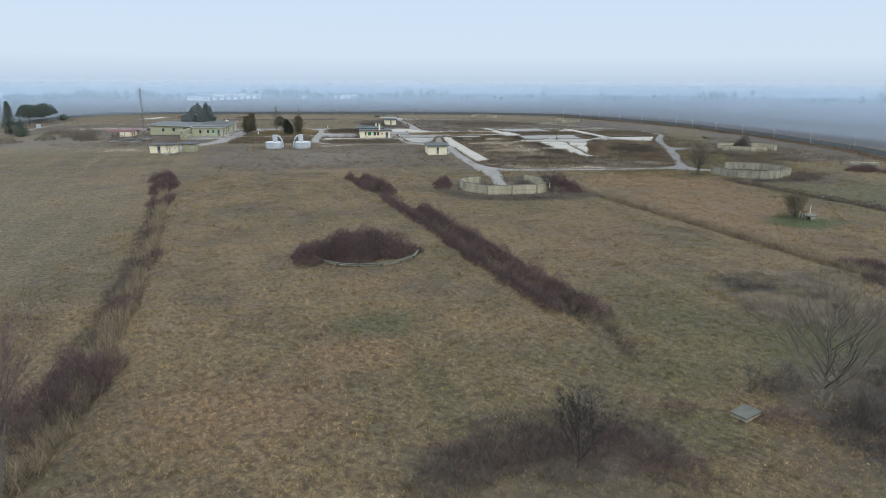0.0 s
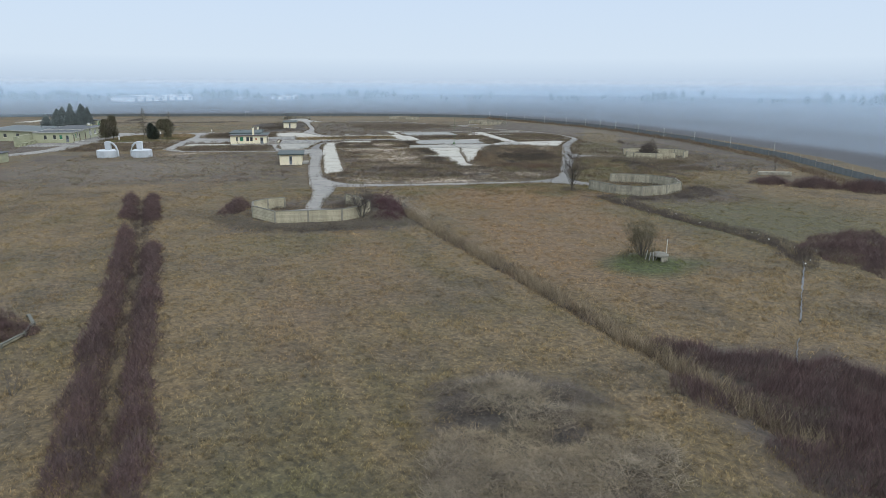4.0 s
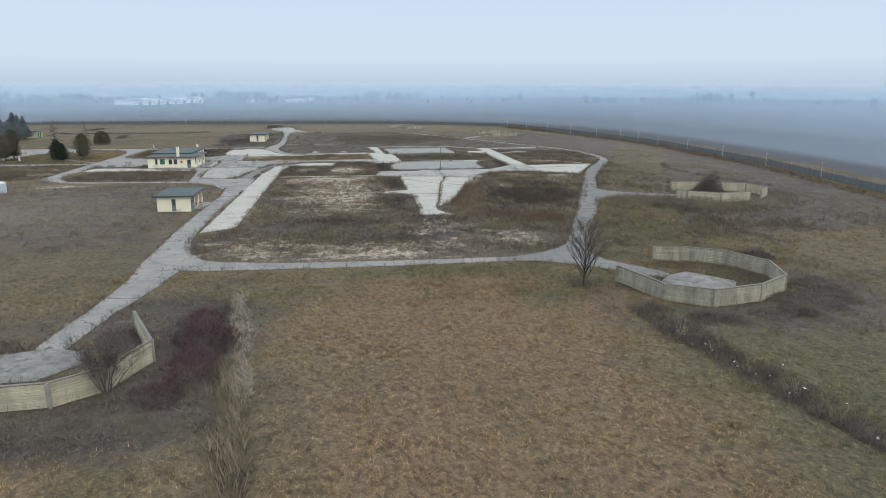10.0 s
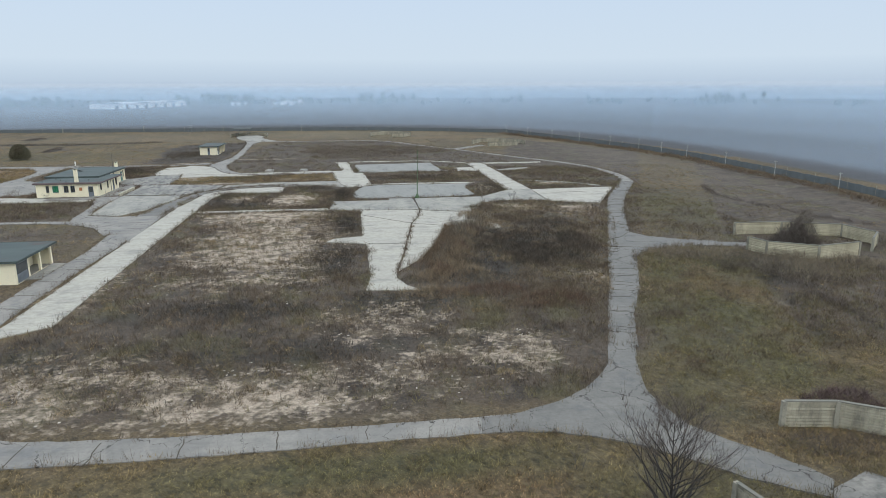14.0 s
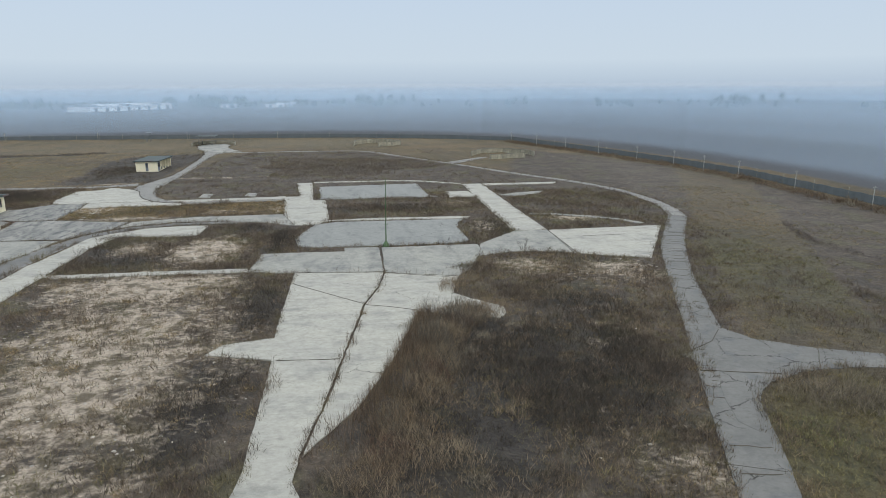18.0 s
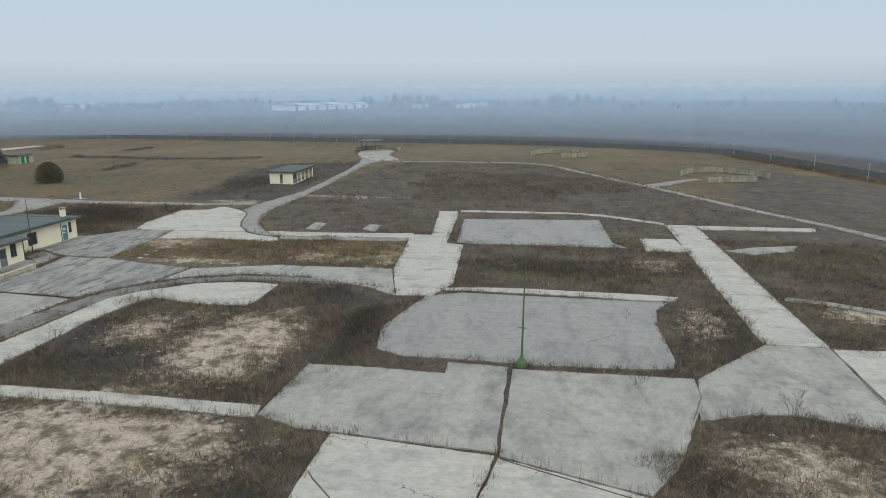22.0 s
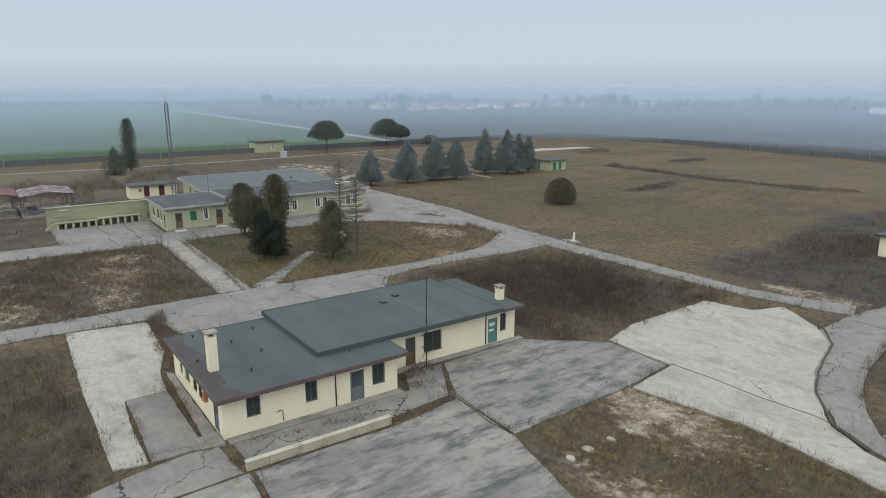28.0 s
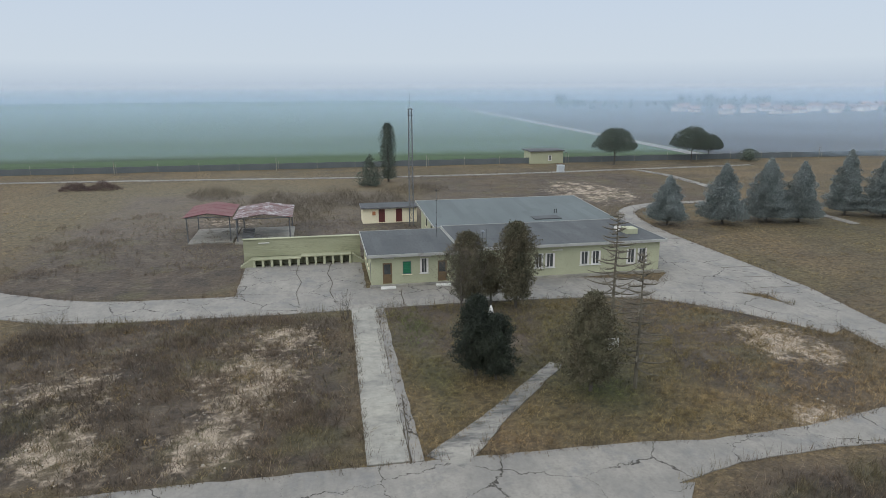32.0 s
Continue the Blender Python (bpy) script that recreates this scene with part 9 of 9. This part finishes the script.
scrap = np.random.default_rng(55)
path = np.array(DITCHES["east_ditch"][2:8])
t = scrap.uniform(0, len(path) - 1.01, 60)
k = t.astype(int)
p = path[k] + (path[k + 1] - path[k]) * (t - k)[:, None] + scrap.normal(0, 0.9, (60, 2))
c = np.concatenate([p, (ground_z(p[:, 0], p[:, 1]) + scrap.uniform(0.3, 0.8, 60))[:, None]], 1)
d1, d2 = scrap.normal(0, 0.055, (60, 3)), scrap.normal(0, 0.055, (60, 3))
bulk("litter_scraps", np.stack([c - d1, c - d2, c + d1, c + d2], 1).reshape(-1, 3), np.arange(240).reshape(-1, 4), PAPER, "pale scraps of rubbish caught in a reedy ditch", "litter")

# ---- small things out in the grass ----
block = thing("concrete_block", "low mossy concrete cover lying in leaves", "block", (24.9, 36.9, 0))
part("slab_body", Shape().slab([(23.9, 37.0), (24.4, 36.0), (25.9, 36.8), (25.4, 37.9)], -0.1, 0.2, 0.03), BLOCK, block)
part("lid", Shape().slab([(23.8, 37.02), (24.36, 35.92), (26.0, 36.8), (25.42, 38.0)], 0.2, 0.29, 0.03), DARK_ASPHALT, block)
low_block = thing("concrete_stump", "low concrete slab between two bushes", "block", (135.6, 165, 0))
part("slab_body", Shape().slab([(132.4, 164.6), (139.4, 162.8), (139.8, 164.2), (132.8, 166)], -0.1, 0.7, 0.05), POST_CONCRETE, low_block)
bunker = thing("concrete_shelter", "small round domed concrete shelter under a bush", "bunker", (71.0, 95.6, 0.4))
for k in range(7):
    q = radians(20 + 51.4 * k)
    part("side_wall", Shape().box(-0.36, 0.36, -0.1, 0.1, -0.1, 0.62).turned(Matrix.Translation((71.0 + 0.88 * math.cos(q), 95.6 + 0.88 * math.sin(q), 0.25)) @ Matrix.Rotation(q + math.pi / 2, 4, "Z")), POST_CONCRETE, bunker, "", 0.03) if k != 4 else None
part("dome", Shape().tube([(71.0, 95.6, 0.84), (71.0, 95.6, 0.96), (71.0, 95.6, 1.1), (71.0, 95.6, 1.2), (71.0, 95.6, 1.24)], [1.08, 1.08, 0.88, 0.5, 0.15], 16), COPING, bunker, "mossy domed concrete cap")
for x, y, h, a in ((69.5, 95.2, 0.9, 0.15), (69.9, 94.9, 1.0, -0.1), (69.2, 95.5, 1.1, 0.2), (70.2, 95.1, 0.7, 0.3)):
    k = thing("stake", "pale broken stake leaning beside a bush", "stake", (x, y, 0.4), "stakes under the bush")
    part("shaft", Shape().tube([(x, y, 0.2), (x + a, y - 0.1, 0.5 + h)], [0.05, 0.04], 6), TRIM_GREY, k)
stub = thing("bollard", "short white concrete bollard on broken slabs", "bollard", (-11.5, 319.6, 0))
part("shaft", Shape().tube([(-11.5, 319.6, -0.1), (-11.5, 319.6, 0.25), (-11.47, 319.6, 0.95), (-11.45, 319.6, 1.3)], [0.26, 0.19, 0.15, 0.12], 9), PAPER, stub)
part("footing", Shape().slab([(-13.2, 319.0), (-11.9, 318.6), (-10.9, 318.9), (-10.3, 319.9), (-11.6, 320.3), (-12.7, 319.9)], -0.1, 0.09, 0.05), CONCRETE, stub, "broken pale concrete footing")
for x, y, h in ((74.0, 99.4, 1.7),):
    p = thing("marker_post", "thin pale marker post standing in grass", "post", (x, y, 0))
    part("shaft", Shape().tube([(x, y, -0.1), (x + 0.05, y, h)], [0.045, 0.04], 6), WHITE, p)
    part("cap", Shape().tube([(x + 0.05, y, h), (x + 0.05, y, h + 0.05)], [0.05, 0.02], 6), WHITE, p)
cone = thing("white_monument", "small white bullet-shaped monument on the lawn", "monument", (-38.4, 285.2, 0))
part("body", Shape().tube([(-38.4, 285.2, 0), (-38.4, 285.2, 0.5), (-38.4, 285.2, 1.0), (-38.4, 285.2, 1.4)], [0.28, 0.28, 0.18, 0.03], 10), WHITE, cone, "", 0, True)
part("plinth", Shape().box(-38.8, -38.0, 284.8, 285.6, -0.1, 0.1), CONCRETE, cone)
board = thing("white_board", "white board leaning on a thin tree", "board", (-25.6, 291.4, 0))
part("panel", Shape().box(-25.7, -25.55, 290.8, 291.8, 1.6, 2.5), WHITE, board)
part("stake", Shape().tube([(-25.7, 291.3, -0.1), (-25.7, 291.3, 1.7)], [0.05, 0.05], 5), BARK, board)
for k in range(0, len(walkline) - 1, 4):
    x, y = walkline[k]
    x, y = x * 0.985, 230 + (y - 230) * 0.985
    if y > 120 and x < 60:
        p = thing("fence_lamp_post", "pale concrete lamp post along the fence", "lamp post", (x, y, 0), "lamp posts along the fence")
        part("shaft", Shape().tube([(x, y, -0.2), (x, y, 3.0)], [0.1, 0.07], 6), POST_CONCRETE, p)
        part("lamp_head", Shape().box(x - 0.25, x + 0.25, y - 0.12, y + 0.12, 3.0, 3.14), STEEL, p)
for x, y, h in ((-156, 456.5, 3.2), (-9.6, 446.4, 3.6)):
    w = thing("watch_tower", "small steel watch tower by the fence", "tower", (x, y, 0))
    for dx in (-0.8, 0.8):
        for dy in (-0.8, 0.8):
            part("leg", Shape().tube([(x + dx, y + dy, 0), (x + dx * 0.8, y + dy * 0.8, h)], [0.07, 0.06], 5), STEEL, w)
    part("deck", Shape().box(x - 1, x + 1, y - 1, y + 1, h - 0.9, h - 0.78), STEEL, w)
    part("roof", Shape().box(x - 1.1, x + 1.1, y - 1.1, y + 1.1, h, h + 0.1), STEEL, w)
track = new("road", Shape().slab(ribbon([(-176, 388), (-198, 390), (-300, 396), (-420, 402), (-620, 412)], [5, 5, 6, 7, 8]), -0.2, 0.03).mesh("road", WORN_SLAB))
tagged(track, "pale dirt track between far fields", "road", "", "structure")

# ---- far woods along the horizon ----
x, y = sow(np.random.default_rng(41), [(18, 46, 26, 46, 9), (6, 20, 28, 36, 2)], lambda x, y: np.clip(1.2 - np.hypot((x - 31) / 10, (y - 35) / 7), 0.05, 1) * lumps(x, y, 1.1))
rg = np.random.default_rng(42)
n = len(x)
a, size, tip = rg.uniform(0, 2 * np.pi, n), rg.uniform(0.05, 0.12, n), rg.uniform(-0.05, 0.05, n)
d1, d2 = np.stack([np.cos(a) * size, np.sin(a) * size, tip], -1), np.stack([-np.sin(a) * size * 0.6, np.cos(a) * size * 0.6, -tip], -1)
c = np.stack([x, y, ground_z(x, y) + rg.uniform(0.06, 0.16, n)], -1)
bulk("leaf_litter", np.stack([c - d1, c - d2, c + d1, c + d2], 1).reshape(-1, 3), np.arange(4 * n).reshape(-1, 4), LITTER, "fallen brown leaves scattered under trees", "leaves")

rg = np.random.default_rng(9)
n, m = 620, 170
ang = rg.choice(rg.uniform(-0.35 * np.pi, 1.35 * np.pi, 110), n) + rg.normal(0, 0.03, n)
ang = np.where(ang > 2.75, rg.uniform(1.3, 2.75, n), ang)  # open fields to the west
dist = rg.uniform(640, 880, n)
tall = rg.uniform(3.5, 9, n) * (0.6 + 0.7 * (np.sin(ang * 23) > 0.2))
up = rg.random((n, m)) ** 0.7
wide = tall[:, None] * 0.42 * np.sqrt(np.clip(1.05 - up, 0, 1)) * np.sqrt(rg.random((n, m)))
turn = rg.uniform(0, 2 * np.pi, (n, m))
c = np.stack([(dist * np.cos(ang))[:, None] + wide * np.cos(turn), 240 + (dist * np.sin(ang))[:, None] + wide * np.sin(turn), tall[:, None] * (0.08 + 0.92 * up)], -1).reshape(-1, 3)
d1, d2 = rg.normal(0, 0.95, (n * m, 3)), rg.normal(0, 0.95, (n * m, 3))
v = np.stack([c, c + d1, c + d2], 1).reshape(-1, 3)
bulk("far_woods", v, np.arange(len(v)).reshape(-1, 3), PINE, "lines of hazy trees along the horizon", "trees")
